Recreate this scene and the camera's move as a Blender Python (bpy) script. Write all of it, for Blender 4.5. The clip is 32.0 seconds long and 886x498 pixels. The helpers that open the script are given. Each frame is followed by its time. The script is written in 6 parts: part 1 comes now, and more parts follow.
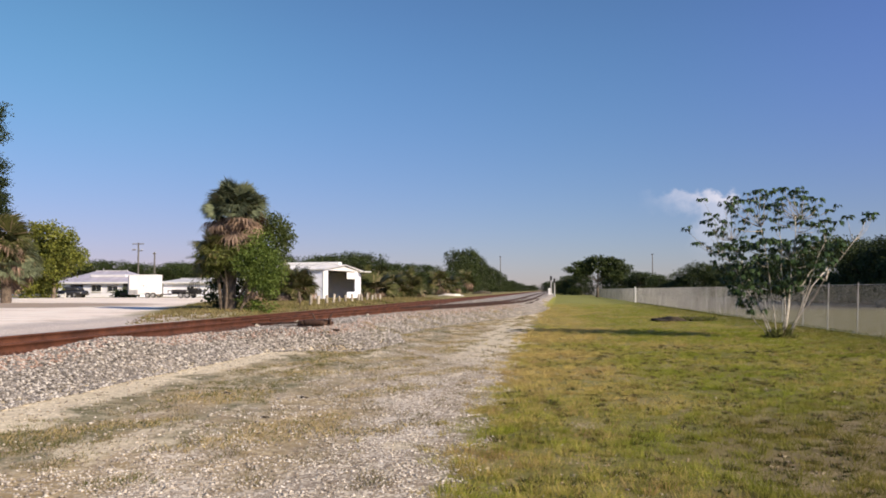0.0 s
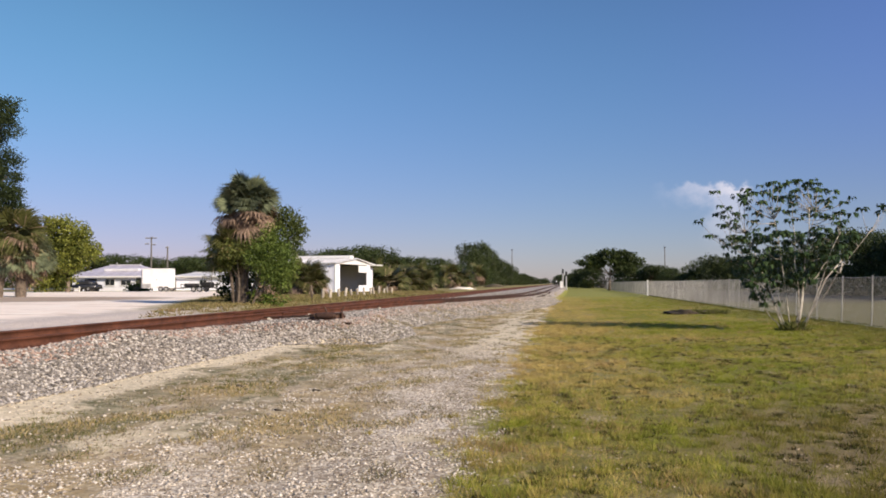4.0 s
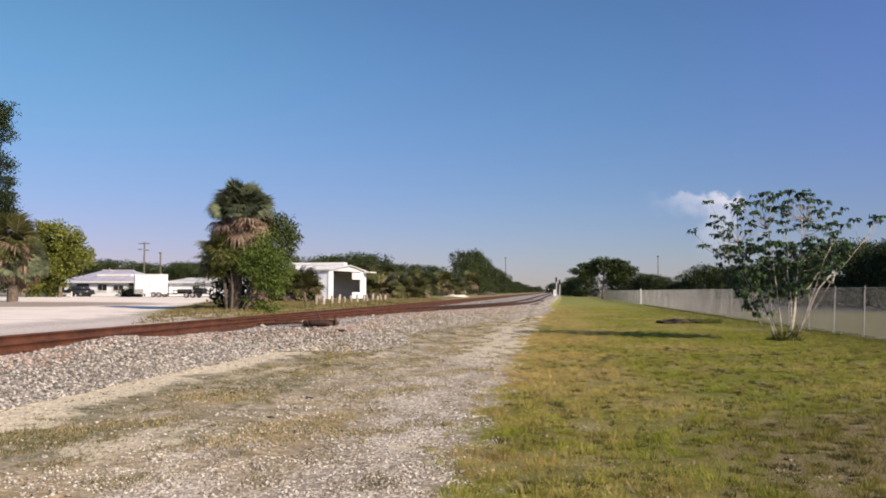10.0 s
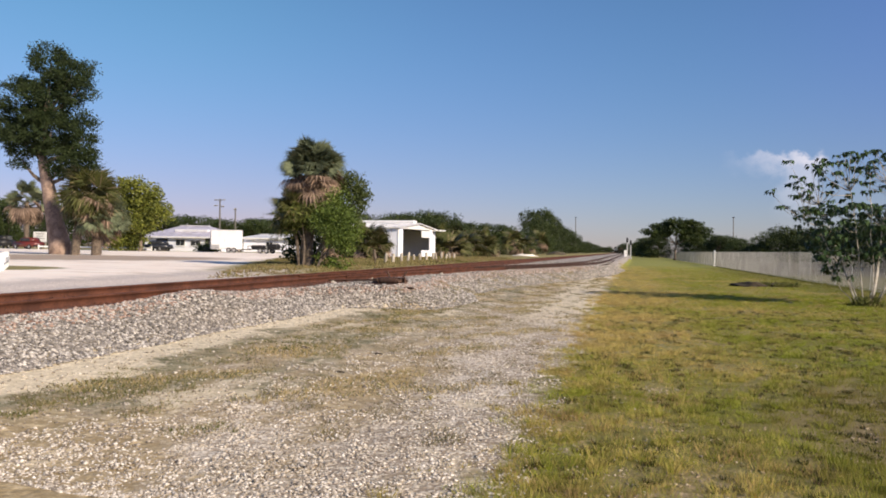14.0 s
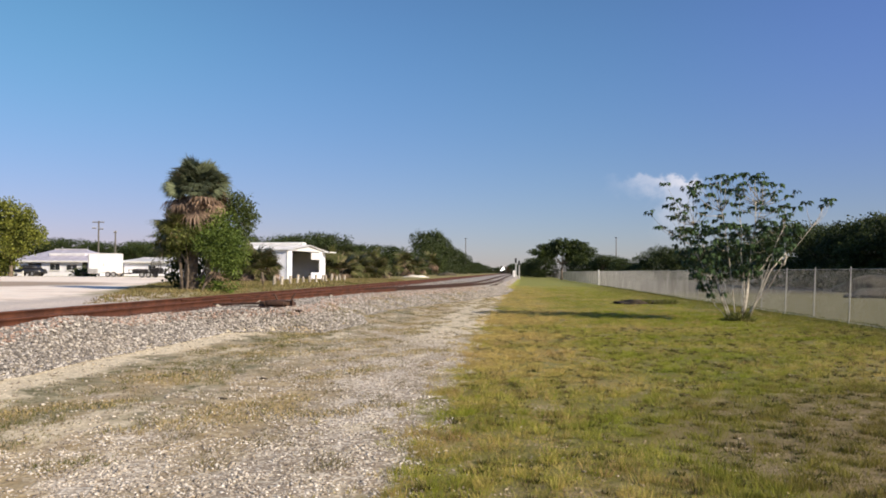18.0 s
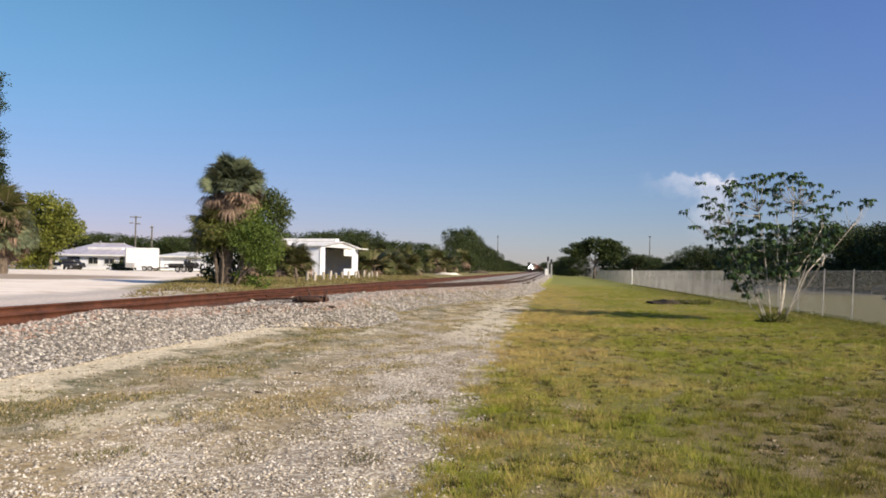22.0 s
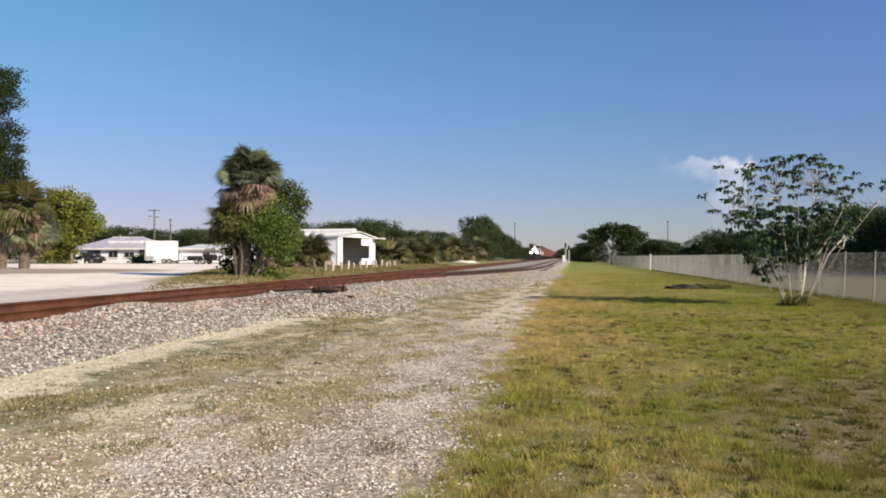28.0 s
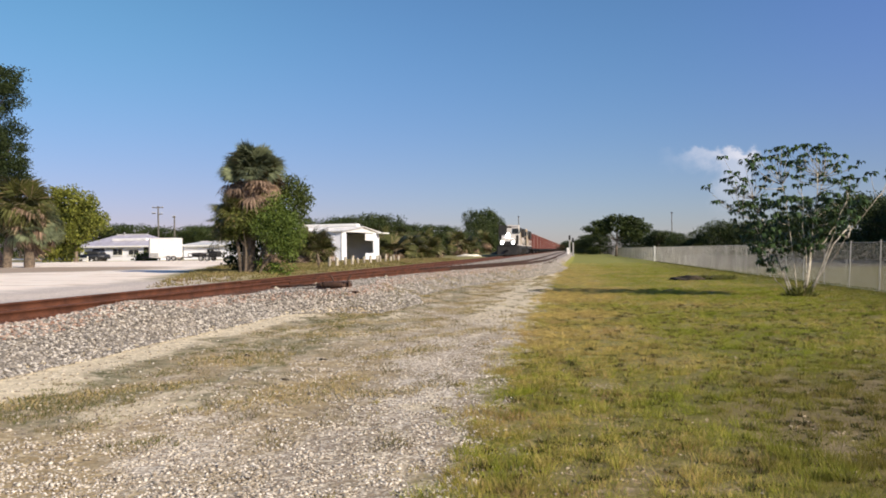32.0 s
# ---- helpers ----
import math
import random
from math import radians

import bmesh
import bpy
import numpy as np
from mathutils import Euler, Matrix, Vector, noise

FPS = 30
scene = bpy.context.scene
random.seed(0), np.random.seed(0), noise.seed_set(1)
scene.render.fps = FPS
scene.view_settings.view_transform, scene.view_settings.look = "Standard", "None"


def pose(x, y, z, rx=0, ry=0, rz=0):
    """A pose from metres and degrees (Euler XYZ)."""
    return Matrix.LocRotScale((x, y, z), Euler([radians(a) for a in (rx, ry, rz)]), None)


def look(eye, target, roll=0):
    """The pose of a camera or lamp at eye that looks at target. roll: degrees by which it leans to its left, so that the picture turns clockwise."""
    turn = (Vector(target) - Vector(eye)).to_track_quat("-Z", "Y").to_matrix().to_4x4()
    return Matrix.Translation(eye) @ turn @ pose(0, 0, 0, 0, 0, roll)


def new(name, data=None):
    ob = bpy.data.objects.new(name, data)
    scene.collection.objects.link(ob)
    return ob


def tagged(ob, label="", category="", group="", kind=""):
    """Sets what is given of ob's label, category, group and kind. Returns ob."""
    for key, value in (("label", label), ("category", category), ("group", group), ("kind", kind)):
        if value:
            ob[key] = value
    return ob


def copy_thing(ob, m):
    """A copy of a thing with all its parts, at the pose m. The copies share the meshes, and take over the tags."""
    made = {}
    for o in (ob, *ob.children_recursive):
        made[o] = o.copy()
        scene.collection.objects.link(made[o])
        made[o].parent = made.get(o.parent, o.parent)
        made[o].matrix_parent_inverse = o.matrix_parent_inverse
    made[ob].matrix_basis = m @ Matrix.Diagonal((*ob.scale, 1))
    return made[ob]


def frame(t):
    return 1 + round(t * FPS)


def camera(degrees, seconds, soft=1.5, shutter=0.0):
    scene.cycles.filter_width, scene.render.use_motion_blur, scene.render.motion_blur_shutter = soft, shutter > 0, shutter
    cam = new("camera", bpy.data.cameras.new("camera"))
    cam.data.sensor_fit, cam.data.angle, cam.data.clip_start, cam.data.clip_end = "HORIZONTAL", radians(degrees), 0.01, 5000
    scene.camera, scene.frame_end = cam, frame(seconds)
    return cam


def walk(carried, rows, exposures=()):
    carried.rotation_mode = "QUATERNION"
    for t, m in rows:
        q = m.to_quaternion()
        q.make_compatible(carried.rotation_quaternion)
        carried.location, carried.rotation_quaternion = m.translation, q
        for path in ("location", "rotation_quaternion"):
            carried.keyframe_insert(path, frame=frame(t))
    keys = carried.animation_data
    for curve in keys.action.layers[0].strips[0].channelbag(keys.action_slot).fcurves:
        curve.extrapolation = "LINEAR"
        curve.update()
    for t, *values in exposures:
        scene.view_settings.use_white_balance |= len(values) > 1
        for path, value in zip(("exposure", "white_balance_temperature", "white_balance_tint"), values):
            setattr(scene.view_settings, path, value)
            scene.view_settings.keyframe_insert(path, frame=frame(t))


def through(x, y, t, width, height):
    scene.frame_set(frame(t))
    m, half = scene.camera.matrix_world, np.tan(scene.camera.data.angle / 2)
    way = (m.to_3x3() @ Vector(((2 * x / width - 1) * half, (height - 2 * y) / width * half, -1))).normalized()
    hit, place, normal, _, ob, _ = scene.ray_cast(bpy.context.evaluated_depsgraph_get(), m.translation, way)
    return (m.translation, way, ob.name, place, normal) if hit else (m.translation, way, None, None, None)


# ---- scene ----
from collections import defaultdict

# the camera: held by hand at the edge of the lawn, it sways and pans a little
cam = camera(55.22, 32.0, soft=1.8)
walk(cam, [
    (0.0, pose(-0.016, -0.020, 1.661, 92.780, 0.152, 7.413)),
    (0.5, pose(-0.011, -0.039, 1.664, 92.719, -0.116, 7.496)),
    (1.0, pose(-0.005, -0.049, 1.664, 92.207, -0.158, 7.906)),
    (1.5, pose(-0.012, -0.037, 1.662, 92.062, -0.059, 7.615)),
    (2.0, pose(-0.009, -0.043, 1.670, 92.137, -0.079, 7.917)),
    (2.5, pose(-0.007, -0.042, 1.669, 92.238, 0.252, 8.494)),
    (3.0, pose(-0.019, -0.037, 1.664, 92.281, -0.281, 8.785)),
    (3.5, pose(-0.013, -0.008, 1.654, 92.256, -0.006, 8.278)),
    (5.5, pose(-0.018, -0.016, 1.658, 92.721, 0.828, 8.579)),
    (6.0, pose(-0.014, -0.013, 1.655, 92.220, 0.473, 7.999)),
    (6.5, pose(-0.005, -0.017, 1.662, 92.143, 0.888, 7.537)),
    (7.0, pose(-0.009, -0.015, 1.665, 92.190, 0.537, 7.699)),
    (7.5, pose(-0.009, -0.019, 1.669, 92.277, 0.374, 7.664)),
    (8.0, pose(-0.032, -0.012, 1.673, 92.537, -0.222, 8.193)),
    (8.5, pose(-0.017, -0.028, 1.662, 92.671, -0.250, 7.724)),
    (9.0, pose(-0.020, -0.031, 1.656, 92.375, -0.063, 7.244)),
    (9.5, pose(-0.023, -0.030, 1.661, 92.002, -0.847, 7.126)),
    (10.0, pose(-0.025, -0.026, 1.664, 92.841, -0.137, 7.756)),
    (10.5, pose(-0.017, -0.029, 1.660, 92.464, 0.356, 8.045)),
    (11.0, pose(-0.026, -0.037, 1.667, 92.715, -0.414, 7.123)),
    (11.5, pose(-0.022, -0.019, 1.663, 92.023, 0.345, 8.681)),
    (12.0, pose(-0.028, -0.033, 1.656, 91.951, 0.415, 9.269)),
    (12.5, pose(-0.030, -0.001, 1.665, 91.787, -0.331, 9.564)),
    (13.0, pose(-0.023, -0.023, 1.655, 92.268, -0.095, 10.713)),
    (13.5, pose(-0.020, -0.027, 1.672, 89.999, -0.751, 12.577)),
    (15.5, pose(0.004, 0.008, 1.673, 90.683, -0.507, 10.407)),
    (16.0, pose(0.031, 0.015, 1.673, 91.231, 1.323, 8.655)),
    (16.5, pose(0.029, 0.039, 1.667, 91.309, 0.349, 6.591)),
    (17.0, pose(0.016, 0.042, 1.667, 91.763, -0.033, 5.532)),
    (17.5, pose(0.021, 0.035, 1.667, 91.512, -0.023, 4.998)),
    (18.0, pose(0.026, 0.045, 1.664, 91.534, -0.300, 5.071)),
    (18.5, pose(0.027, 0.036, 1.660, 91.584, 0.006, 5.013)),
    (19.0, pose(0.035, 0.049, 1.661, 90.801, 0.210, 4.643)),
    (19.5, pose(0.040, 0.038, 1.664, 91.284, -0.352, 3.806)),
    (20.0, pose(0.037, 0.053, 1.660, 90.407, -0.826, 3.186)),
    (20.5, pose(0.032, 0.038, 1.668, 91.027, -0.265, 3.492)),
    (21.0, pose(0.040, 0.040, 1.656, 90.636, -0.406, 3.694)),
    (21.5, pose(0.018, 0.031, 1.658, 90.923, -0.868, 5.178)),
    (22.0, pose(0.012, 0.003, 1.664, 91.343, -0.898, 7.220)),
    (22.5, pose(0.001, 0.009, 1.661, 90.746, -0.614, 7.770)),
    (23.0, pose(0.008, -0.002, 1.668, 90.608, -0.061, 8.104)),
    (23.5, pose(-0.028, -0.025, 1.664, 90.483, 0.345, 7.792)),
    (24.0, pose(-0.060, -0.055, 1.665, 90.038, 0.248, 7.006)),
    (24.5, pose(-0.081, -0.045, 1.671, 89.527, 0.194, 7.213)),
    (25.0, pose(-0.062, -0.004, 1.670, 89.853, -0.365, 7.276)),
    (25.5, pose(-0.036, 0.009, 1.669, 90.365, -0.034, 7.636)),
    (27.5, pose(0.008, -0.003, 1.676, 90.574, 0.463, 8.422)),
    (28.0, pose(0.000, 0.000, 1.670, 90.535, -0.000, 8.387)),
    (28.5, pose(-0.005, 0.003, 1.668, 90.291, -0.374, 8.291)),
    (29.0, pose(-0.010, 0.011, 1.670, 90.253, -0.477, 8.294)),
    (29.5, pose(-0.006, 0.012, 1.668, 90.290, -0.175, 8.327)),
    (30.0, pose(-0.008, 0.017, 1.669, 90.207, -0.103, 8.444)),
    (30.5, pose(-0.008, 0.015, 1.662, 89.744, 0.099, 8.435)),
    (31.0, pose(-0.013, 0.022, 1.669, 89.663, 0.158, 8.517)),
    (31.5, pose(-0.010, 0.021, 1.666, 89.815, 0.334, 8.589)),
    (32.0, pose(-0.007, 0.023, 1.681, 90.118, 0.669, 8.656)),
], ((0.0, 0.30, 6500, 13), (13.0, 0.30, 6500, 13), (16.0, 0.34, 6500, 9.5), (32.0, 0.35, 6500, 9)))

# ---------------------------------------------------------------- light
SUN_ELEVATION = radians(27.0)
SUN_DIRECTION = Vector((0.84, -0.54, 0.0)).normalized() * math.cos(SUN_ELEVATION) + Vector((0, 0, math.sin(SUN_ELEVATION)))

sun = new("sun", bpy.data.lights.new("sun", "SUN"))
sun.data.energy, sun.data.angle, sun.data.color = 5.0, radians(0.55), (1.0, 0.86, 0.66)
sun.matrix_world = look(SUN_DIRECTION * 100, (0, 0, 0))


# ---------------------------------------------------------------- node helpers
def put(nt, socket, value):
    if isinstance(value, bpy.types.NodeSocket):
        nt.links.new(value, socket)
    elif isinstance(value, tuple) and len(value) == 3 and socket.type == "RGBA":
        socket.default_value = (*value, 1.0)
    else:
        socket.default_value = value


def calc(nt, op, a, b=0.0, c=0.0):
    n = nt.nodes.new("ShaderNodeMath")
    n.operation = op
    put(nt, n.inputs[0], a), put(nt, n.inputs[1], b), put(nt, n.inputs[2], c)
    return n.outputs[0]


def step(nt, x, lo, hi):
    """0 below lo, 1 above hi, smooth between; lo may be above hi."""
    n = nt.nodes.new("ShaderNodeMapRange")
    n.interpolation_type = "SMOOTHSTEP"
    put(nt, n.inputs[0], x)
    if lo < hi:
        n.inputs[1].default_value, n.inputs[2].default_value = lo, hi
    else:
        n.inputs[1].default_value, n.inputs[2].default_value = hi, lo
        n.inputs[3].default_value, n.inputs[4].default_value = 1.0, 0.0
    return n.outputs[0]


def mixed(nt, fac, a, b, kind="MIX"):
    n = nt.nodes.new("ShaderNodeMix")
    n.data_type, n.blend_type = "RGBA", kind
    put(nt, n.inputs[0], fac), put(nt, n.inputs[6], a), put(nt, n.inputs[7], b)
    return n.outputs[2]


def grain(nt, where, scale, detail=4.0, rough=0.6, stretch=None):
    if stretch:
        m = nt.nodes.new("ShaderNodeMapping")
        nt.links.new(where, m.inputs[0])
        m.inputs["Scale"].default_value = stretch
        where = m.outputs[0]
    n = nt.nodes.new("ShaderNodeTexNoise")
    nt.links.new(where, n.inputs["Vector"])
    n.inputs["Scale"].default_value, n.inputs["Detail"].default_value, n.inputs["Roughness"].default_value = scale, detail, rough
    return n.outputs[0]


def cells(nt, where, scale):
    n = nt.nodes.new("ShaderNodeTexVoronoi")
    nt.links.new(where, n.inputs["Vector"])
    n.inputs["Scale"].default_value = scale
    return n.outputs["Distance"], n.outputs["Color"]


def grey(nt, colour):
    n = nt.nodes.new("ShaderNodeRGBToBW")
    nt.links.new(colour, n.inputs[0])
    return n.outputs[0]


def material(name, rough=0.8, metal=0.0):
    m = bpy.data.materials.new(name)
    m.use_nodes = True
    nt = m.node_tree
    b = nt.nodes["Principled BSDF"]
    b.inputs["Roughness"].default_value, b.inputs["Metallic"].default_value = rough, metal
    where = nt.nodes.new("ShaderNodeTexCoord").outputs["Object"]
    return m, nt, b, where


def bumped(nt, b, height, strength, distance):
    n = nt.nodes.new("ShaderNodeBump")
    n.inputs["Strength"].default_value, n.inputs["Distance"].default_value = strength, distance
    nt.links.new(height, n.inputs["Height"])
    nt.links.new(n.outputs[0], b.inputs["Normal"])


def surface(name, dark, light, scale=3.0, fine=40.0, rough=0.8, metal=0.0, bump=0.3, depth=0.01, per_object=0.0, stretch=None):
    """A surface whose colour wanders between two tones at two scales, with fine relief."""
    m, nt, b, where = material(name, rough, metal)
    f = calc(nt, "ADD", calc(nt, "MULTIPLY", grain(nt, where, scale, 4, 0.6, stretch), 0.65), calc(nt, "MULTIPLY", grain(nt, where, fine, 3, 0.6, stretch), 0.35))
    f = step(nt, f, 0.36, 0.64)
    if per_object:
        r = nt.nodes.new("ShaderNodeObjectInfo").outputs["Random"]
        f = calc(nt, "ADD", f, calc(nt, "MULTIPLY", calc(nt, "SUBTRACT", r, 0.5), per_object))
    nt.links.new(mixed(nt, f, dark, light), b.inputs["Base Color"])
    bumped(nt, b, grain(nt, where, fine, 4), bump, depth)
    return m


def leafy(name, dark, light, dry=None, dry_share=0.0, rough=0.55, through=0.18):
    """Leaves: tone by island and by a wandering noise, a little light through them."""
    m, nt, b, where = material(name, rough)
    r = nt.nodes.new("ShaderNodeNewGeometry").outputs["Random Per Island"]
    f = calc(nt, "ADD", calc(nt, "MULTIPLY", r, 0.6), calc(nt, "MULTIPLY", step(nt, grain(nt, where, 0.7, 2), 0.3, 0.7), 0.4))
    colour = mixed(nt, f, dark, light)
    if dry:
        pick = calc(nt, "FRACT", calc(nt, "MULTIPLY", r, 17.31))
        colour = mixed(nt, calc(nt, "LESS_THAN", pick, dry_share), colour, dry)
    nt.links.new(colour, b.inputs["Base Color"])
    b.inputs["Specular IOR Level"].default_value = 0.3
    t = nt.nodes.new("ShaderNodeBsdfTranslucent")
    nt.links.new(colour, t.inputs[0])
    s = nt.nodes.new("ShaderNodeMixShader")
    s.inputs[0].default_value = through
    nt.links.new(b.outputs[0], s.inputs[1]), nt.links.new(t.outputs[0], s.inputs[2])
    nt.links.new(s.outputs[0], nt.nodes["Material Output"].inputs[0])
    return m


def rocky(name, dark, mid, light):
    """Loose stones: each one its own tone, with a dusty skin."""
    m, nt, b, where = material(name, 0.92)
    r = nt.nodes.new("ShaderNodeNewGeometry").outputs["Random Per Island"]
    colour = mixed(nt, step(nt, r, 0.0, 0.6), dark, mid)
    colour = mixed(nt, step(nt, r, 0.55, 1.0), colour, light)
    dust = step(nt, grain(nt, where, 0.5, 4), 0.35, 0.7)
    nt.links.new(mixed(nt, calc(nt, "MULTIPLY", dust, 0.35), colour, mid), b.inputs["Base Color"])
    bumped(nt, b, grain(nt, where, 55.0, 4), 0.4, 0.01)
    return m


def worn_patch(nt, where):
    """A worn brown stretch of lawn, ragged at the edge."""
    m = nt.nodes.new("ShaderNodeSeparateXYZ")
    nt.links.new(where, m.inputs[0])
    a, b = calc(nt, "SUBTRACT", m.outputs[0], 5.2), calc(nt, "MULTIPLY", calc(nt, "SUBTRACT", m.outputs[1], 8.0), 0.7)
    d = calc(nt, "SQRT", calc(nt, "ADD", calc(nt, "MULTIPLY", a, a), calc(nt, "MULTIPLY", b, b)))
    d = calc(nt, "ADD", d, calc(nt, "MULTIPLY", grain(nt, where, 0.7, 5, 0.7), 5.0))
    return calc(nt, "MULTIPLY", step(nt, d, 7.2, 4.6), 0.8)


def grassy(name, green, straw, brown, worn=None):
    """Grass blades: green and straw in drifts metres wide, brown here and there."""
    m, nt, b, where = material(name, 0.6)
    r = nt.nodes.new("ShaderNodeNewGeometry").outputs["Random Per Island"]
    drift = calc(nt, "ADD", calc(nt, "MULTIPLY", grain(nt, where, 0.22, 4, 0.55), 0.72), calc(nt, "MULTIPLY", grain(nt, where, 1.5, 5, 0.7), 0.13))
    lie = nt.nodes.new("ShaderNodeSeparateXYZ")
    nt.links.new(where, lie.inputs[0])
    drift = calc(nt, "ADD", drift, calc(nt, "MULTIPLY", calc(nt, "MULTIPLY", step(nt, lie.outputs[0], 3.0, -0.3), step(nt, lie.outputs[1], 8.0, 17.0)), 0.13))
    drift = step(nt, calc(nt, "ADD", drift, calc(nt, "MULTIPLY", r, 0.15)), 0.46, 0.64)
    colour = mixed(nt, drift, green, straw)
    brownish = calc(nt, "MULTIPLY", step(nt, grain(nt, where, 0.8, 6, 0.72), 0.48, 0.62), step(nt, r, 0.25, 0.55))
    colour = mixed(nt, brownish, colour, brown)
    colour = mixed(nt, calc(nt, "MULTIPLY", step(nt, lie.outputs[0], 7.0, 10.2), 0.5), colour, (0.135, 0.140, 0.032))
    if worn:
        colour = mixed(nt, worn_patch(nt, where), colour, worn)
    mottle = step(nt, grain(nt, where, 1.9, 6, 0.75), 0.38, 0.62)
    tone = calc(nt, "ADD", calc(nt, "ADD", 0.62, calc(nt, "MULTIPLY", mottle, 0.42)), calc(nt, "MULTIPLY", calc(nt, "FRACT", calc(nt, "MULTIPLY", r, 13.7)), 0.25))
    shade = nt.nodes.new("ShaderNodeCombineXYZ")
    put(nt, shade.inputs[0], tone), put(nt, shade.inputs[1], tone), put(nt, shade.inputs[2], tone)
    colour = mixed(nt, 1.0, colour, shade.outputs[0], "MULTIPLY")
    nt.links.new(colour, b.inputs["Base Color"])
    b.inputs["Specular IOR Level"].default_value = 0.12
    t = nt.nodes.new("ShaderNodeBsdfTranslucent")
    nt.links.new(colour, t.inputs[0])
    s = nt.nodes.new("ShaderNodeMixShader")
    s.inputs[0].default_value = 0.3
    nt.links.new(b.outputs[0], s.inputs[1]), nt.links.new(t.outputs[0], s.inputs[2])
    nt.links.new(s.outputs[0], nt.nodes["Material Output"].inputs[0])
    return m


def glowing(name, colour, strength):
    m, nt, b, where = material(name, 0.2)
    b.inputs["Base Color"].default_value = (*colour, 1)
    b.inputs["Emission Color"].default_value, b.inputs["Emission Strength"].default_value = (*colour, 1), strength
    return m


# ---------------------------------------------------------------- sky
world = bpy.data.worlds.new("sky")
scene.world = world
world.use_nodes = True
wt = world.node_tree
sky = wt.nodes.new("ShaderNodeTexSky")
sky.sky_type, sky.sun_disc, sky.sun_elevation = "NISHITA", False, SUN_ELEVATION
sky.sun_rotation = math.atan2(SUN_DIRECTION.x, SUN_DIRECTION.y)
sky.air_density, sky.dust_density, sky.ozone_density, sky.altitude = 1.0, 0.15, 3.0, 0
way = wt.nodes.new("ShaderNodeTexCoord").outputs["Generated"]
split = wt.nodes.new("ShaderNodeSeparateXYZ")
wt.links.new(way, split.inputs[0])
# one low heap of fair-weather cloud over the far wood
ahead = calc(wt, "MAXIMUM", split.outputs[1], 0.05)
across = calc(wt, "DIVIDE", split.outputs[0], ahead)
up = calc(wt, "DIVIDE", split.outputs[2], ahead)
plane = wt.nodes.new("ShaderNodeCombineXYZ")
put(wt, plane.inputs[0], across), put(wt, plane.inputs[1], up)
puff = grain(wt, plane.outputs[0], 34.0, 5, 0.55)
wide = calc(wt, "ADD", across, calc(wt, "MULTIPLY", calc(wt, "SUBTRACT", puff, 0.5), 0.05))
high = calc(wt, "ADD", up, calc(wt, "MULTIPLY", calc(wt, "SUBTRACT", grain(wt, plane.outputs[0], 60.0, 4), 0.5), 0.035))
cloud = calc(wt, "MULTIPLY", step(wt, wide, 0.095, 0.200), step(wt, wide, 0.215, 0.196))
cloud = calc(wt, "MULTIPLY", cloud, calc(wt, "MULTIPLY", step(wt, high, 0.116, 0.106), calc(wt, "MAXIMUM", step(wt, high, 0.082, 0.112), calc(wt, "MULTIPLY", calc(wt, "MULTIPLY", step(wt, wide, 0.150, 0.178), step(wt, high, 0.02, 0.085)), 0.5))))
cloud = calc(wt, "MULTIPLY", cloud, 0.80)
# tint by direction: the lens's colour shading is put into the sky's colour
low_tint = mixed(wt, step(wt, across, -0.55, 0.10), (0.79, 0.66, 1.00), (0.77, 0.76, 1.04))
high_tint = mixed(wt, step(wt, across, -0.60, -0.10), (0.80, 1.13, 1.22), (0.80, 1.04, 1.25))
high_tint = mixed(wt, step(wt, across, 0.0, 0.45), high_tint, (0.92, 0.99, 1.43))
sky_tint = mixed(wt, step(wt, split.outputs[2], 0.0, 0.30), low_tint, high_tint)
tint = mixed(wt, 1.0, sky.outputs[0], sky_tint, "MULTIPLY")
back = wt.nodes["Background"]
wt.links.new(mixed(wt, cloud, tint, (10.5, 10.0, 10.6)), back.inputs[0])
back.inputs[1].default_value = 0.071



# ---------------------------------------------------------------- mesh helpers
def part(name, bm, mat, parent=None, label="", smooth=False):
    """Links a bmesh as one mesh object, under a thing or a part."""
    me = bpy.data.meshes.new(name)
    bmesh.ops.recalc_face_normals(bm, faces=bm.faces)
    bm.to_mesh(me)
    bm.free()
    return hang(name, me, mat, parent, label, smooth)


def hang(name, me, mat, parent=None, label="", smooth=False):
    if mat and not me.materials:
        me.materials.append(mat)
    if smooth:
        me.polygons.foreach_set("use_smooth", [True] * len(me.polygons))
    ob = new(name, me)
    if parent:
        ob.parent = parent
    if label:
        ob["label"] = label
    return ob


def thing(name, at, turn=0.0, label="", category="", group="", kind=""):
    ob = new(name)
    ob.matrix_basis = pose(*at, 0, 0, turn)
    return tagged(ob, label, category, group, kind)


def box(bm, x0, x1, y0, y1, z0, z1, bevel=0.0):
    made = bmesh.ops.create_cube(bm, size=1.0)["verts"]
    bmesh.ops.transform(bm, matrix=Matrix.Translation(((x0 + x1) / 2, (y0 + y1) / 2, (z0 + z1) / 2)) @ Matrix.Diagonal((x1 - x0, y1 - y0, z1 - z0, 1)), verts=made)
    if bevel:
        edges = list({e for v in made for e in v.link_edges})
        bmesh.ops.bevel(bm, geom=edges, offset=bevel, segments=1, affect="EDGES")
    return bm


def block(x0, x1, y0, y1, z0, z1, bevel=0.01):
    return box(bmesh.new(), x0, x1, y0, y1, z0, z1, bevel)


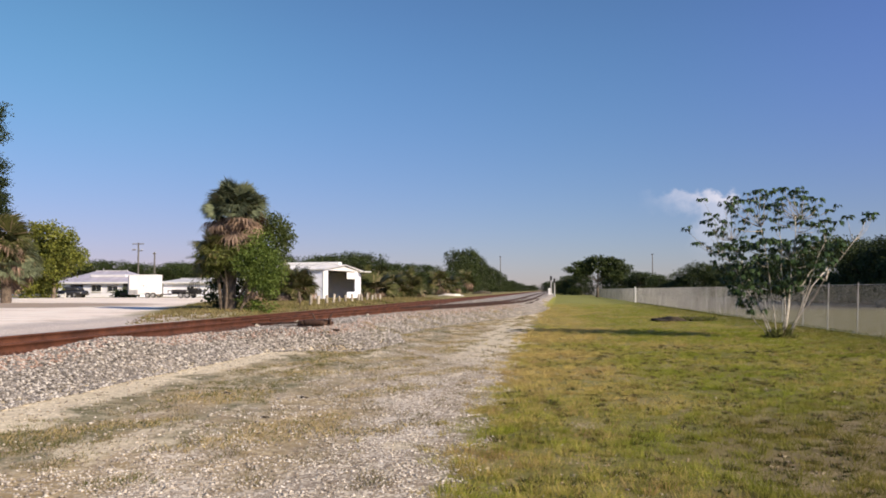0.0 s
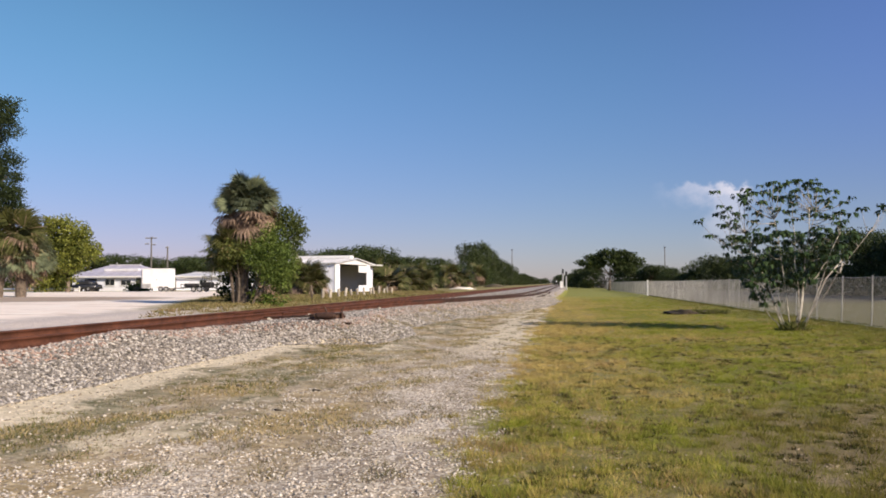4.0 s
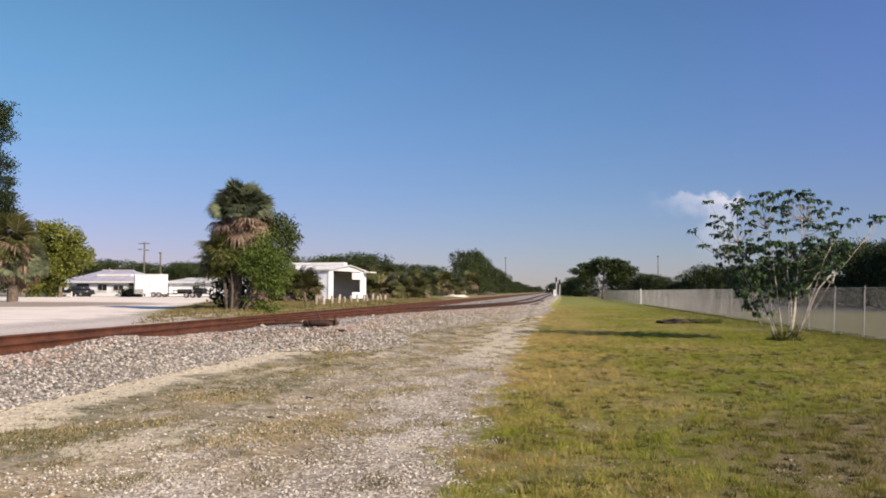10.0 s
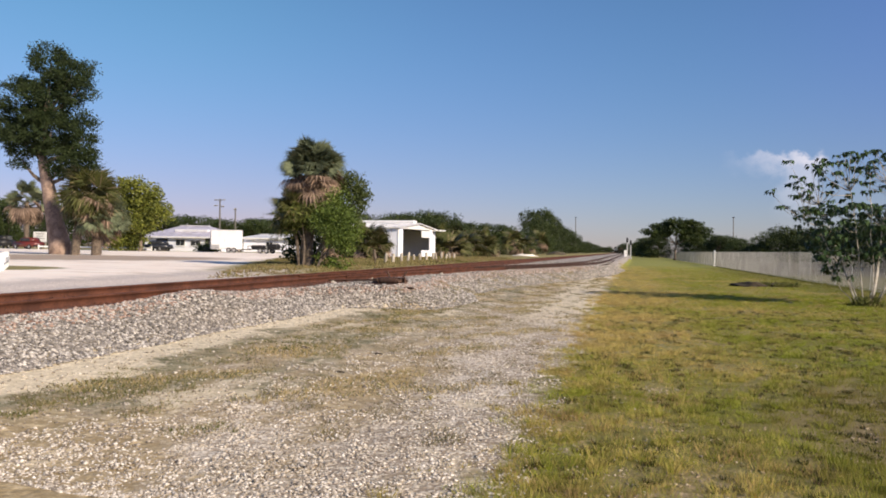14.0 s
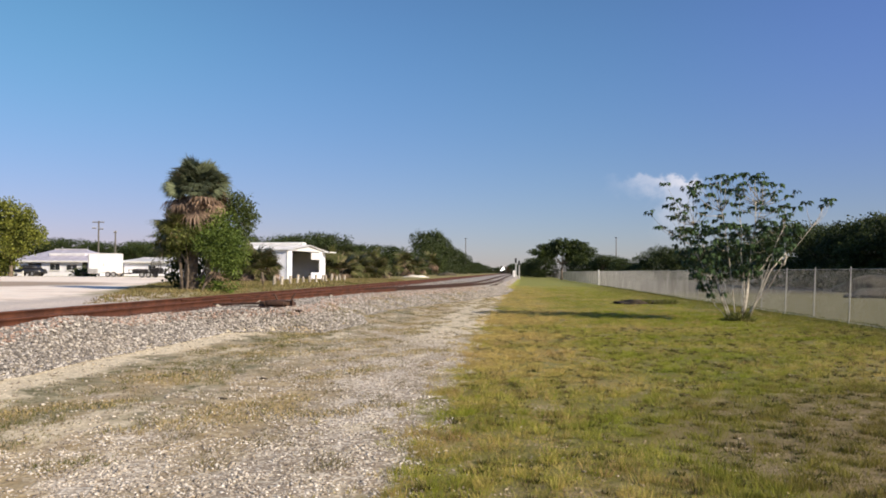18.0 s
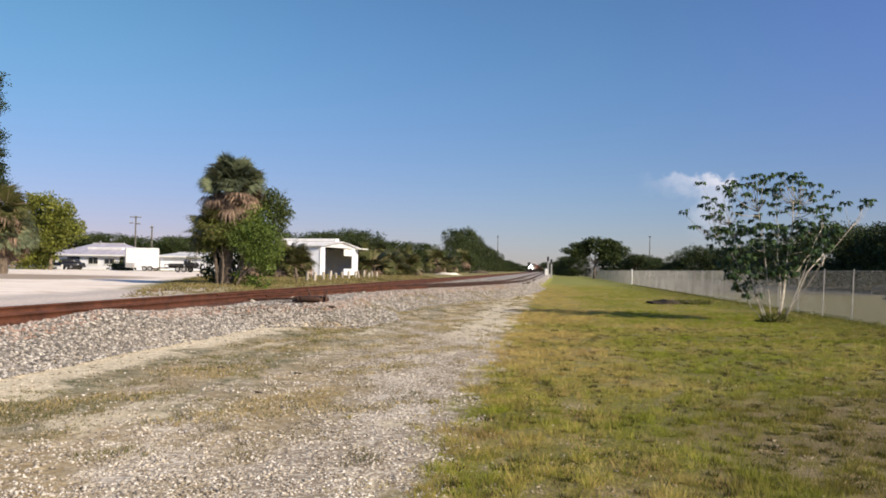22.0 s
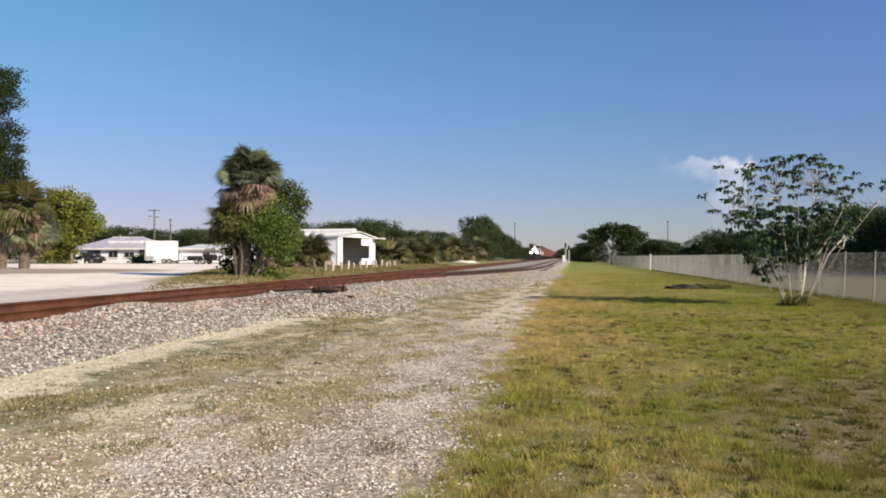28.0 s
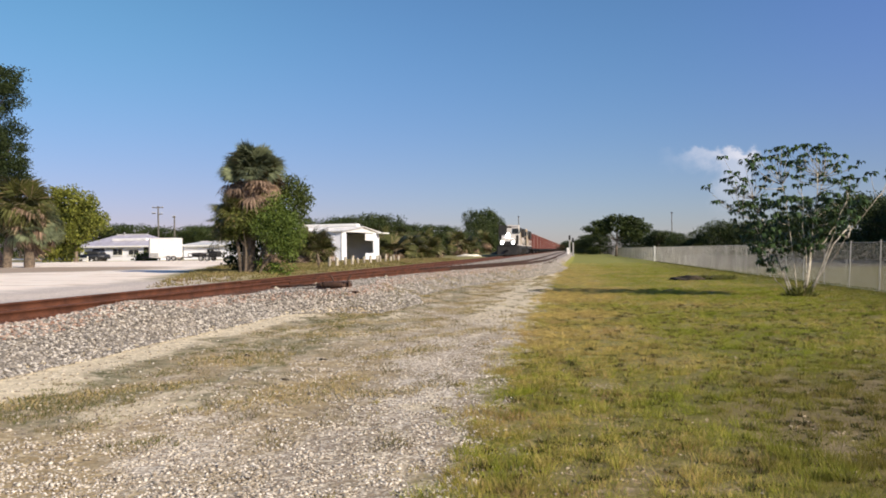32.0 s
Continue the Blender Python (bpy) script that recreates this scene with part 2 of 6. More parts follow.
def rod(bm, a, b, r0, r1=None, sides=8):
    """A round bar from a to b."""
    a, b = Vector(a), Vector(b)
    r1 = r0 if r1 is None else r1
    m = Matrix.Translation((a + b) / 2) @ (b - a).to_track_quat("Z", "Y").to_matrix().to_4x4()
    bmesh.ops.create_cone(bm, cap_ends=True, segments=sides, radius1=r0, radius2=r1, depth=(b - a).length, matrix=m)
    return bm


def prism(bm, outline, x0, x1):
    """An outline of (y, z) points drawn out along x."""
    a = [bm.verts.new((x0, y, z)) for y, z in outline]
    b = [bm.verts.new((x1, y, z)) for y, z in outline]
    bm.faces.new(a), bm.faces.new(b[::-1])
    for i in range(len(a)):
        j = (i + 1) % len(a)
        bm.faces.new((a[i], b[i], b[j], a[j]))
    return bm


def raw_mesh(name, verts, faces, smooth=False):
    """A mesh from arrays: verts n x 3, faces n x 3 or n x 4."""
    me = bpy.data.meshes.new(name)
    verts, faces = np.asarray(verts, np.float32), np.asarray(faces, np.int32)
    k = faces.shape[1]
    me.vertices.add(len(verts)), me.loops.add(faces.size), me.polygons.add(len(faces))
    me.vertices.foreach_set("co", verts.ravel())
    me.loops.foreach_set("vertex_index", faces.ravel())
    me.polygons.foreach_set("loop_start", np.arange(0, faces.size, k, dtype=np.int32))
    if smooth:
        me.polygons.foreach_set("use_smooth", np.ones(len(faces), bool))
    me.update(calc_edges=True)
    me.validate()
    return me


def waves(x, y, scale, seed):
    """A smooth wandering value, about -1 to 1."""
    rng = np.random.default_rng(seed)
    v = np.zeros_like(np.asarray(x, float))
    for i in range(7):
        a, k, p = rng.uniform(0, 2 * np.pi), rng.uniform(0.5, 2.2) / scale, rng.uniform(0, 2 * np.pi)
        v = v + np.sin((x * np.cos(a) + y * np.sin(a)) * k * 2 * np.pi + p)
    return v / 3.4


# ---------------------------------------------------------------- the lie of the land
RAIL = 0.82          # top of the rails
BED = 0.66           # top of the ballast
MAIN = -9.45         # middle of the main line, which runs along y
SIDING = ((16, -9.45), (24, -9.25), (32, -8.5), (38, -7.6), (44, -6.5), (50, -5.4), (56, -4.35), (62, -3.5), (70, -3.0), (85, -2.85), (220, -2.85), (500, -2.85))
SHOULDER = ((-3000, -8.2), (19.5, -8.15), (21.5, -6.3), (25.5, -5.9), (29, -6.7), (38, -6.1), (44, -5.2), (50, -4.1), (56, -3.1), (62, -2.3), (75, -1.8), (100, -1.4), (140, -1.0), (220, -0.6), (4000, -0.6))


def along(table, y):
    return np.interp(y, [a for a, b in table], [b for a, b in table])


def land(x, y, rough=True):
    """Height of the ground."""
    x, y = np.asarray(x, float), np.asarray(y, float)
    base = np.interp(x, (-60, -15, -13.2, -12.2, -7.0, -3.4, 3000), (0.80, 0.80, 0.74, 0.5, 0.2, 0.0, 0.0))
    edge = along(SHOULDER, y)
    lift = np.clip((edge + 1.25 - x) / 1.25, 0, 1) * np.clip((x + 13.4) / 1.2, 0, 1)
    lift = lift * lift * (3 - 2 * lift) * 0.35 + lift * 0.65
    z = np.maximum(base, base + (BED - base) * lift)
    if rough:
        near = np.clip(1 - np.hypot(x, y) / 120, 0, 1)
        z = z + near * (0.018 * waves(x, y, 2.6, 3) + 0.008 * waves(x, y, 0.7, 4))
        # spoil thrown up beside the rails
        z = z + 0.22 * np.exp(-((x + 7.75) / 0.5) ** 2 - ((y - 14.4) / 1.5) ** 2)
    return z


def spread(lo, hi, fine_lo, fine_hi, fine, growth=1.16):
    """Coordinates that lie close together in the middle and far apart outside."""
    mid = list(np.arange(fine_lo, fine_hi + fine / 2, fine))
    out, s, x = [], fine, fine_hi
    while x < hi:
        s *= growth
        x += s
        out.append(min(x, hi))
    left, s, x = [], fine, fine_lo
    while x > lo:
        s *= growth
        x -= s
        left.append(max(x, lo))
    return np.array(left[::-1] + mid + out)


# the ground's material: where the sheet carries grass, gravel, sand, stained ballast or the pale yard
m_ground, nt, bsdf, where = material("ground", 0.95)
xyz = nt.nodes.new("ShaderNodeSeparateXYZ")
nt.links.new(where, xyz.inputs[0])
gx, gy = xyz.outputs[0], xyz.outputs[1]
n_big, n_mid, n_fine = grain(nt, where, 0.16, 3), grain(nt, where, 0.9, 5, 0.65), grain(nt, where, 9.0, 5, 0.7)
n_pebble, pebble_tone = cells(nt, where, 19.0)
chip_tone = cells(nt, where, 42.0)[1]
pebble = calc(nt, "ADD", calc(nt, "MULTIPLY", grey(nt, pebble_tone), 0.55), calc(nt, "MULTIPLY", grey(nt, chip_tone), 0.45))
pebble = calc(nt, "SUBTRACT", pebble, calc(nt, "MULTIPLY", step(nt, n_pebble, 0.35, 0.6), 0.25))
tuft = step(nt, grain(nt, where, 2.8, 8, 0.78), 0.38, 0.62)
n_sharp = step(nt, n_fine, 0.36, 0.64)
patchy = step(nt, grain(nt, where, 0.55, 6, 0.66, (1.0, 0.6, 1.0)), 0.40, 0.54)
streak = grain(nt, where, 1.0, 4, 0.6, (1.6, 0.22, 1.0))
wx = calc(nt, "ADD", gx, calc(nt, "MULTIPLY", calc(nt, "SUBTRACT", n_mid, 0.5), 2.2))
wx = calc(nt, "ADD", wx, calc(nt, "MULTIPLY", calc(nt, "SUBTRACT", n_big, 0.5), 1.6))
wx = calc(nt, "ADD", wx, calc(nt, "MULTIPLY", calc(nt, "SUBTRACT", n_fine, 0.5), 0.5))
# loose stone: pale limestone chips, grey between
stone = mixed(nt, step(nt, pebble, 0.2, 0.75), (0.27, 0.21, 0.14), (0.85, 0.755, 0.60))
stone = mixed(nt, calc(nt, "MULTIPLY", step(nt, n_mid, 0.40, 0.62), 0.55), stone, (0.56, 0.48, 0.38))
stone = mixed(nt, calc(nt, "MULTIPLY", step(nt, grain(nt, where, 0.5, 5, 0.6, (1.3, 0.5, 1.0)), 0.50, 0.60), 0.6), stone, (0.86, 0.775, 0.655))
stone = mixed(nt, calc(nt, "MULTIPLY", step(nt, n_fine, 0.52, 0.66), 0.75), stone, (0.24, 0.185, 0.125))
stone = mixed(nt, calc(nt, "MULTIPLY", step(nt, pebble, 0.42, 0.22), 0.8), stone, (0.26, 0.20, 0.14))
sand = mixed(nt, calc(nt, "MULTIPLY", n_sharp, step(nt, pebble, 0.15, 0.55)), (0.58, 0.49, 0.34), (0.90, 0.79, 0.59))
straw = mixed(nt, calc(nt, "MULTIPLY", tuft, n_sharp), (0.31, 0.230, 0.115), (0.66, 0.53, 0.33))
weed = mixed(nt, tuft, (0.100, 0.098, 0.035), (0.38, 0.33, 0.21))
lawn = mixed(nt, step(nt, n_big, 0.38, 0.62), (0.175, 0.180, 0.010), (0.265, 0.220, 0.030))
lawn = mixed(nt, calc(nt, "MULTIPLY", tuft, 0.75), lawn, (0.100, 0.100, 0.016))
lawn = mixed(nt, calc(nt, "MULTIPLY", step(nt, n_mid, 0.45, 0.62), 0.6), lawn, (0.140, 0.170, 0.012))
lawn = mixed(nt, calc(nt, "MULTIPLY", n_sharp, step(nt, grain(nt, where, 0.45, 5, 0.65), 0.46, 0.60)), lawn, (0.40, 0.30, 0.16))
thatch = calc(nt, "MULTIPLY", step(nt, grain(nt, where, 26.0, 4, 0.7), 0.40, 0.62), 0.55)
lawn = mixed(nt, thatch, lawn, (0.090, 0.074, 0.009))
bare = calc(nt, "MULTIPLY", step(nt, grain(nt, where, 1.3, 6, 0.72), 0.58, 0.66), step(nt, gx, 4.5, 1.0))
lawn = mixed(nt, calc(nt, "MULTIPLY", bare, 0.7), lawn, mixed(nt, pebble, (0.28, 0.22, 0.14), (0.60, 0.50, 0.36)))
lawn = mixed(nt, worn_patch(nt, where), lawn, mixed(nt, tuft, (0.12, 0.085, 0.035), (0.27, 0.20, 0.10)))
lawn = mixed(nt, step(nt, gy, 60.0, 100.0), lawn, mixed(nt, tuft, (0.200, 0.215, 0.030), (0.290, 0.275, 0.055)))
# worn spots show the pale soil
spots = None
for ax, ay, rx_, ry_ in ((2.3, 7.8, 1.1, 1.2), (0.4, 6.3, 0.7, 0.7), (3.9, 10.6, 0.9, 0.8), (1.3, 16.5, 1.0, 0.9)):
    qx, qy = calc(nt, "DIVIDE", calc(nt, "SUBTRACT", gx, ax), rx_), calc(nt, "DIVIDE", calc(nt, "SUBTRACT", gy, ay), ry_)
    d2 = calc(nt, "ADD", calc(nt, "MULTIPLY", qx, qx), calc(nt, "MULTIPLY", qy, qy))
    spots = d2 if spots is None else calc(nt, "MINIMUM", spots, d2)
spots = calc(nt, "ADD", spots, calc(nt, "MULTIPLY", calc(nt, "SUBTRACT", n_mid, 0.5), 2.2))
lawn = mixed(nt, calc(nt, "MULTIPLY", step(nt, spots, 1.3, 0.1), 0.45), lawn, mixed(nt, n_sharp, (0.17, 0.120, 0.062), (0.38, 0.285, 0.165)))
rust = mixed(nt, n_fine, (0.066, 0.021, 0.011), (0.178, 0.061, 0.028))
rust = mixed(nt, step(nt, pebble, 0.86, 0.97), rust, (0.36, 0.25, 0.18))
ballast = mixed(nt, step(nt, pebble, 0.1, 0.9), (0.24, 0.21, 0.18), (0.58, 0.52, 0.46))
# coarse specks of shade and stone that still show from afar
speck = grain(nt, where, 4.5, 8, 0.85)
dark_speck, pale_speck = calc(nt, "MULTIPLY", step(nt, speck, 0.45, 0.34), 0.65), calc(nt, "MULTIPLY", step(nt, speck, 0.56, 0.66), 0.6)
stone = mixed(nt, pale_speck, mixed(nt, dark_speck, stone, (0.24, 0.185, 0.125)), (0.88, 0.80, 0.68))
straw = mixed(nt, pale_speck, mixed(nt, dark_speck, straw, (0.19, 0.15, 0.08)), (0.78, 0.69, 0.54))
weed = mixed(nt, pale_speck, weed, (0.62, 0.56, 0.46))
# across the strip beside the line, from the lawn's edge to the foot of the ballast
ground = mixed(nt, step(nt, wx, -1.25, -0.75), stone, lawn)
ground = mixed(nt, calc(nt, "MULTIPLY", step(nt, calc(nt, "ADD", wx, calc(nt, "MULTIPLY", streak, 1.6)), -1.5, -2.2), patchy), ground, straw)
ground = mixed(nt, calc(nt, "MULTIPLY", step(nt, gy, 15.0, 24.0), calc(nt, "MULTIPLY", step(nt, wx, -1.0, -1.3), step(nt, wx, -3.4, -2.4))), ground, sand)
ground = mixed(nt, calc(nt, "MULTIPLY", step(nt, calc(nt, "ADD", wx, step(nt, gy, 9.5, 6.5)), -3.4, -4.2), step(nt, grain(nt, where, 0.7, 5, 0.66, (1.0, 0.5, 1.0)), 0.42, 0.58)), ground, weed)
litter = step(nt, grain(nt, where, 1.1, 6, 0.70, (1.0, 0.55, 1.0)), 0.53, 0.61)
ground = mixed(nt, calc(nt, "MULTIPLY", calc(nt, "MULTIPLY", litter, step(nt, gx, -0.9, -1.8)), calc(nt, "ADD", 0.18, calc(nt, "MULTIPLY", n_sharp, 0.40))), ground, mixed(nt, n_fine, (0.150, 0.118, 0.068), (0.36, 0.285, 0.165)))
blown = calc(nt, "MULTIPLY", step(nt, grain(nt, where, 0.8, 6, 0.68, (1.2, 0.5, 1.0)), 0.55, 0.63), step(nt, gx, -0.8, -1.6))
ground = mixed(nt, calc(nt, "MULTIPLY", blown, 0.8), ground, sand)
ground = mixed(nt, calc(nt, "MULTIPLY", step(nt, wx, -5.95, -6.25), step(nt, streak, 0.18, 0.40)), ground, sand)
# the ballast follows its shoulder; the height tells it from the flat
height = calc(nt, "ADD", xyz.outputs[2], calc(nt, "MULTIPLY", calc(nt, "SUBTRACT", n_fine, 0.5), 0.12))
on_bed = calc(nt, "MULTIPLY", step(nt, height, 0.22, 0.30), step(nt, gx, -13.5, -13.2))
ground = mixed(nt, on_bed, ground, ballast)
# rust from the wheels lies between the rails and over the sleeper ends
rx = calc(nt, "ADD", gx, calc(nt, "MULTIPLY", calc(nt, "SUBTRACT", n_mid, 0.5), 0.55))
edge = calc(nt, "ADD", calc(nt, "ADD", -7.95, calc(nt, "MULTIPLY", step(nt, gy, 13.6, 12.2), 0.22)), calc(nt, "MULTIPLY", calc(nt, "MULTIPLY", step(nt, gy, 22.0, 44.0), step(nt, gy, 72.0, 50.0)), 1.15))
near_edge = calc(nt, "SUBTRACT", edge, rx)
on_rust = calc(nt, "MULTIPLY", step(nt, near_edge, -0.05, 0.14), step(nt, gx, -11.75, -11.35))
ground = mixed(nt, on_rust, ground, rust)
# beyond the line: grey chippings, a rough verge, the white shell yard
verge = mixed(nt, tuft, (0.16, 0.15, 0.042), (0.32, 0.26, 0.10))
yard = mixed(nt, step(nt, n_mid, 0.25, 0.75), (0.95, 0.80, 0.68), (0.99, 0.905, 0.80))
yard = mixed(nt, calc(nt, "MULTIPLY", step(nt, grain(nt, where, 0.55, 5, 0.7, (0.25, 1.0, 1.0)), 0.52, 0.62), 0.45), yard, (0.50, 0.38, 0.28))
chips = mixed(nt, pebble, (0.46, 0.40, 0.36), (0.72, 0.64, 0.58))
line = calc(nt, "ADD", calc(nt, "ADD", gx, 4.7), calc(nt, "MULTIPLY", gy, 0.36))
line = calc(nt, "ADD", line, calc(nt, "MULTIPLY", calc(nt, "SUBTRACT", n_big, 0.5), 4.0))
line = calc(nt, "ADD", line, calc(nt, "MULTIPLY", calc(nt, "SUBTRACT", n_mid, 0.5), 2.6))
in_yard = calc(nt, "MULTIPLY", step(nt, line, 0.8, -0.8), step(nt, calc(nt, "ADD", gy, calc(nt, "MULTIPLY", n_mid, 8.0)), 112.0, 106.0))
px, py = calc(nt, "ADD", gx, 22.5), calc(nt, "MULTIPLY", calc(nt, "SUBTRACT", gy, 24.6), 1.25)
island = calc(nt, "ADD", calc(nt, "SQRT", calc(nt, "ADD", calc(nt, "MULTIPLY", px, px), calc(nt, "MULTIPLY", py, py))), calc(nt, "MULTIPLY", n_mid, 1.0))
in_yard = calc(nt, "MULTIPLY", in_yard, step(nt, island, 4.0, 4.5))
px, py = calc(nt, "MULTIPLY", calc(nt, "ADD", gx, 45.0), 0.5), calc(nt, "SUBTRACT", gy, 60.0)
island = calc(nt, "ADD", calc(nt, "SQRT", calc(nt, "ADD", calc(nt, "MULTIPLY", px, px), calc(nt, "MULTIPLY", py, py))), calc(nt, "MULTIPLY", n_mid, 2.2))
in_yard = calc(nt, "MULTIPLY", in_yard, step(nt, island, 2.6, 3.3))
px, py = calc(nt, "MULTIPLY", calc(nt, "ADD", gx, 36.0), 0.50), calc(nt, "MULTIPLY", calc(nt, "SUBTRACT", gy, 47.0), 0.52)
shed_leaves = calc(nt, "ADD", calc(nt, "SQRT", calc(nt, "ADD", calc(nt, "MULTIPLY", px, px), calc(nt, "MULTIPLY", py, py))), calc(nt, "MULTIPLY", n_mid, 3.0))
yard = mixed(nt, calc(nt, "MULTIPLY", step(nt, shed_leaves, 8.2, 6.4), 0.85), yard, mixed(nt, n_fine, (0.21, 0.145, 0.095), (0.42, 0.31, 0.22)))
far_side = mixed(nt, in_yard, verge, yard)
far_side = mixed(nt, calc(nt, "MULTIPLY", step(nt, wx, -15.3, -13.6), step(nt, line, 4.0, 1.0)), far_side, chips)
ground = mixed(nt, step(nt, wx, -11.9, -12.3), ground, far_side)
# rough dry ground beyond the fence
field = mixed(nt, tuft, (0.085, 0.080, 0.020), (0.170, 0.148, 0.050))
scrub = mixed(nt, tuft, (0.040, 0.034, 0.016), (0.105, 0.085, 0.045))
field = mixed(nt, step(nt, calc(nt, "ADD", gy, calc(nt, "MULTIPLY", n_mid, 14.0)), 76.0, 84.0), field, scrub)
ground = mixed(nt, step(nt, gx, 10.7, 11.5), ground, field)
nt.links.new(ground, bsdf.inputs["Base Color"])
bumped(nt, bsdf, calc(nt, "ADD", calc(nt, "MULTIPLY", n_pebble, -0.6), n_fine), 0.55, 0.03)

xs, ys = spread(-3500, 3500, -16, 13, 0.25, 1.14), spread(-3500, 4200, 4, 46, 0.3, 1.075)
gridx, gridy = np.meshgrid(xs, ys)
count = len(xs)
corner = (np.arange(len(ys) - 1)[:, None] * count + np.arange(count - 1)[None, :]).ravel()
ground_sheet = raw_mesh("ground", np.stack([gridx, gridy, land(gridx, gridy)], -1).reshape(-1, 3), np.stack([corner, corner + 1, corner + count + 1, corner + count], 1), True)
tagged(hang("ground", ground_sheet, m_ground), "lawn, pale gravel track, stone ballast and white shell yard", "ground", kind="structure")

# ---------------------------------------------------------------- loose stones, joined by the thousand
m_ballast = rocky("ballast_stone", (0.095, 0.086, 0.077), (0.285, 0.258, 0.230), (0.63, 0.585, 0.53))
m_chip = rocky("limestone_chip", (0.17, 0.142, 0.112), (0.46, 0.405, 0.340), (0.82, 0.76, 0.68))
m_mixed_stone = rocky("strewn_stone", (0.16, 0.13, 0.10), (0.36, 0.31, 0.245), (0.66, 0.60, 0.52))
m_rusty_stone = surface("rusty_stone", (0.065, 0.023, 0.012), (0.175, 0.068, 0.037), 1.3, 13.0, 0.9, bump=0.4)


def stones(name, mat, x, y, size, seed, label, sink=0.25):
    """Angular stones: squashed octahedra with every corner moved."""
    rng = np.random.default_rng(seed)
    n = len(x)
    eight = np.array(((1, 0, 0), (-1, 0, 0), (0, 1, 0), (0, -1, 0), (0, 0, 1), (0, 0, -1)), float)
    v = eight[None] * rng.uniform(0.55, 1.15, (n, 6, 1)) + rng.uniform(-0.25, 0.25, (n, 6, 3))
    v = v * (size[:, None] * np.array((1.15, 1.0, 0.62)))[:, None, :] * 0.5
    a = rng.uniform(0, 2 * np.pi, n)
    c, s = np.cos(a)[:, None], np.sin(a)[:, None]
    v = np.stack([v[:, :, 0] * c - v[:, :, 1] * s, v[:, :, 0] * s + v[:, :, 1] * c, v[:, :, 2]], -1)
    v += np.stack([x, y, land(x, y) + size * sink], -1)[:, None, :]
    tri = np.array(((0, 2, 4), (2, 1, 4), (1, 3, 4), (3, 0, 4), (2, 0, 5), (1, 2, 5), (3, 1, 5), (0, 3, 5)))
    faces = (np.arange(n)[:, None, None] * 6 + tri[None]).reshape(-1, 3)
    return tagged(hang(name, raw_mesh(name, v.reshape(-1, 3), faces), mat), label, "stones", kind="stuff")


def scatter(n, seed, x0, x1, y0, y1, bias=1.0):
    """Points that thin out with the distance."""
    rng = np.random.default_rng(seed)
    return rng.uniform(x0, x1, n), y0 + (y1 - y0) * rng.uniform(0, 1, n) ** bias, rng


sx, sy, rng = scatter(60000, 11, -0.05, 1.38, 6.5, 80, 1.7)
sx = along(SHOULDER, sy) + sx
stones("ballast_stones", m_ballast, sx, sy, rng.uniform(0.032, 0.092, len(sx)), 12, "grey and white crushed-stone ballast beside the rails")
# the flat bed between the main line and the siding
sx, sy, rng = scatter(15000, 51, 0.0, 1.0, 19, 90, 1.5)
sx = -8.05 + (along(SHOULDER, sy) + 8.05) * sx
stones("bed_ballast", m_ballast, sx, sy, rng.uniform(0.035, 0.095, len(sx)), 52, "pale crushed stone between the main line and the siding", 0.1)
sx, sy, rng = scatter(52000, 13, -5.0, -0.7, 5, 24, 1.9)
keep = waves(sx, sy, 1.7, 14) + 0.9 * np.exp(-((sx + 1.7) / 0.8) ** 2) + 1.3 * np.exp(-((sy - 5) / 2.3) ** 2) - 0.9 * np.clip(-4.0 - sx, 0, 1) > -0.05
stones("gravel_chips", m_chip, sx[keep], sy[keep], 0.012 + 0.034 * rng.uniform(0, 1, keep.sum()) ** 1.8, 15, "pale limestone chips on the gravel track", 0.06)
sx, sy, rng = scatter(15000, 16, -6.9, -2.2, 5.5, 50, 1.6)
stones("strewn_stones", m_mixed_stone, sx, sy, 0.012 + 0.052 * rng.uniform(0, 1, len(sx)) ** 2.2, 17, "loose stones strewn over dry weeds and sand", 0.1)
sx, sy, rng = scatter(6500, 37, -0.10, 0.48, 7, 60, 1.5)
stones("reddened_ballast", rocky("reddened_stone", (0.17, 0.085, 0.055), (0.38, 0.265, 0.205), (0.56, 0.46, 0.40)), along(SHOULDER, sy) + sx, sy, rng.uniform(0.04, 0.10, len(sx)), 38, "ballast reddened by rust along the sleeper ends")
sx, sy, rng = scatter(5000, 18, -11.6, -8.2, 9, 50, 1.4)
stones("stained_ballast", m_rusty_stone, sx, sy, rng.uniform(0.035, 0.075, len(sx)), 19, "rust-stained ballast between the rails", 0.2)

# ---------------------------------------------------------------- grass
m_grass = grassy("grass_blades", (0.265, 0.300, 0.037), (0.56, 0.43, 0.150), (0.46, 0.315, 0.145), (0.165, 0.138, 0.036))
m_dry_grass = leafy("dry_grass", (0.31, 0.235, 0.100), (0.53, 0.42, 0.215), (0.17, 0.17, 0.06), 0.3, 0.7, 0.25)


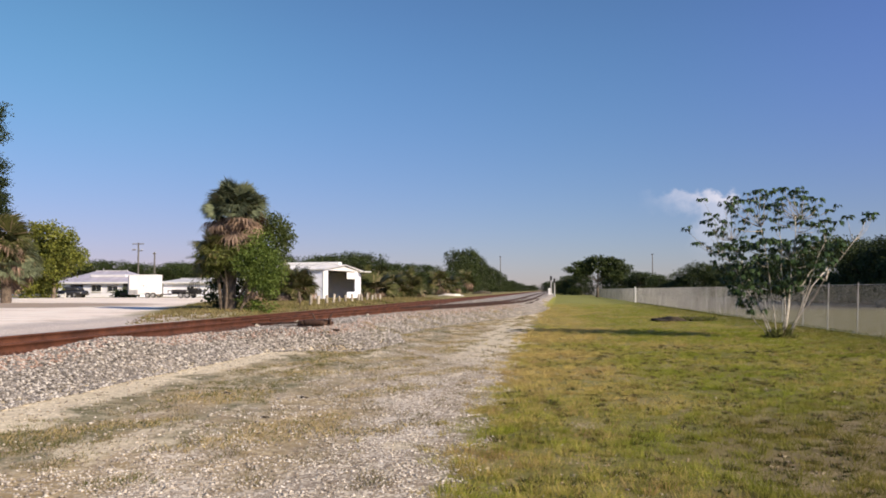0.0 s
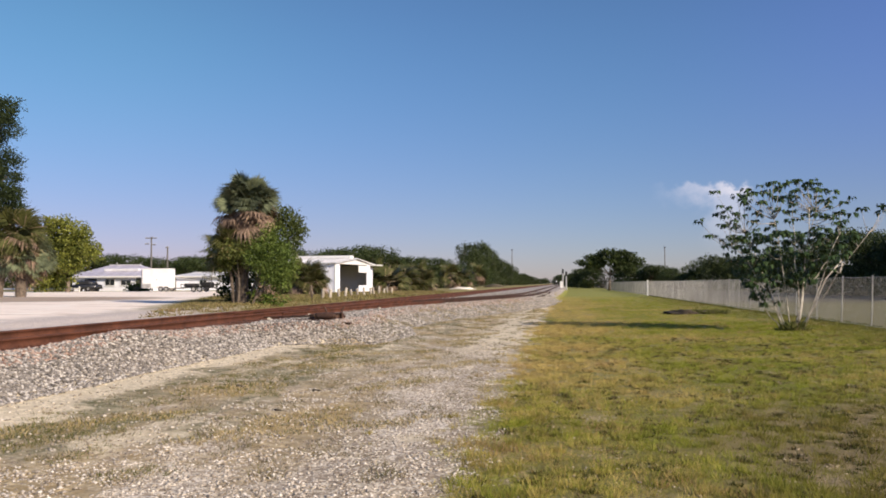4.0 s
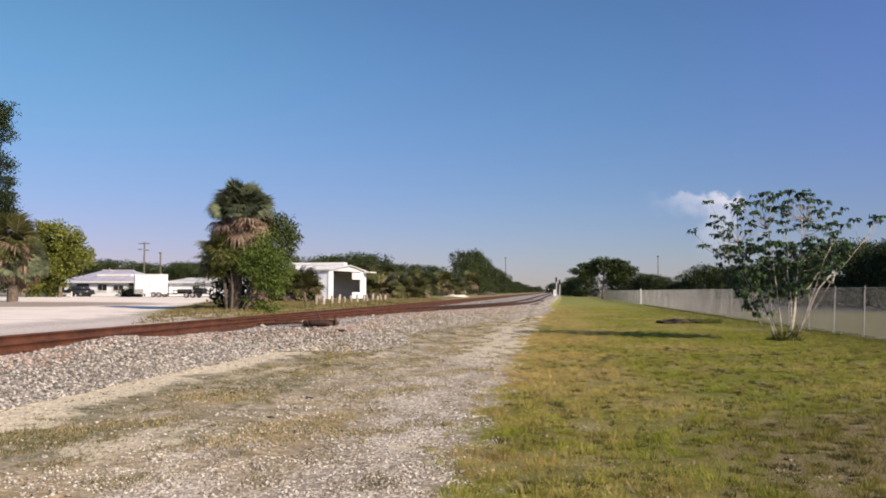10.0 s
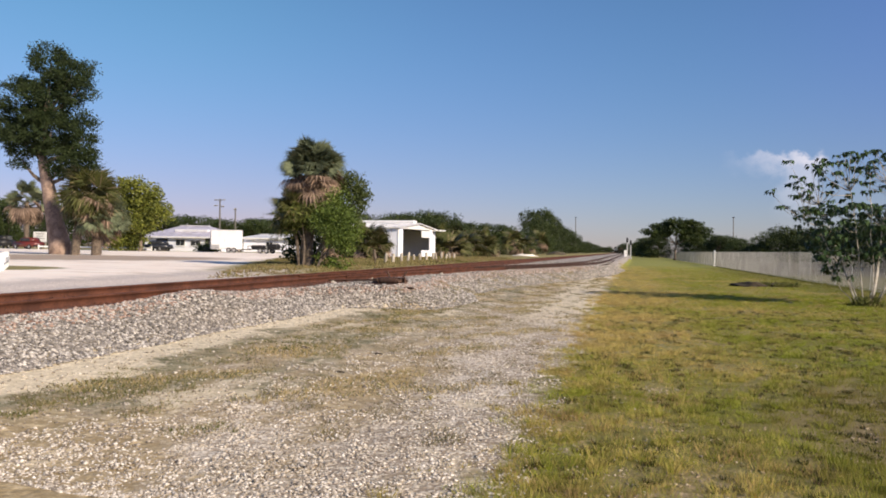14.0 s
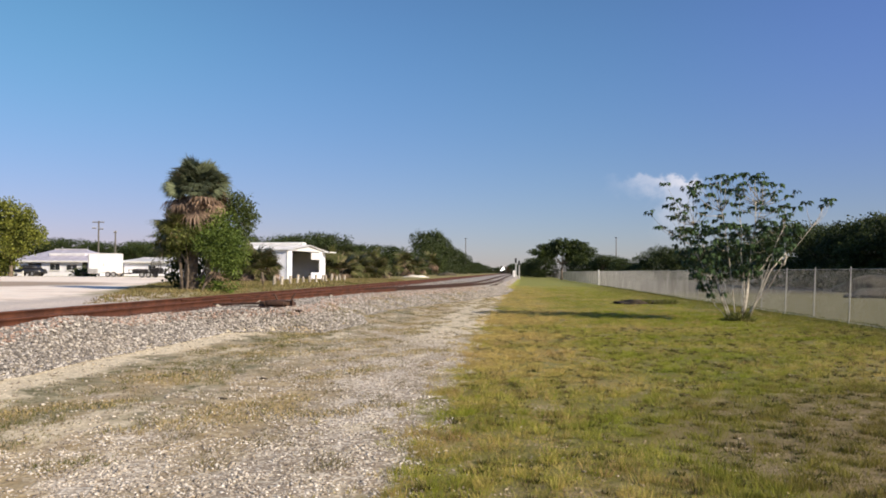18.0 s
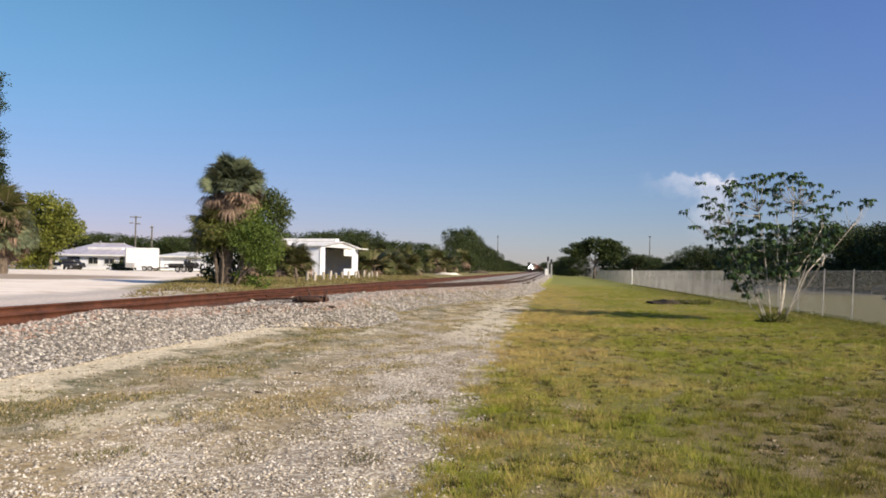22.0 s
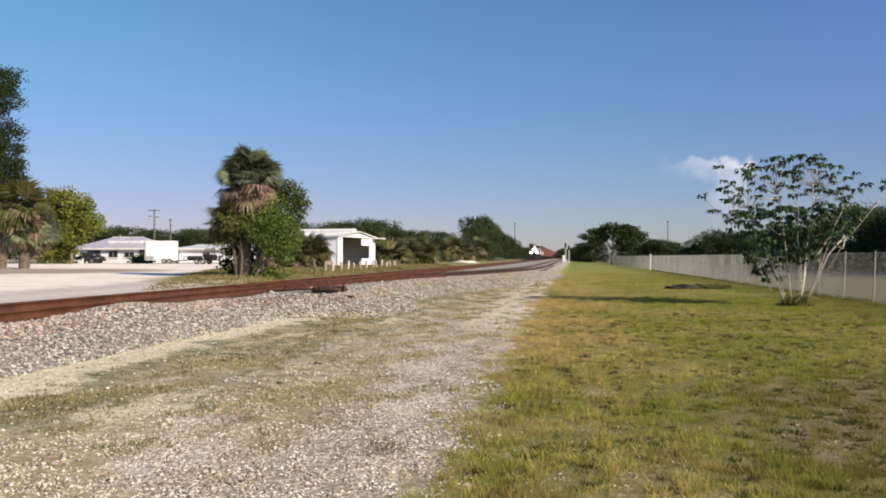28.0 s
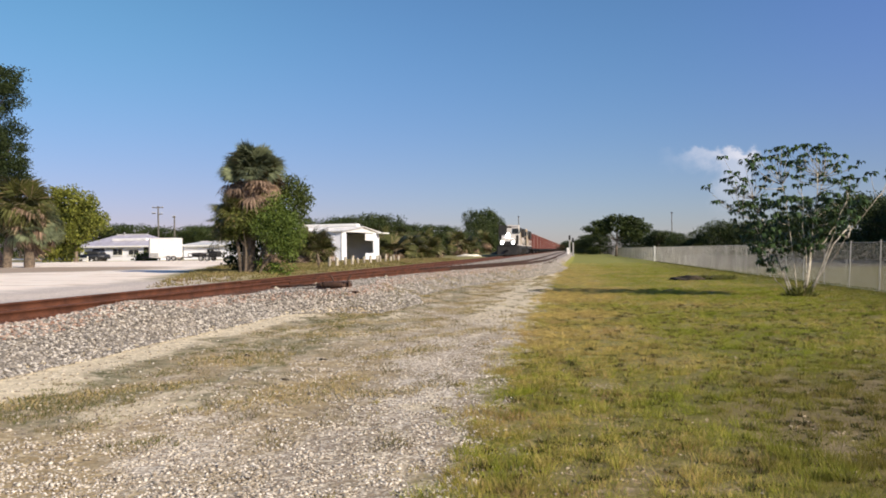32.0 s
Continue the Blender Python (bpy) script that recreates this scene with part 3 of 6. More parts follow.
def grass(name, mat, x, y, tall, seed, label, blades=7, spread_r=0.05, width=0.006, thin=False):
    """Tufts of narrow bent blades."""
    rng = np.random.default_rng(seed)
    n = len(x)
    a = rng.uniform(0, 2 * np.pi, (n, blades))
    r = rng.uniform(0, spread_r, (n, blades))
    bx, by = x[:, None] + r * np.cos(a), y[:, None] + r * np.sin(a)
    h = tall[:, None] * rng.uniform(0.45, 1.1, (n, blades))
    lean = rng.uniform(0.15, 0.9, (n, blades)) * h
    far = 1 + np.hypot(x, y)[:, None] / 20
    w = width * rng.uniform(0.7, 1.4, (n, blades)) * far
    t = rng.uniform(0, 2 * np.pi, (n, blades))
    z = np.repeat(land(x, y)[:, None], blades, 1) - 0.01
    wx_, wy_ = w * np.cos(t), w * np.sin(t)
    p0 = np.stack([bx - wx_, by - wy_, z], -1)
    p1 = np.stack([bx + wx_, by + wy_, z], -1)
    mx, my = bx + lean * 0.4 * np.cos(a), by + lean * 0.4 * np.sin(a)
    if thin:
        v = np.stack([p0, p1, np.stack([bx + lean * np.cos(a), by + lean * np.sin(a), z + h], -1)], 2).reshape(-1, 3)
        return tagged(hang(name, raw_mesh(name, v, np.arange(n * blades)[:, None] * 3 + np.array((0, 1, 2))), mat), label, "grass", kind="stuff")
    p2 = np.stack([mx + wx_ * 0.8, my + wy_ * 0.8, z + h * 0.65], -1)
    p3 = np.stack([bx + lean * np.cos(a), by + lean * np.sin(a), z + h], -1)
    v = np.stack([p0, p1, p2, p3], 2).reshape(-1, 3)
    k = np.arange(n * blades)[:, None] * 4
    return tagged(hang(name, raw_mesh(name, v, k + np.array((0, 1, 2, 3))), mat), label, "grass", kind="stuff")


def bare_spot(x, y, share):
    """False for most points within the worn spots of the near lawn."""
    worn = np.exp(-((x - 2.3) / 1.1) ** 2 - ((y - 7.8) / 1.2) ** 2) + np.exp(-((x - 0.4) / 0.7) ** 2 - ((y - 6.3) / 0.7) ** 2) + np.exp(-((x - 3.9) / 0.9) ** 2 - ((y - 10.6) / 0.8) ** 2) + 0.8 * np.exp(-((x - 1.3) / 1.0) ** 2 - ((y - 16.5) / 0.9) ** 2)
    return worn + 0.35 * waves(x, y, 0.5, 71) + 0.25 * waves(x, y, 0.22, 72) < 0.9 - share


sx, sy, rng = scatter(110000, 21, -1.3, 10.8, 5.0, 105, 2.1)
keep = (sx < 0.75 * sy) & (sx > -1.05 + 0.6 * waves(sx, sy, 2.3, 22) + 0.3 * waves(sx, sy, 0.8, 55)) & (waves(sx, sy, 1.3, 23) + 0.7 * waves(sx, sy, 0.45, 20) > -0.40 - 0.025 * sy) & bare_spot(sx, sy, -0.25) & (rng.uniform(0, 1, len(sx)) < np.clip((108 - sy) / 60, 0, 1))
sx, sy = sx[keep], sy[keep]
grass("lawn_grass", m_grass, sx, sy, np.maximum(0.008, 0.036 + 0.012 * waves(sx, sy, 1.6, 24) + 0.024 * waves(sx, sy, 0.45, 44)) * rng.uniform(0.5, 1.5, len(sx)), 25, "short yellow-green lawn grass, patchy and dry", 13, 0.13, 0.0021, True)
# clumps that stand up out of the turf, and dead stalks between them
sx, sy, rng = scatter(12500, 45, -1.0, 10.6, 5.0, 36, 1.5)
keep = (sx < 0.7 * sy) & (0.5 * waves(sx, sy, 1.5, 46) + waves(sx, sy, 0.55, 47) > 0.10) & bare_spot(sx, sy, -0.15)
sx, sy = sx[keep], sy[keep]
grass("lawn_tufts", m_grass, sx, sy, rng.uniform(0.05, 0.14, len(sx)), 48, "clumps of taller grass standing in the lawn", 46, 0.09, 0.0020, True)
# added near-black tufts give the dark flecks of shadow between the clumps
sx, sy, rng = scatter(13000, 59, -0.8, 10.0, 5.0, 26, 1.5)
keep = (sx < 0.7 * sy) & (waves(sx, sy, 1.1, 60) + 0.5 * waves(sx, sy, 0.35, 61) + 0.05 * sx > 0.25)
m_shade_tuft = leafy("shade_tufts", (0.030, 0.034, 0.008), (0.095, 0.100, 0.020), (0.16, 0.11, 0.05), 0.3, 0.7, 0.2)
grass("lawn_shade_tufts", m_shade_tuft, sx[keep], sy[keep], rng.uniform(0.02, 0.065, keep.sum()), 62, "small dark tufts standing in for the shadows between grass clumps", 18, 0.050, 0.0055, True)
sx, sy, rng = scatter(5000, 49, -1.0, 9.0, 5.0, 22, 1.5)
keep = (sx < 0.7 * sy) & (waves(sx, sy, 1.5, 46) < 0.1)
grass("dead_stalks", m_dry_grass, sx[keep], sy[keep], rng.uniform(0.015, 0.04, keep.sum()), 50, "dead straw-coloured stalks lying in the lawn", 12, 0.10, 0.0018, True)
# the ragged fringe that creeps out over the gravel
sx, sy, rng = scatter(5200, 63, -2.6, -0.2, 5.0, 34, 1.4)
keep = waves(sx, sy, 1.2, 64) + 0.6 * waves(sx, sy, 0.5, 65) > 0.35 - 1.1 * (sx + 0.9)
grass("lawn_fringe", grassy("fringe_blades", (0.36, 0.305, 0.075), (0.50, 0.385, 0.150), (0.42, 0.29, 0.14)), sx[keep], sy[keep], rng.uniform(0.03, 0.11, keep.sum()), 66, "straggling yellow grass creeping over the gravel's edge", 24, 0.10, 0.0022, True)
# bare crumbly soil where the turf has worn through
sx, sy, rng = scatter(26000, 53, -1.0, 7.0, 5.0, 18, 1.4)
keep = (sx < 0.7 * sy) & ((waves(sx, sy, 1.3, 23) + 0.7 * waves(sx, sy, 0.45, 20) < -0.55 - 0.025 * sy) | ~bare_spot(sx, sy, -0.15))
stones("soil_crumbs", rocky("dry_soil", (0.20, 0.15, 0.09), (0.38, 0.30, 0.19), (0.54, 0.45, 0.32)), sx[keep], sy[keep], 0.01 + 0.04 * rng.uniform(0, 1, keep.sum()) ** 2, 54, "crumbs of pale dry soil in the worn lawn", 0.02)
sx, sy, rng = scatter(1500, 41, -1.1, 1.6, 5, 12, 1.3)
keep = waves(sx, sy, 1.0, 42) > 0.15 + 0.7 * sx
stones("lawn_edge_stones", m_mixed_stone, sx[keep], sy[keep], 0.012 + 0.035 * rng.uniform(0, 1, keep.sum()) ** 2, 43, "stray gravel chips in the thin edge of the lawn", 0.1)
sx, sy, rng = scatter(24000, 26, -6.2, -1.2, 5.5, 55, 1.5)
keep = waves(sx, sy * 0.45, 1.9, 27) + 0.9 * np.exp(-((sx + 3.6) / 0.8) ** 2 - ((sy - 8.6) / 1.5) ** 2) - 1.2 * np.exp(-((sy - 5.0) / 2.2) ** 2) > 0.5
grass("dry_weeds", m_dry_grass, sx[keep], sy[keep], rng.uniform(0.02, 0.065, keep.sum()), 28, "dry straw-coloured weeds on the gravel", 11, 0.17, 0.0025)
sx, sy, rng = scatter(12000, 67, -6.2, -1.4, 7.0, 60, 1.35)
keep = waves(sx, sy * 0.5, 1.3, 68) + 0.7 * waves(sx, sy, 0.5, 69) > 0.42
m_mat = leafy("matted_weeds", (0.085, 0.072, 0.030), (0.30, 0.24, 0.125), (0.13, 0.13, 0.05), 0.3, 0.8, 0.2)
grass("matted_weeds", m_mat, sx[keep], sy[keep], rng.uniform(0.015, 0.055, keep.sum()), 70, "brown matted weeds in ragged patches on the track", 12, 0.13, 0.004, True)
sx, sy, rng = scatter(5200, 56, -6.0, -3.4, 6.5, 26, 1.3)
keep = waves(sx, sy * 0.5, 1.4, 57) + 0.8 * np.exp(-((sx + 5.3) / 0.6) ** 2) > 0.75
m_weed = leafy("green_weeds", (0.070, 0.085, 0.020), (0.190, 0.190, 0.060), (0.34, 0.27, 0.15), 0.35, 0.7, 0.25)
grass("green_weeds", m_weed, sx[keep], sy[keep], rng.uniform(0.015, 0.06, keep.sum()), 58, "low olive weeds in drifts on the gravel", 14, 0.11, 0.0035, True)
sx, sy, rng = scatter(2600, 29, 10.2, 11.5, 20, 110, 1.5)
m_rank = leafy("rank_grass", (0.065, 0.085, 0.018), (0.190, 0.190, 0.045), (0.22, 0.18, 0.08), 0.12, 0.7, 0.25)
grass("fence_line_grass", m_rank, sx, sy, rng.uniform(0.04, 0.13, len(sx)), 30, "longer uncut grass along the fence foot", 9, 0.12, 0.0035)
sx, sy, rng = scatter(12000, 31, -24, -12.6, 24, 95, 1.2)
keep = (sx + 4.0 + 0.36 * sy > 0)
m_verge = grassy("verge_blades", (0.115, 0.120, 0.030), (0.27, 0.225, 0.095), (0.30, 0.21, 0.12))
grass("verge_grass", m_verge, sx[keep], sy[keep], rng.uniform(0.06, 0.15, keep.sum()), 32, "rough olive grass on the verge beyond the line", 7, 0.18, 0.006)

# ---------------------------------------------------------------- the railway
m_rail = surface("rusty_rail", (0.066, 0.024, 0.012), (0.152, 0.055, 0.027), 2.0, 30.0, 0.75, 0.25, bump=0.3, depth=0.004)
m_tie = surface("creosoted_timber", (0.050, 0.023, 0.014), (0.135, 0.060, 0.034), 2.5, 22.0, 0.9, bump=0.5, per_object=0.7, stretch=(0.3, 3, 3))

m_dark_rail = surface("dark_rusted_steel", (0.028, 0.014, 0.009), (0.080, 0.036, 0.022), 2.0, 30.0, 0.8, 0.2, bump=0.3, depth=0.004)


def rail_mesh(name, path):
    """A flat-bottomed rail along a row of points."""
    half = ((-0.07, -0.172), (-0.07, -0.16), (-0.012, -0.145), (-0.012, -0.045), (-0.036, -0.035), (-0.036, -0.004), (-0.028, 0.0))
    outline = list(half) + [(-a, b) for a, b in half[::-1]]
    k, rings = len(outline), []
    for i, p in enumerate(path):
        a, b = Vector(path[max(i - 1, 0)]), Vector(path[min(i + 1, len(path) - 1)])
        side = (b - a).normalized().cross(Vector((0, 0, 1)))
        rings += [tuple(Vector(p) + side * u + Vector((0, 0, v))) for u, v in outline]
    faces = [(i * k + j, i * k + (j + 1) % k, (i + 1) * k + (j + 1) % k, (i + 1) * k + j) for i in range(len(path) - 1) for j in range(k)]
    return raw_mesh(name, rings, faces)


track = thing("railway_track", (0, 0, 0), 0, "rusty main line of two rails on ballasted ties", "railway track", kind="structure")
for side in (-1, 1):
    hang("rail", rail_mesh("rail", [(MAIN + side * 0.7525, y, RAIL) for y in (-400, 0, 30, 60, 200, 700, 3000)]), m_rail, track)
siding = thing("siding_track", (0, 0, 0), 0, "rusty siding that leaves the main line at a switch", "railway track", kind="structure")
bend = [(float(along(SIDING, y)), y) for y in np.arange(24, 400, 3.0)]
soft_bend = [(sum(bend[min(max(i + d, 0), len(bend) - 1)][0] for d in range(-3, 4)) / 7, bend[i][1]) for i in range(len(bend))]
for side in (-1, 1):
    hang("rail", rail_mesh("rail", [(x + side * 0.7525, y, RAIL - 0.004) for x, y in soft_bend if y < 44]), m_rail, siding)
    hang("rail", rail_mesh("rail", [(x + side * 0.7525, y, RAIL) for x, y in soft_bend if y > 41]), m_dark_rail, siding)
tie_mesh = bpy.data.meshes.new("tie")
bm = block(-1.3, 1.3, -0.115, 0.115, -0.16, 0.012, 0.012)
bm.to_mesh(tie_mesh), bm.free()
tie_mesh.materials.append(m_tie)
dark_tie_mesh = tie_mesh.copy()
dark_tie_mesh.materials.clear()
dark_tie_mesh.materials.append(m_dark_rail)
for i in range(190):
    y = 6.0 + i * 0.52
    tie = hang("tie", tie_mesh, m_tie, track)
    tie.location = (MAIN + random.uniform(-0.05, 0.05), y, BED + random.uniform(-0.01, 0.008))
    tie.rotation_euler = (0, 0, random.uniform(-0.01, 0.01))
for i in range(100):
    y = 46.0 + i * 0.6
    tie = hang("tie", dark_tie_mesh, m_dark_rail, siding)
    tie.location = (float(along(SIDING, y)), y, BED - 0.02 + random.uniform(0.0, 0.015))
    tie.rotation_euler = (0, 0, random.uniform(-0.02, 0.02))


# ---------------------------------------------------------------- plants: materials
m_bark = surface("bark", (0.10, 0.075, 0.055), (0.24, 0.19, 0.145), 3.0, 25.0, 0.95, bump=0.7, depth=0.03)
m_pale_bark = surface("pale_bark", (0.30, 0.265, 0.215), (0.68, 0.63, 0.55), 5.0, 28.0, 0.8, bump=0.4)
m_twig = surface("twig_bark", (0.20, 0.175, 0.14), (0.50, 0.45, 0.37), 4.0, 20.0, 0.85, bump=0.4)
m_palm_trunk = surface("palm_trunk", (0.07, 0.053, 0.040), (0.20, 0.155, 0.115), 6.0, 30.0, 0.95, bump=0.8, depth=0.03)
m_oak = leafy("oak_leaves", (0.012, 0.022, 0.008), (0.075, 0.100, 0.026))
m_wood_green = leafy("wood_leaves", (0.015, 0.027, 0.008), (0.078, 0.106, 0.026))
m_pine = leafy("pine_needles", (0.009, 0.020, 0.007), (0.046, 0.066, 0.017), rough=0.7, through=0.15)
m_shrub = leafy("shrub_leaves", (0.036, 0.068, 0.012), (0.185, 0.245, 0.045))
m_sapling = leafy("sapling_leaves", (0.026, 0.042, 0.011), (0.105, 0.130, 0.032))
m_pine_bark = surface("pine_bark", (0.17, 0.115, 0.090), (0.40, 0.29, 0.23), 2.0, 14.0, 0.95, bump=0.8, depth=0.04)
m_lime = leafy("lime_leaves", (0.040, 0.060, 0.010), (0.260, 0.270, 0.045))
m_frond = leafy("palm_fronds", (0.050, 0.070, 0.036), (0.290, 0.320, 0.190), (0.28, 0.22, 0.12), 0.06, 0.42)
m_dead_frond = leafy("dead_fronds", (0.085, 0.056, 0.037), (0.46, 0.325, 0.235), rough=0.8, through=0.15)
m_umbrella = leafy("umbrella_leaves", (0.026, 0.054, 0.024), (0.095, 0.145, 0.056), rough=0.33)


# ---------------------------------------------------------------- plants: shapes
def leaves(points, outward, size, seed, long=1.0, hang_down=0.25):
    """One folded four-cornered leaf or spray at each point. Returns verts and faces."""
    rng = np.random.default_rng(seed)
    n = len(points)
    d = outward * 0.5 + rng.normal(0, 1, (n, 3)) * 0.6
    d[:, 2] -= hang_down
    d /= np.linalg.norm(d, axis=1, keepdims=True) + 1e-9
    side = np.cross(d, rng.normal(0, 1, (n, 3)))
    side /= np.linalg.norm(side, axis=1, keepdims=True) + 1e-9
    up_ = np.cross(side, d)
    s = (size * rng.uniform(0.6, 1.35, n))[:, None]
    a = points
    b = points + d * s * 0.5 * long + side * s * 0.36 + up_ * s * 0.10
    c = points + d * s * long
    e = points + d * s * 0.45 * long - side * s * 0.36 + up_ * s * 0.10
    v = np.stack([a, b, c, e], 1).reshape(-1, 3)
    return v, np.arange(n)[:, None] * 4 + np.array((0, 1, 2, 3))


def crown_points(blobs, clumps, per_clump, loose, seed, shell=0.65):
    """Clumps over the skin of some ellipsoids, leaves round each clump; leaves gaps and an uneven outline."""
    rng = np.random.default_rng(seed)
    blobs = np.asarray(blobs, float)
    vol = blobs[:, 3] * blobs[:, 4] * blobs[:, 5]
    pick = rng.choice(len(blobs), clumps, p=vol ** 0.7 / (vol ** 0.7).sum())
    d = rng.normal(0, 1, (clumps, 3))
    d /= np.linalg.norm(d, axis=1, keepdims=True)
    r = rng.uniform(shell, 1.06, clumps)[:, None]
    centre = blobs[pick, :3] + d * blobs[pick, 3:] * r
    spread_ = rng.uniform(0.6, 1.3, clumps) * loose
    p = np.repeat(centre, per_clump, 0) + np.clip(rng.normal(0, 1, (clumps * per_clump, 3)), -1.5, 1.5) * np.repeat(spread_, per_clump)[:, None] * np.array((1, 1, 0.75))
    out = p - blobs[np.repeat(pick, per_clump), :3]
    return p, out / (np.linalg.norm(out, axis=1, keepdims=True) + 1e-9)


def limb(bm, points, r0, r1, sides=7):
    """A tapered bent limb through points."""
    rings = []
    for i, p in enumerate(points):
        p = Vector(p)
        a, b = Vector(points[max(i - 1, 0)]), Vector(points[min(i + 1, len(points) - 1)])
        q = (b - a).to_track_quat("Z", "Y")
        r = r0 + (r1 - r0) * i / (len(points) - 1)
        rings.append([bm.verts.new(p + q @ Vector((r * math.cos(k * 2 * math.pi / sides), r * math.sin(k * 2 * math.pi / sides), 0))) for k in range(sides)])
    for a, b in zip(rings, rings[1:]):
        for k in range(sides):
            bm.faces.new((a[k], a[(k + 1) % sides], b[(k + 1) % sides], b[k]))
    bm.faces.new(rings[0][::-1]), bm.faces.new(rings[-1])
    return bm


def bent(a, b, bow, n=5):
    """Points from a to b that bow to a side."""
    a, b, bow = Vector(a), Vector(b), Vector(bow)
    return [a.lerp(b, i / (n - 1)) + bow * math.sin(math.pi * i / (n - 1)) for i in range(n)]


def broadleaf(name, blobs, mat, trunk_to, trunk_r, clumps, per_clump, leaf, loose, seed, bark=None, foot=(0, 0), long=1.0):
    """A tree or bush: trunk, limbs to each lobe of the crown, and the leaves."""
    t = new(name)
    rnd = random.Random(seed)
    bm = bmesh.new()
    limb(bm, bent((foot[0], foot[1], -0.1), trunk_to, (rnd.uniform(-0.1, 0.1), rnd.uniform(-0.1, 0.1), 0)), trunk_r, trunk_r * 0.55)
    part("trunk", bm, bark or m_bark, t, smooth=True)
    for b in blobs[:7]:
        bm = limb(bmesh.new(), bent(trunk_to, (b[0], b[1], b[2]), (rnd.uniform(-0.2, 0.2), rnd.uniform(-0.2, 0.2), -0.1)), trunk_r * 0.5, trunk_r * 0.12, 5)
        part("limb", bm, bark or m_bark, t, smooth=True)
    p, out = crown_points(blobs, clumps, per_clump, loose, seed)
    v, f = leaves(p, out, leaf, seed + 1, long)
    hang("crown", raw_mesh("crown", v, f), mat, t)
    return t


def frond_mesh(name, seed, droop, mat, blades=34, reach=1.0, stalk=0.55):
    """A costapalmate fan: a stalk along x, then narrow blades in a half circle, tips hanging."""
    rng = np.random.default_rng(seed)
    v, f = [], []

    def quad(a, b, c, d):
        f.append((len(v), len(v) + 1, len(v) + 2, len(v) + 3))
        v.extend((a, b, c, d))

    quad((0, -0.02, 0), (0, 0.02, 0), (stalk, 0.012, -0.05), (stalk, -0.012, -0.05))
    for i in range(blades):
        a = (i / (blades - 1) - 0.5) * 2.75 + rng.uniform(-0.05, 0.05)
        n = reach * rng.uniform(0.8, 1.1) * (0.75 + 0.25 * math.cos(a))
        c, s = math.cos(a), math.sin(a)
        w = 0.030
        mid, end = n * 0.6, n
        lift = 0.06 * abs(s)
        zm, ze = -0.05 + lift - droop * 0.18 * n, -0.05 + lift - droop * n * rng.uniform(0.55, 0.85)
        quad((stalk, 0, -0.05), (stalk + mid * c + w * s, mid * s - w * c, zm), (stalk + end * c * (1 - 0.25 * droop), end * s * (1 - 0.25 * droop), ze), (stalk + mid * c - w * s, mid * s + w * c, zm))
    me = raw_mesh(name, v, f)
    me.materials.append(mat)
    return me


green_fans = [frond_mesh("frond", 40 + i, 0.20 + 0.16 * i, m_frond, 38, 0.78, 0.72) for i in range(4)]
dead_fans = [frond_mesh("dead_frond", 50 + i, 0.7 + 0.4 * i, m_dead_frond, 26, 0.80, 0.60) for i in range(2)]


m_palmetto = leafy("palmetto_fronds", (0.036, 0.045, 0.014), (0.155, 0.155, 0.052), (0.28, 0.22, 0.13), 0.12, 0.45)
palmetto_fans = [frond_mesh("frond", 60 + i, 0.25 + 0.25 * i, m_palmetto) for i in range(4)]


def fan_palm(name, tall, trunk_r, fronds, skirt, seed, size=1.0, lean=(0, 0), low=-8, fans=None):
    t = new(name)
    rnd = random.Random(seed)
    if tall > 0.3:
        bm = limb(bmesh.new(), bent((0, 0, -0.1), (lean[0], lean[1], tall), (lean[0] * -0.2, 0, 0), 12), trunk_r * 1.15, trunk_r, 10)
        for v in bm.verts:
            v.co += Vector((rnd.uniform(-1, 1), rnd.uniform(-1, 1), 0)) * trunk_r * 0.13
        part("trunk", bm, m_palm_trunk, t)
    for i in range(fronds):
        e = 84 - (84 - low) * rnd.random() ** 0.8
        o = hang("frond", (fans or green_fans)[rnd.randrange(4)], None, t)
        o.matrix_basis = Matrix.Translation((lean[0], lean[1], tall + rnd.uniform(-0.25, 0.1))) @ pose(0, 0, 0, 0, -e, i * 137.5 + rnd.uniform(-15, 15)) @ pose(0, 0, 0, rnd.uniform(-55, 55)) @ Matrix.Scale(size * rnd.uniform(0.85, 1.1), 4)
    for i in range(skirt):
        e = rnd.uniform(-68, 6)
        o = hang("dead_frond", dead_fans[rnd.randrange(2)], None, t, "dry brown hanging frond")
        o.matrix_basis = Matrix.Translation((lean[0], lean[1], tall - rnd.uniform(0.0, 0.45))) @ pose(0, 0, 0, 0, -e, i * 137.5 + rnd.uniform(-15, 15)) @ pose(0, 0, 0, rnd.uniform(-40, 40)) @ Matrix.Scale(size * rnd.uniform(0.8, 1.25), 4)
    return t


def settle(t, x, y, turn=0.0, scale=(1, 1, 1), label="", category="", group="", z=None):
    t.matrix_basis = pose(x, y, float(land(x, y, False)) if z is None else z, 0, 0, turn) @ Matrix.Diagonal((*scale, 1))
    return tagged(t, label, category, group)


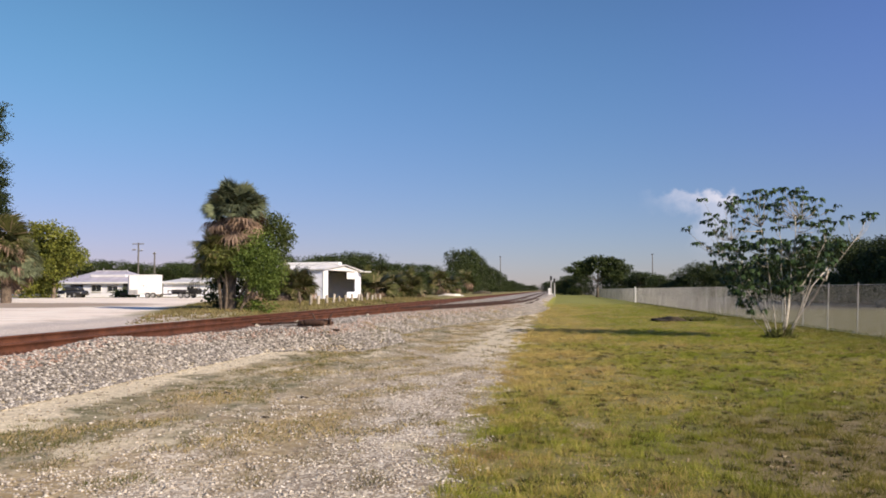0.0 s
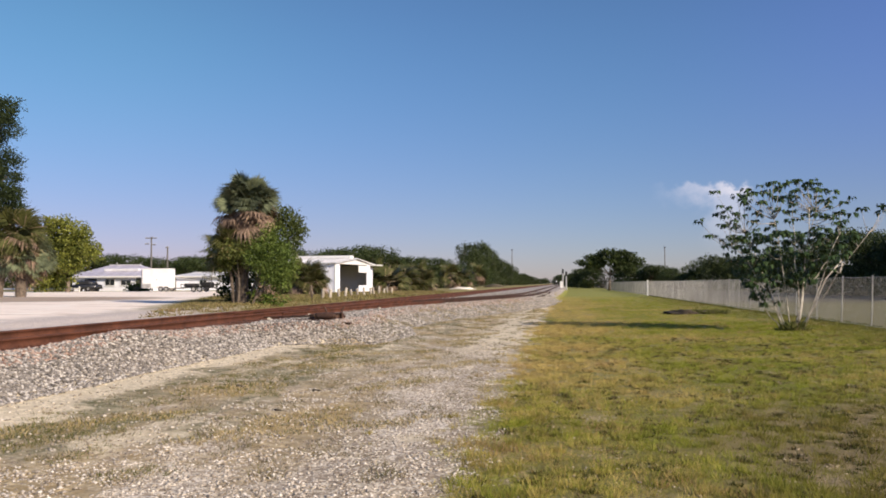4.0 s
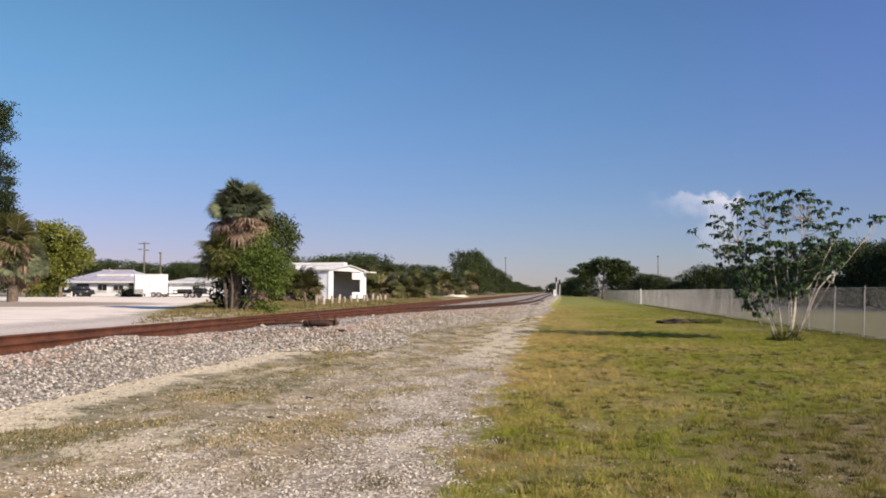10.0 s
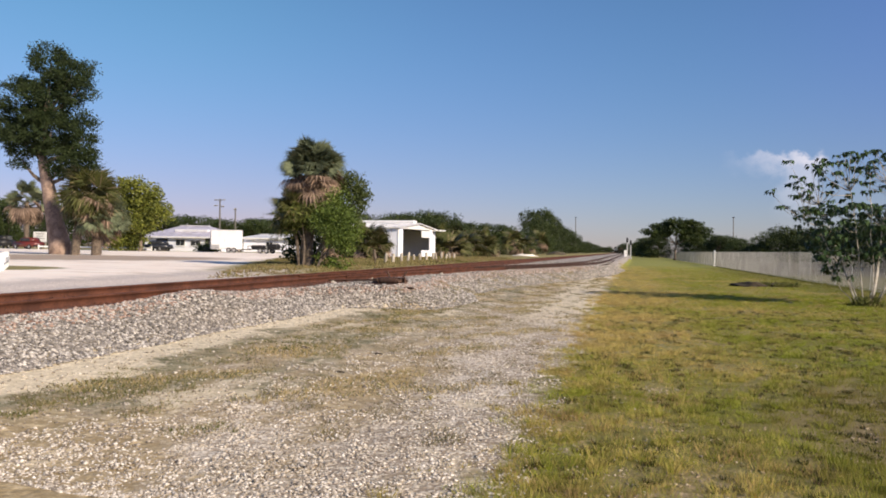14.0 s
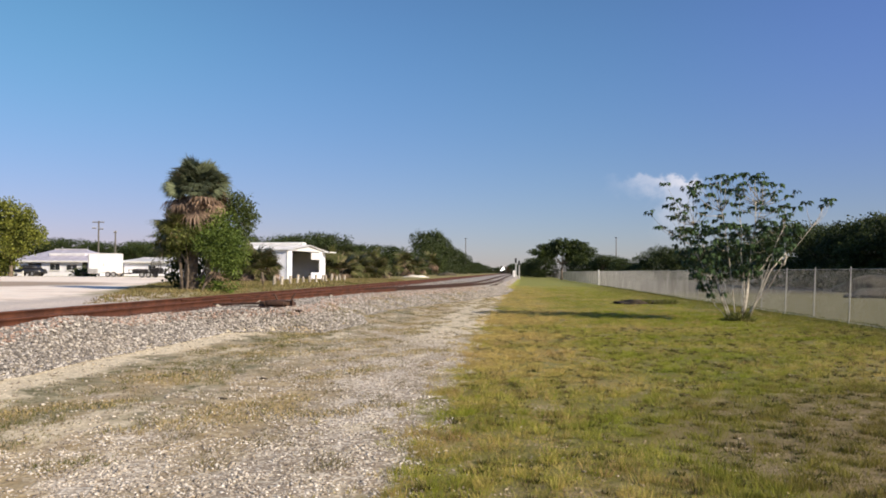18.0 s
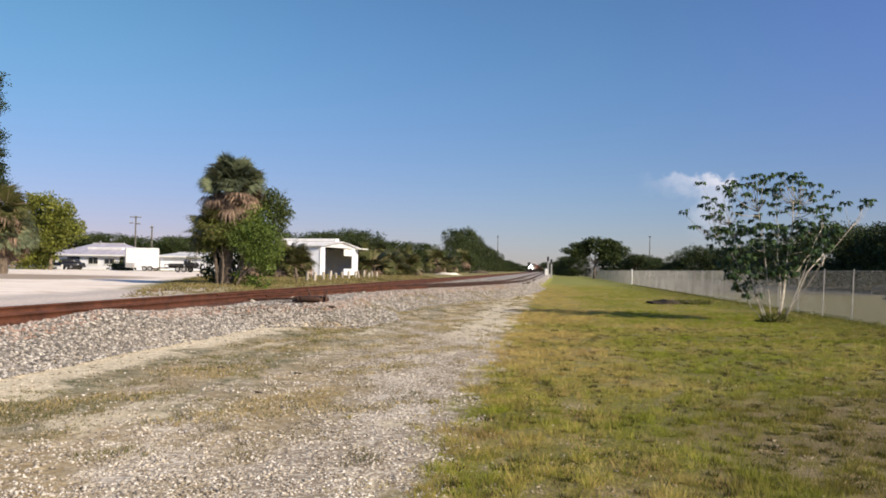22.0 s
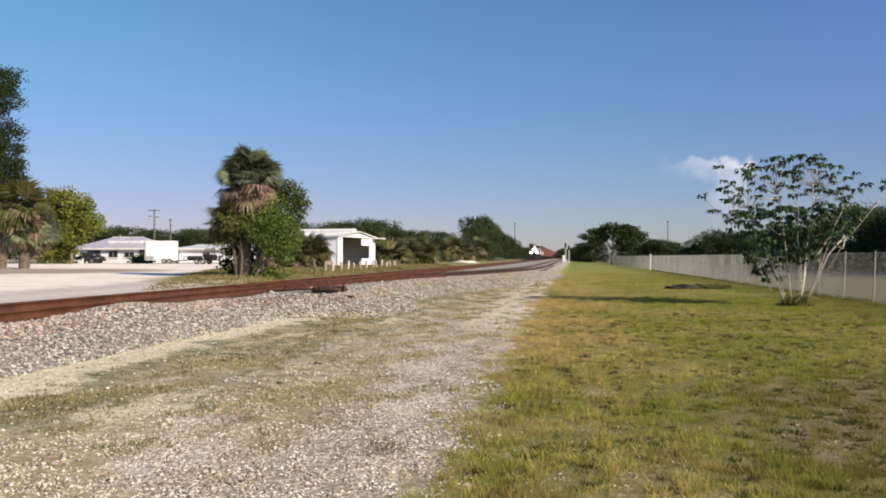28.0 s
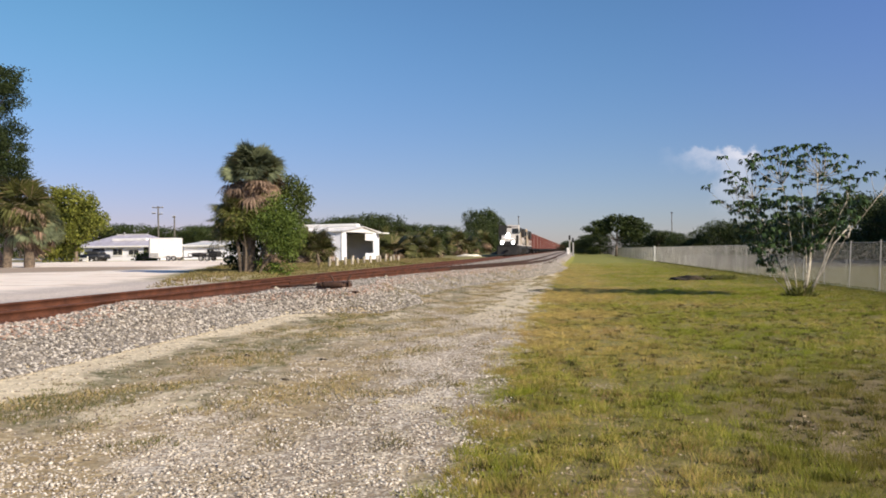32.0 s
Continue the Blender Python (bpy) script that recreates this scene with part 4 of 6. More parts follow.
# ---------------------------------------------------------------- the many-stemmed tree on the lawn
def leaf_caps(tips, seed, reach, count, droop):
    """An umbrella of drooping leaflets at each tip. Returns verts and faces."""
    rng = np.random.default_rng(seed)
    v, f = [], []
    for p in tips:
        s = reach * rng.uniform(0.75, 1.25)
        tilt = np.array((rng.uniform(-0.25, 0.25), rng.uniform(-0.25, 0.25)))
        for k in range(rng.integers(*count)):
            a = rng.uniform(0, 2 * np.pi)
            out = np.array((np.cos(a), np.sin(a), tilt[0] * np.cos(a) + tilt[1] * np.sin(a)))
            side = np.array((-np.sin(a), np.cos(a), 0.0))
            base = np.array(p) + out * s * rng.uniform(0.05, 0.35) + np.array((0, 0, rng.uniform(-0.02, 0.05)))
            n, w = s * rng.uniform(0.65, 1.0), s * rng.uniform(0.20, 0.30)
            mid = base + out * n * 0.55 + np.array((0, 0, n * rng.uniform(-0.05, 0.15)))
            end = base + out * n * 0.85 - np.array((0, 0, n * droop * rng.uniform(0.5, 1.2)))
            q = len(v)
            v += [base, mid + side * w, end, mid - side * w]
            f.append((q, q + 1, q + 2, q + 3))
    return v, f


def umbrella_tree(x, y):
    t = thing("umbrella_tree", (x, y, 0), 0, "pale many-stemmed tree with drooping umbrella leaf clusters on the lawn", "tree")
    rnd = random.Random(77)
    # foot, fork and top of each stem: how far out, how high; then its thickness
    stems = ((-0.30, -0.80, 1.55, -1.50, 3.5, 0.034), (-0.16, -0.42, 1.8, -0.80, 3.9, 0.024), (0.04, 0.22, 1.7, 0.36, 4.1, 0.036), (-0.04, 0.02, 1.5, -0.25, 3.7, 0.026), (0.10, 0.34, 2.0, 0.80, 4.2, 0.024), (0.16, 0.62, 1.25, 1.30, 3.3, 0.026), (0.22, 0.95, 1.3, 2.35, 3.4, 0.012), (-0.24, -0.75, 1.1, -1.95, 2.9, 0.022), (-0.36, -0.72, 0.5, -1.15, 1.15, 0.016))
    wood, knots = [], []
    for foot, fork, high, out_, top, r in stems:
        dy = rnd.uniform(-0.5, 0.5)
        a, b, c = Vector((foot, dy * 0.25, -0.08)), Vector((fork, dy, high)), Vector((out_, dy * 1.9, top))
        points = [a, a.lerp(b, 0.5) + Vector((rnd.uniform(-0.08, 0.08), 0, 0.05)), b, b.lerp(c, 0.35) + Vector((rnd.uniform(-0.08, 0.08), 0, 0.08)), b.lerp(c, 0.7) + Vector((rnd.uniform(-0.08, 0.08), 0, 0.06)), c]
        stem = part("stem", limb(bmesh.new(), points, r, 0.011, 7), m_pale_bark if r > 0.02 else m_twig, t, smooth=True)
        wood.append(stem)
        for p, q in zip(points[1:], points[2:]):
            knots += [(p.lerp(q, k / 4), len(wood) - 1) for k in range(4)]
    # two bare cut limbs lean out over the lawn, pale where the bark is gone
    for a, b, c in (((0.18, -0.1, 0.1), (0.96, -0.2, 1.75), (1.56, -0.2, 2.45)), ((0.42, -0.1, 1.55), (0.95, -0.1, 2.25), (1.36, -0.1, 2.58)), ((1.24, -0.2, 2.05), (1.42, -0.25, 1.95), (1.50, -0.25, 2.3))):
        part("bare_limb", limb(bmesh.new(), [a, Vector(a).lerp(Vector(b), 0.5) + Vector((0.05, 0, -0.04)), b, c], 0.036 if a[2] < 0.2 else 0.022, 0.020, 7), m_pale_bark, t, smooth=True)

    def tip(low, high):
        z = rnd.uniform(low, high)
        left, right = (float(np.interp(z, (1.0, 1.6, 2.3, 3.0, 3.8, 4.4, 4.9, 5.2), w)) for w in ((-1.25, -1.6, -2.0, -2.3, -2.5, -2.2, -1.5, -0.1), (-0.6, 0.5, 1.3, 1.8, 1.75, 1.5, 1.1, 0.7)))
        deep = 1.45 * math.sqrt(max(0.05, 1 - ((z - 3.3) / 2.2) ** 2))
        return Vector((rnd.uniform(left, right), rnd.uniform(-deep, deep), z))

    def reach_out(p):
        """A branch from the nearest lower point of a stem."""
        near = min((k for k in knots if k[0].z < p.z - 0.2), key=lambda k: (k[0] - p).length, default=knots[0])
        if (near[0] - p).length > 0.05:
            bow = (rnd.uniform(-0.06, 0.06), 0, -0.09 * (near[0] - p).length)
            part("branch", limb(bmesh.new(), bent(near[0], p - Vector((0, 0, 0.02)), bow, 4), 0.011, 0.005, 4), m_twig, wood[near[1]], smooth=True)

    def spaced(count, low, high, gap):
        """Tips that keep their distance from one another."""
        got = []
        for k in range(count * 30):
            p = tip(low, high)
            if len(got) < count and all((p - q).length > gap for q in got):
                got.append(p)
        return got

    caps = spaced(125, 3.0, 5.15, 0.36)
    # the outliers that stand clear against the sky
    caps += [Vector(p) for p in ((-3.1, 0, 3.78), (-2.72, 0.3, 3.28), (-2.55, -0.2, 4.75), (-2.35, 0.1, 4.3), (1.95, 0.1, 4.5), (2.3, 0.2, 4.15), (2.85, 0.1, 4.0), (3.0, -0.1, 4.18), (3.1, 0.2, 4.08), (2.95, 0.2, 4.25), (0.15, 0, 5.12), (0.75, 0.2, 5.15), (-0.85, 0, 5.0))]
    low = spaced(300, 1.5, 3.4, 0.18) + spaced(18, 0.9, 1.75, 0.22) + [Vector((-1.1 + rnd.uniform(-0.3, 0.2), rnd.uniform(-0.3, 0.3), rnd.uniform(0.6, 1.6))) for i in range(6)]
    for p in caps + low[::4]:
        reach_out(p)
    v, f = leaf_caps(caps, 78, 0.205, (11, 16), 0.70)
    hang("crown", raw_mesh("crown", v, f), m_umbrella, t, "dark drooping leaf clusters")
    v, f = leaf_caps(low, 79, 0.175, (9, 15), 0.9)
    hang("inner_leaves", raw_mesh("inner_leaves", v, f), m_umbrella, t)
    return t


umbrella_tree(7.69, 30.24)
rng = np.random.default_rng(33)
sx, sy = 7.62 + 0.26 * rng.normal(0, 1, 190), 30.15 + 0.3 * rng.normal(0, 1, 190)
grass("tree_foot_grass", m_rank, sx, sy, rng.uniform(0.08, 0.44, len(sx)) * np.exp(-((sx - 7.62) / 0.45) ** 2), 34, "long grass and weeds round the tree's foot", 10, 0.08, 0.0016)

# ---------------------------------------------------------------- woods: a few kinds, many trees
def round_tree(name, mat, seed, lobes=6, flat=1.0, clumps=400, leaf=0.27):
    rnd = random.Random(seed)
    blobs = [(0, 0, 0.66, 0.26, 0.26, 0.22 * flat)]
    for i in range(lobes):
        a = i * 2 * math.pi / lobes + rnd.uniform(-0.4, 0.4)
        r = rnd.uniform(0.16, 0.30)
        blobs.append((r * math.cos(a), r * math.sin(a), rnd.uniform(0.36, 0.76), rnd.uniform(0.15, 0.24), rnd.uniform(0.15, 0.24), rnd.uniform(0.12, 0.20) * flat))
    for i in range(5):
        a = i * 2 * math.pi / 5 + rnd.uniform(-0.4, 0.4)
        blobs.append((0.24 * math.cos(a), 0.24 * math.sin(a), rnd.uniform(0.14, 0.26), rnd.uniform(0.16, 0.22), rnd.uniform(0.16, 0.22), rnd.uniform(0.13, 0.18)))
    blobs = [tuple(10 * q for q in b) for b in blobs]
    return broadleaf(name, blobs, mat, (0, 0, 3.6), 0.24, clumps, 32, leaf, 0.48, seed)


kinds = [round_tree("tree", m_oak, 101), round_tree("tree", m_wood_green, 102, 7), round_tree("tree", m_oak, 103, 5, 0.9), round_tree("tree", m_wood_green, 104, 8, 1.1), round_tree("tree", m_oak, 105, 7, 0.8)]
used = defaultdict(int)


def plant(x, y, tall, wide, label, group):
    """One more tree of the kinds above, so tall and so wide."""
    i = (used["n"] * 7 + used["n"] // 3) % len(kinds)
    used["n"] += 1
    fresh = used[i] == 0
    used[i] += 1
    at = pose(x, y, float(land(x, y, False)), 0, 0, random.uniform(0, 360))
    t = kinds[i] if fresh else copy_thing(kinds[i], at)
    t.matrix_basis = at @ Matrix.Diagonal((wide / 9.0, wide / 9.0, tall / 9.2, 1))
    return tagged(t, label, "tree", group)


# left of the line, behind the shed and on into the distance
for x, y, h in ((-32, 101, 5.3), (-31, 106, 5.2), (-30, 112, 5.9), (-29, 117, 6.3), (-28, 122, 6.6), (-26, 124, 5.5), (-26, 135, 5.5), (-25, 144, 5.5), (-25, 158, 5.9), (-24, 169, 5.9), (-22, 178, 5.0)):
    plant(x, y, h, 7.0, "dark leafy tree in the row beside the railway", "trees beside the line")
for x, y, h in ((-23.5, 211, 11.0), (-22.7, 226, 12.2), (-23, 250, 12.6), (-22, 275, 10.2), (-21, 305, 8.4), (-21, 340, 6.6), (-21, 384, 5.4), (-20.5, 420, 5.6), (-20, 454, 4.8), (-20, 554, 4.5), (-19, 674, 4.6), (-18, 800, 6.0)):
    plant(x, y, h, 7.8 if h > 9 else 8.5, "tall dark tree standing over the row by the railway" if h > 10 else "dark leafy tree in the row beside the railway", "trees beside the line")
for i in range(12):
    plant(-27 - (i % 3) * 3.5, 96 + i * 9.5, random.uniform(3.0, 4.4), 7.0, "low scrubby tree filling the row beside the railway", "trees beside the line")
# behind the houses
for x, y, h in ((-132, 202, 9.2), (-120, 205, 8.7), (-122, 215, 9.5), (-115, 210, 9.0), (-116, 222, 8.9), (-109, 215, 8.3), (-104, 220, 8.8), (-98, 210, 8.1), (-100, 225, 8.8), (-91, 215, 7.7), (-86, 220, 8.1), (-79, 205, 7.8), (-70, 196, 8.1), (-62, 188, 7.6), (-55, 182, 7.4), (-48, 172, 7.0), (-42, 160, 6.6)):
    plant(x, y, h, 12.0, "dark tree of the wood behind the houses", "wood behind the houses")
for x, y, h in ((-150, 150, 11.5), (-140, 150, 11.4), (-131, 152, 10.8), (-124, 150, 10.0), (-120, 158, 9.4), (-114, 162, 8.4), (-108, 168, 7.4)):
    plant(x, y, h, 11.0, "dark tree at the back of the yard", "wood behind the houses")
# right of the line, past the end of the lawn, and the wood behind the field
for x, y, h, w in ((-1.5, 420, 5.5, 12), (1.5, 335, 5.0, 9), (4.2, 300, 6.2, 9), (5.3, 268, 6.6, 8), (8.5, 262, 7.2, 9), (17.7, 260, 8.0, 11), (19.4, 240, 7.6, 10), (22.5, 230, 6.6, 9), (25.5, 235, 6.2, 9), (26.8, 220, 5.5, 8), (29.2, 210, 5.7, 8), (31.8, 205, 7.0, 8), (32.5, 190, 7.7, 8), (35.8, 190, 7.4, 9), (35.2, 172, 7.1, 8), (34.9, 155, 6.6, 8), (34, 138, 7.0, 8)):
    plant(x, y, h, w, "dark leafy tree beyond the chain-link fence", "wood beyond the fence")
for x, y, h in ((35.0, 126, 7.7), (36.5, 112, 8.5), (36.0, 104, 7.9), (37.0, 97, 8.1), (38.2, 93, 7.8), (38.6, 88, 7.9), (39.4, 83, 8.0), (39.6, 78, 7.4), (41.5, 74, 7.6), (43, 69, 7.4), (46, 64, 8.0), (49, 58, 8.2)):
    plant(x, y, h, 8.5, "dense dark tree on the far edge of the field", "wood beyond the fence")
for i in range(9):
    plant(33 + i * 1.3, 121 - i * 6.6, random.uniform(3.4, 4.6), 8.5, "low dark undergrowth tree on the edge of the field", "wood beyond the fence")

# the flat-topped tree by the fence
flat = broadleaf("flat_topped_tree", ((-4.6, 0, 6.2, 2.4, 2.4, 0.55), (-2.6, 0.5, 7.3, 2.6, 2.4, 0.60), (0.6, -0.5, 8.3, 2.8, 2.6, 0.65), (3.4, 0, 7.6, 2.6, 2.4, 0.75), (5.4, 0, 6.3, 1.9, 2.0, 0.75), (0.4, 0, 6.6, 3.8, 3.0, 0.7), (3.4, 0, 5.2, 2.6, 2.2, 1.1), (-2.8, 0, 5.4, 2.0, 1.8, 0.6)), m_wood_green, (0.2, 0, 3.4), 0.3, 620, 20, 0.34, 0.36, 210)
settle(flat, 9.6, 190, 0, (1, 1, 1), "spreading flat-topped green tree beside the fence", "tree")

# ---------------------------------------------------------------- the palm across the line and the shrubs round it
PALM = (-14.5, 36.64)
palm = fan_palm("cabbage_palm", 4.36, 0.26, 120, 74, 301, 1.08, (0.27, 0), 0)
settle(palm, *PALM, label="cabbage palm with green fans over a brown skirt of dead fronds", category="palm")
m_olive = leafy("olive_leaves", (0.046, 0.064, 0.014), (0.215, 0.235, 0.055), (0.26, 0.19, 0.08), 0.05)


def thicket(name, blobs, boughs, mat, clumps, leaf, seed):
    """A shrub of bare boughs under a dense skin of small leaves."""
    t = new(name)
    for a, b in boughs:
        part("bough", limb(bmesh.new(), bent(a, b, (0.1, 0, -0.08)), 0.06, 0.02, 5), m_bark, t)
    p, out = crown_points(blobs, int(clumps * 1.2), 46, 0.23, seed, 0.45)
    v, f = leaves(p, out, leaf, seed + 1)
    hang("crown", raw_mesh("crown", v, f), mat, t)
    return t


shrub = thicket("shrub", ((1.4, -0.1, 2.5, 0.80, 0.9, 0.80), (1.55, 0, 1.5, 0.70, 0.8, 0.6), (0.85, -0.3, 2.25, 0.55, 0.7, 0.5), (1.95, 0.1, 1.8, 0.55, 0.7, 0.65), (1.9, 0.1, 1.05, 0.35, 0.5, 0.35)), (((0.6, 0, -0.1), (1.0, 0, 2.2)), ((0.7, 0, 0.3), (1.6, 0, 1.8)), ((0.7, 0, 0.2), (1.2, 0.2, 1.3))), m_shrub, 230, 0.085, 302)
settle(shrub, PALM[0] + 0.05, PALM[1] - 0.35, label="bright green shrub crowding the palm trunk", category="shrub")
olive = thicket("shrub", ((-0.55, 0, 2.35, 0.6, 0.7, 0.5), (0.15, -0.4, 2.4, 0.65, 0.7, 0.45), (-0.85, 0.1, 1.95, 0.5, 0.6, 0.5), (-0.45, -0.2, 1.95, 0.4, 0.5, 0.35)), (((0.05, 0, 1.2), (-0.6, 0, 2.1)), ((0.05, 0, -0.1), (0.1, -0.3, 2.1))), m_olive, 140, 0.085, 306)
settle(olive, PALM[0] - 0.05, PALM[1] - 0.45, label="olive-brown vine-hung shrub hiding the palm trunk", category="shrub")
vine = broadleaf("oak_sapling", ((1.5, 0.6, 3.1, 0.75, 0.9, 0.95), (1.85, 0.6, 3.9, 0.5, 0.6, 0.5), (1.2, 0.6, 4.0, 0.5, 0.6, 0.45), (2.2, 0.5, 3.2, 0.4, 0.5, 0.4)), m_sapling, (1.0, 0.5, 2.2), 0.08, 200, 30, 0.105, 0.19, 304)
settle(vine, PALM[0], PALM[1] + 0.5, label="darker young oak growing up behind the palm", category="tree")
settle(fan_palm("young_palm", 2.55, 0.07, 38, 0, 307, 0.85, (-0.3, -0.2), -60, palmetto_fans), PALM[0] - 0.22, PALM[1] - 0.35, label="young light-green palm leaning on the old trunk", category="palm")
low = broadleaf("weedy_bush", ((0, 0, 0.55, 0.75, 0.6, 0.55), (0.9, 0.2, 0.45, 0.6, 0.5, 0.45), (-0.5, 0.1, 0.4, 0.4, 0.4, 0.35)), m_shrub, (0, 0, 0.4), 0.03, 46, 14, 0.17, 0.16, 305)
settle(low, PALM[0] + 1.0, PALM[1] - 0.3, 0, (0.75, 0.75, 0.6), label="low weedy bush in the grass under the palm", category="bush")
dark_bush = broadleaf("dark_bush", ((0, 0, 0.9, 0.6, 0.6, 0.75), (0.5, 0.2, 1.3, 0.5, 0.5, 0.6), (-0.3, 0.1, 1.5, 0.4, 0.4, 0.4)), m_oak, (0, 0, 0.6), 0.05, 70, 24, 0.14, 0.17, 309)
settle(dark_bush, PALM[0] - 0.85, PALM[1] + 1.2, label="dark shaded bush growing behind the palm", category="bush")
# dry palmettos in front of the shed, greener ones beyond it
for i, (x, y, h, n, k, s) in enumerate(((-21.1, 66.5, 1.3, 40, 16, 1.7), (-20.2, 65.0, 0.8, 32, 12, 1.5), (-22.4, 68.0, 1.2, 34, 14, 1.6), (-23.4, 66.0, 1.0, 30, 12, 1.5))):
    settle(fan_palm("palmetto", h, 0.13, n, k + 20, 320 + i, s * 0.95, (0, 0), -60, palmetto_fans), x, y, label="dusty palmetto with many dead fronds before the shed", category="palmetto", group="palmettos")
for i, (x, y, h, n, k, s) in enumerate(((-19.5, 93, 1.0, 30, 8, 1.9), (-18.6, 96.5, 0.8, 30, 8, 1.9), (-19.9, 100, 1.5, 30, 7, 2.0), (-18.2, 104, 0.7, 30, 6, 2.0), (-19.2, 110, 1.2, 30, 8, 2.1), (-21.5, 95, 1.9, 24, 8, 1.7), (-20.5, 152, 2.2, 26, 8, 2.0), (-19.5, 160, 1.6, 26, 6, 2.0), (-20, 188, 2.6, 26, 6, 2.2))):
    settle(fan_palm("palmetto", h, 0.15, n, k, 330 + i, s, (0, 0), -35, palmetto_fans), x, y, label="yellow-green palmetto clump at the edge of the row", category="palmetto", group="palmettos")

# ---------------------------------------------------------------- the yard's trees
pine_blobs = [(x + 43.2, 0.0, z - 0.8, a * 0.84, max(a, 1.3), c * 0.88) for x, z, a, c in ((-44.4, 15.8, 1.7, 1.7), (-42.6, 14.8, 1.7, 1.4), (-42.0, 13.6, 1.2, 1.2), (-46.8, 12.8, 2.0, 1.9), (-44.6, 12.7, 2.3, 2.0), (-47.9, 10.5, 1.2, 1.4), (-46.3, 9.9, 2.1, 1.7), (-44.3, 10.4, 2.3, 2.0), (-46.9, 8.2, 1.0, 0.8), (-41.5, 9.8, 0.9, 2.2), (-41.9, 7.6, 1.5, 1.2), (-43.2, 8.1, 1.4, 1.3))]
pine = new("leaning_pine")
part("trunk", limb(bmesh.new(), [(0, 0, -0.2), (-0.25, 0, 1.0), (-0.6, 0, 2.3), (-1.2, 0, 4.9), (-1.8, 0, 7.2), (-1.7, 0, 9.8), (-1.3, 0, 13.4)], 0.95, 0.10, 12), m_pine_bark, pine, smooth=True)
for b in pine_blobs:
    part("limb", limb(bmesh.new(), bent((-1.6, 0, min(max(b[2] - 1.8, 5.5), 11.0)), b[:3], (0, 0, -0.3)), 0.20, 0.05, 6), m_bark, pine, smooth=True)
p, out = crown_points(pine_blobs, 560, 105, 0.32, 341)
v, f = leaves(p, out, 0.12, 342, 1.7)
hang("crown", raw_mesh("crown", v, f), m_pine, pine)
settle(pine, -43.2, 58.04, label="tall leaning dark pine with a thick trunk", category="tree")
part_palm = fan_palm("cabbage_palm", 4.5, 0.30, 84, 34, 345, 1.75, (1.2, 0), -70, palmetto_fans)
settle(part_palm, -41.3, 57.0, label="shaggy cabbage palm smothered in brown dead fronds", category="palm")
settle(fan_palm("cabbage_palm", 3.3, 0.34, 86, 10, 346, 1.6, (0.2, 0.2), -50), -39.9, 57.6, label="lower cabbage palm with grey-green drooping fans", category="palm")
settle(fan_palm("cabbage_palm", 7.0, 0.32, 34, 18, 347, 2.4), -87.9, 110, label="cabbage palm standing at the back of the yard", category="palm")
lime = broadleaf("citrus_tree", [(x + 61.3, 0.0, z - 0.8, a, a, c) for x, z, a, c in ((-62.0, 7.4, 2.8, 2.9), (-59.6, 6.4, 2.1, 2.2), (-63.8, 4.5, 2.1, 3.4), (-63.2, 3.3, 2.2, 2.2), (-61.9, 5.2, 2.6, 2.6), (-58.5, 5.7, 1.2, 1.2))], m_lime, (0, 0, 2.4), 0.3, 170, 110, 0.30, 0.55, 350)
settle(lime, -61.3, 97.7, label="broad yellow-green tree with sunlit leaves in the yard", category="tree")
hedge = broadleaf("hedge_bush", ((0, 0, 0.55, 0.8, 0.7, 0.55), (0.8, 0, 0.45, 0.6, 0.6, 0.4), (-0.7, 0, 0.45, 0.6, 0.6, 0.4)), m_wood_green, (0, 0, 0.5), 0.05, 60, 14, 0.32, 0.28, 355)
settle(hedge, -55.5, 104.5, label="low bush growing beside the house", category="bush")


# ---------------------------------------------------------------- things: materials
m_zinc = surface("galvanised_steel", (0.36, 0.355, 0.34), (0.58, 0.57, 0.55), 6.0, 50.0, 0.5, 0.6, bump=0.1)
m_wire = surface("weathered_wire", (0.36, 0.35, 0.33), (0.56, 0.55, 0.52), 0.5, 50.0, 0.6, 0.2, bump=0.1)
m_white_post = surface("white_post_paint", (0.66, 0.65, 0.62), (0.82, 0.81, 0.78), 4.0, 40.0, 0.6, bump=0.15)
m_white_wall = surface("white_siding", (0.80, 0.81, 0.90), (0.90, 0.91, 0.985), 0.8, 9.0, 0.6, bump=0.1)
m_white_trim = surface("white_trim", (0.74, 0.73, 0.72), (0.86, 0.85, 0.84), 1.5, 20.0, 0.5, bump=0.1)
m_roof = surface("grey_roof_sheet", (0.460, 0.429, 0.504), (0.644, 0.610, 0.696), 0.9, 12.0, 0.5, 0.2, bump=0.2)
m_pale_roof = surface("white_coated_roof", (0.58, 0.57, 0.58), (0.80, 0.79, 0.79), 0.7, 12.0, 0.55, bump=0.15)
# m_gloom holds the shade of openings in its colour; dark goods wear it too
m_gloom = surface("indoor_gloom_and_dark_goods", (0.030, 0.027, 0.028), (0.075, 0.068, 0.070), 1.2, 9.0, 0.9, bump=0.2)
m_grey_wood = surface("weathered_wood", (0.28, 0.24, 0.19), (0.58, 0.52, 0.43), 4.0, 30.0, 0.9, bump=0.5, per_object=0.5)
m_pole_wood = surface("pole_timber", (0.090, 0.082, 0.074), (0.19, 0.175, 0.155), 2.0, 20.0, 0.9, bump=0.4)
m_black = surface("black_steel", (0.012, 0.012, 0.013), (0.040, 0.038, 0.037), 4.0, 30.0, 0.5, 0.3, bump=0.15)
m_tyre = surface("tyre_rubber", (0.015, 0.015, 0.015), (0.04, 0.038, 0.036), 8.0, 40.0, 0.9, bump=0.2)
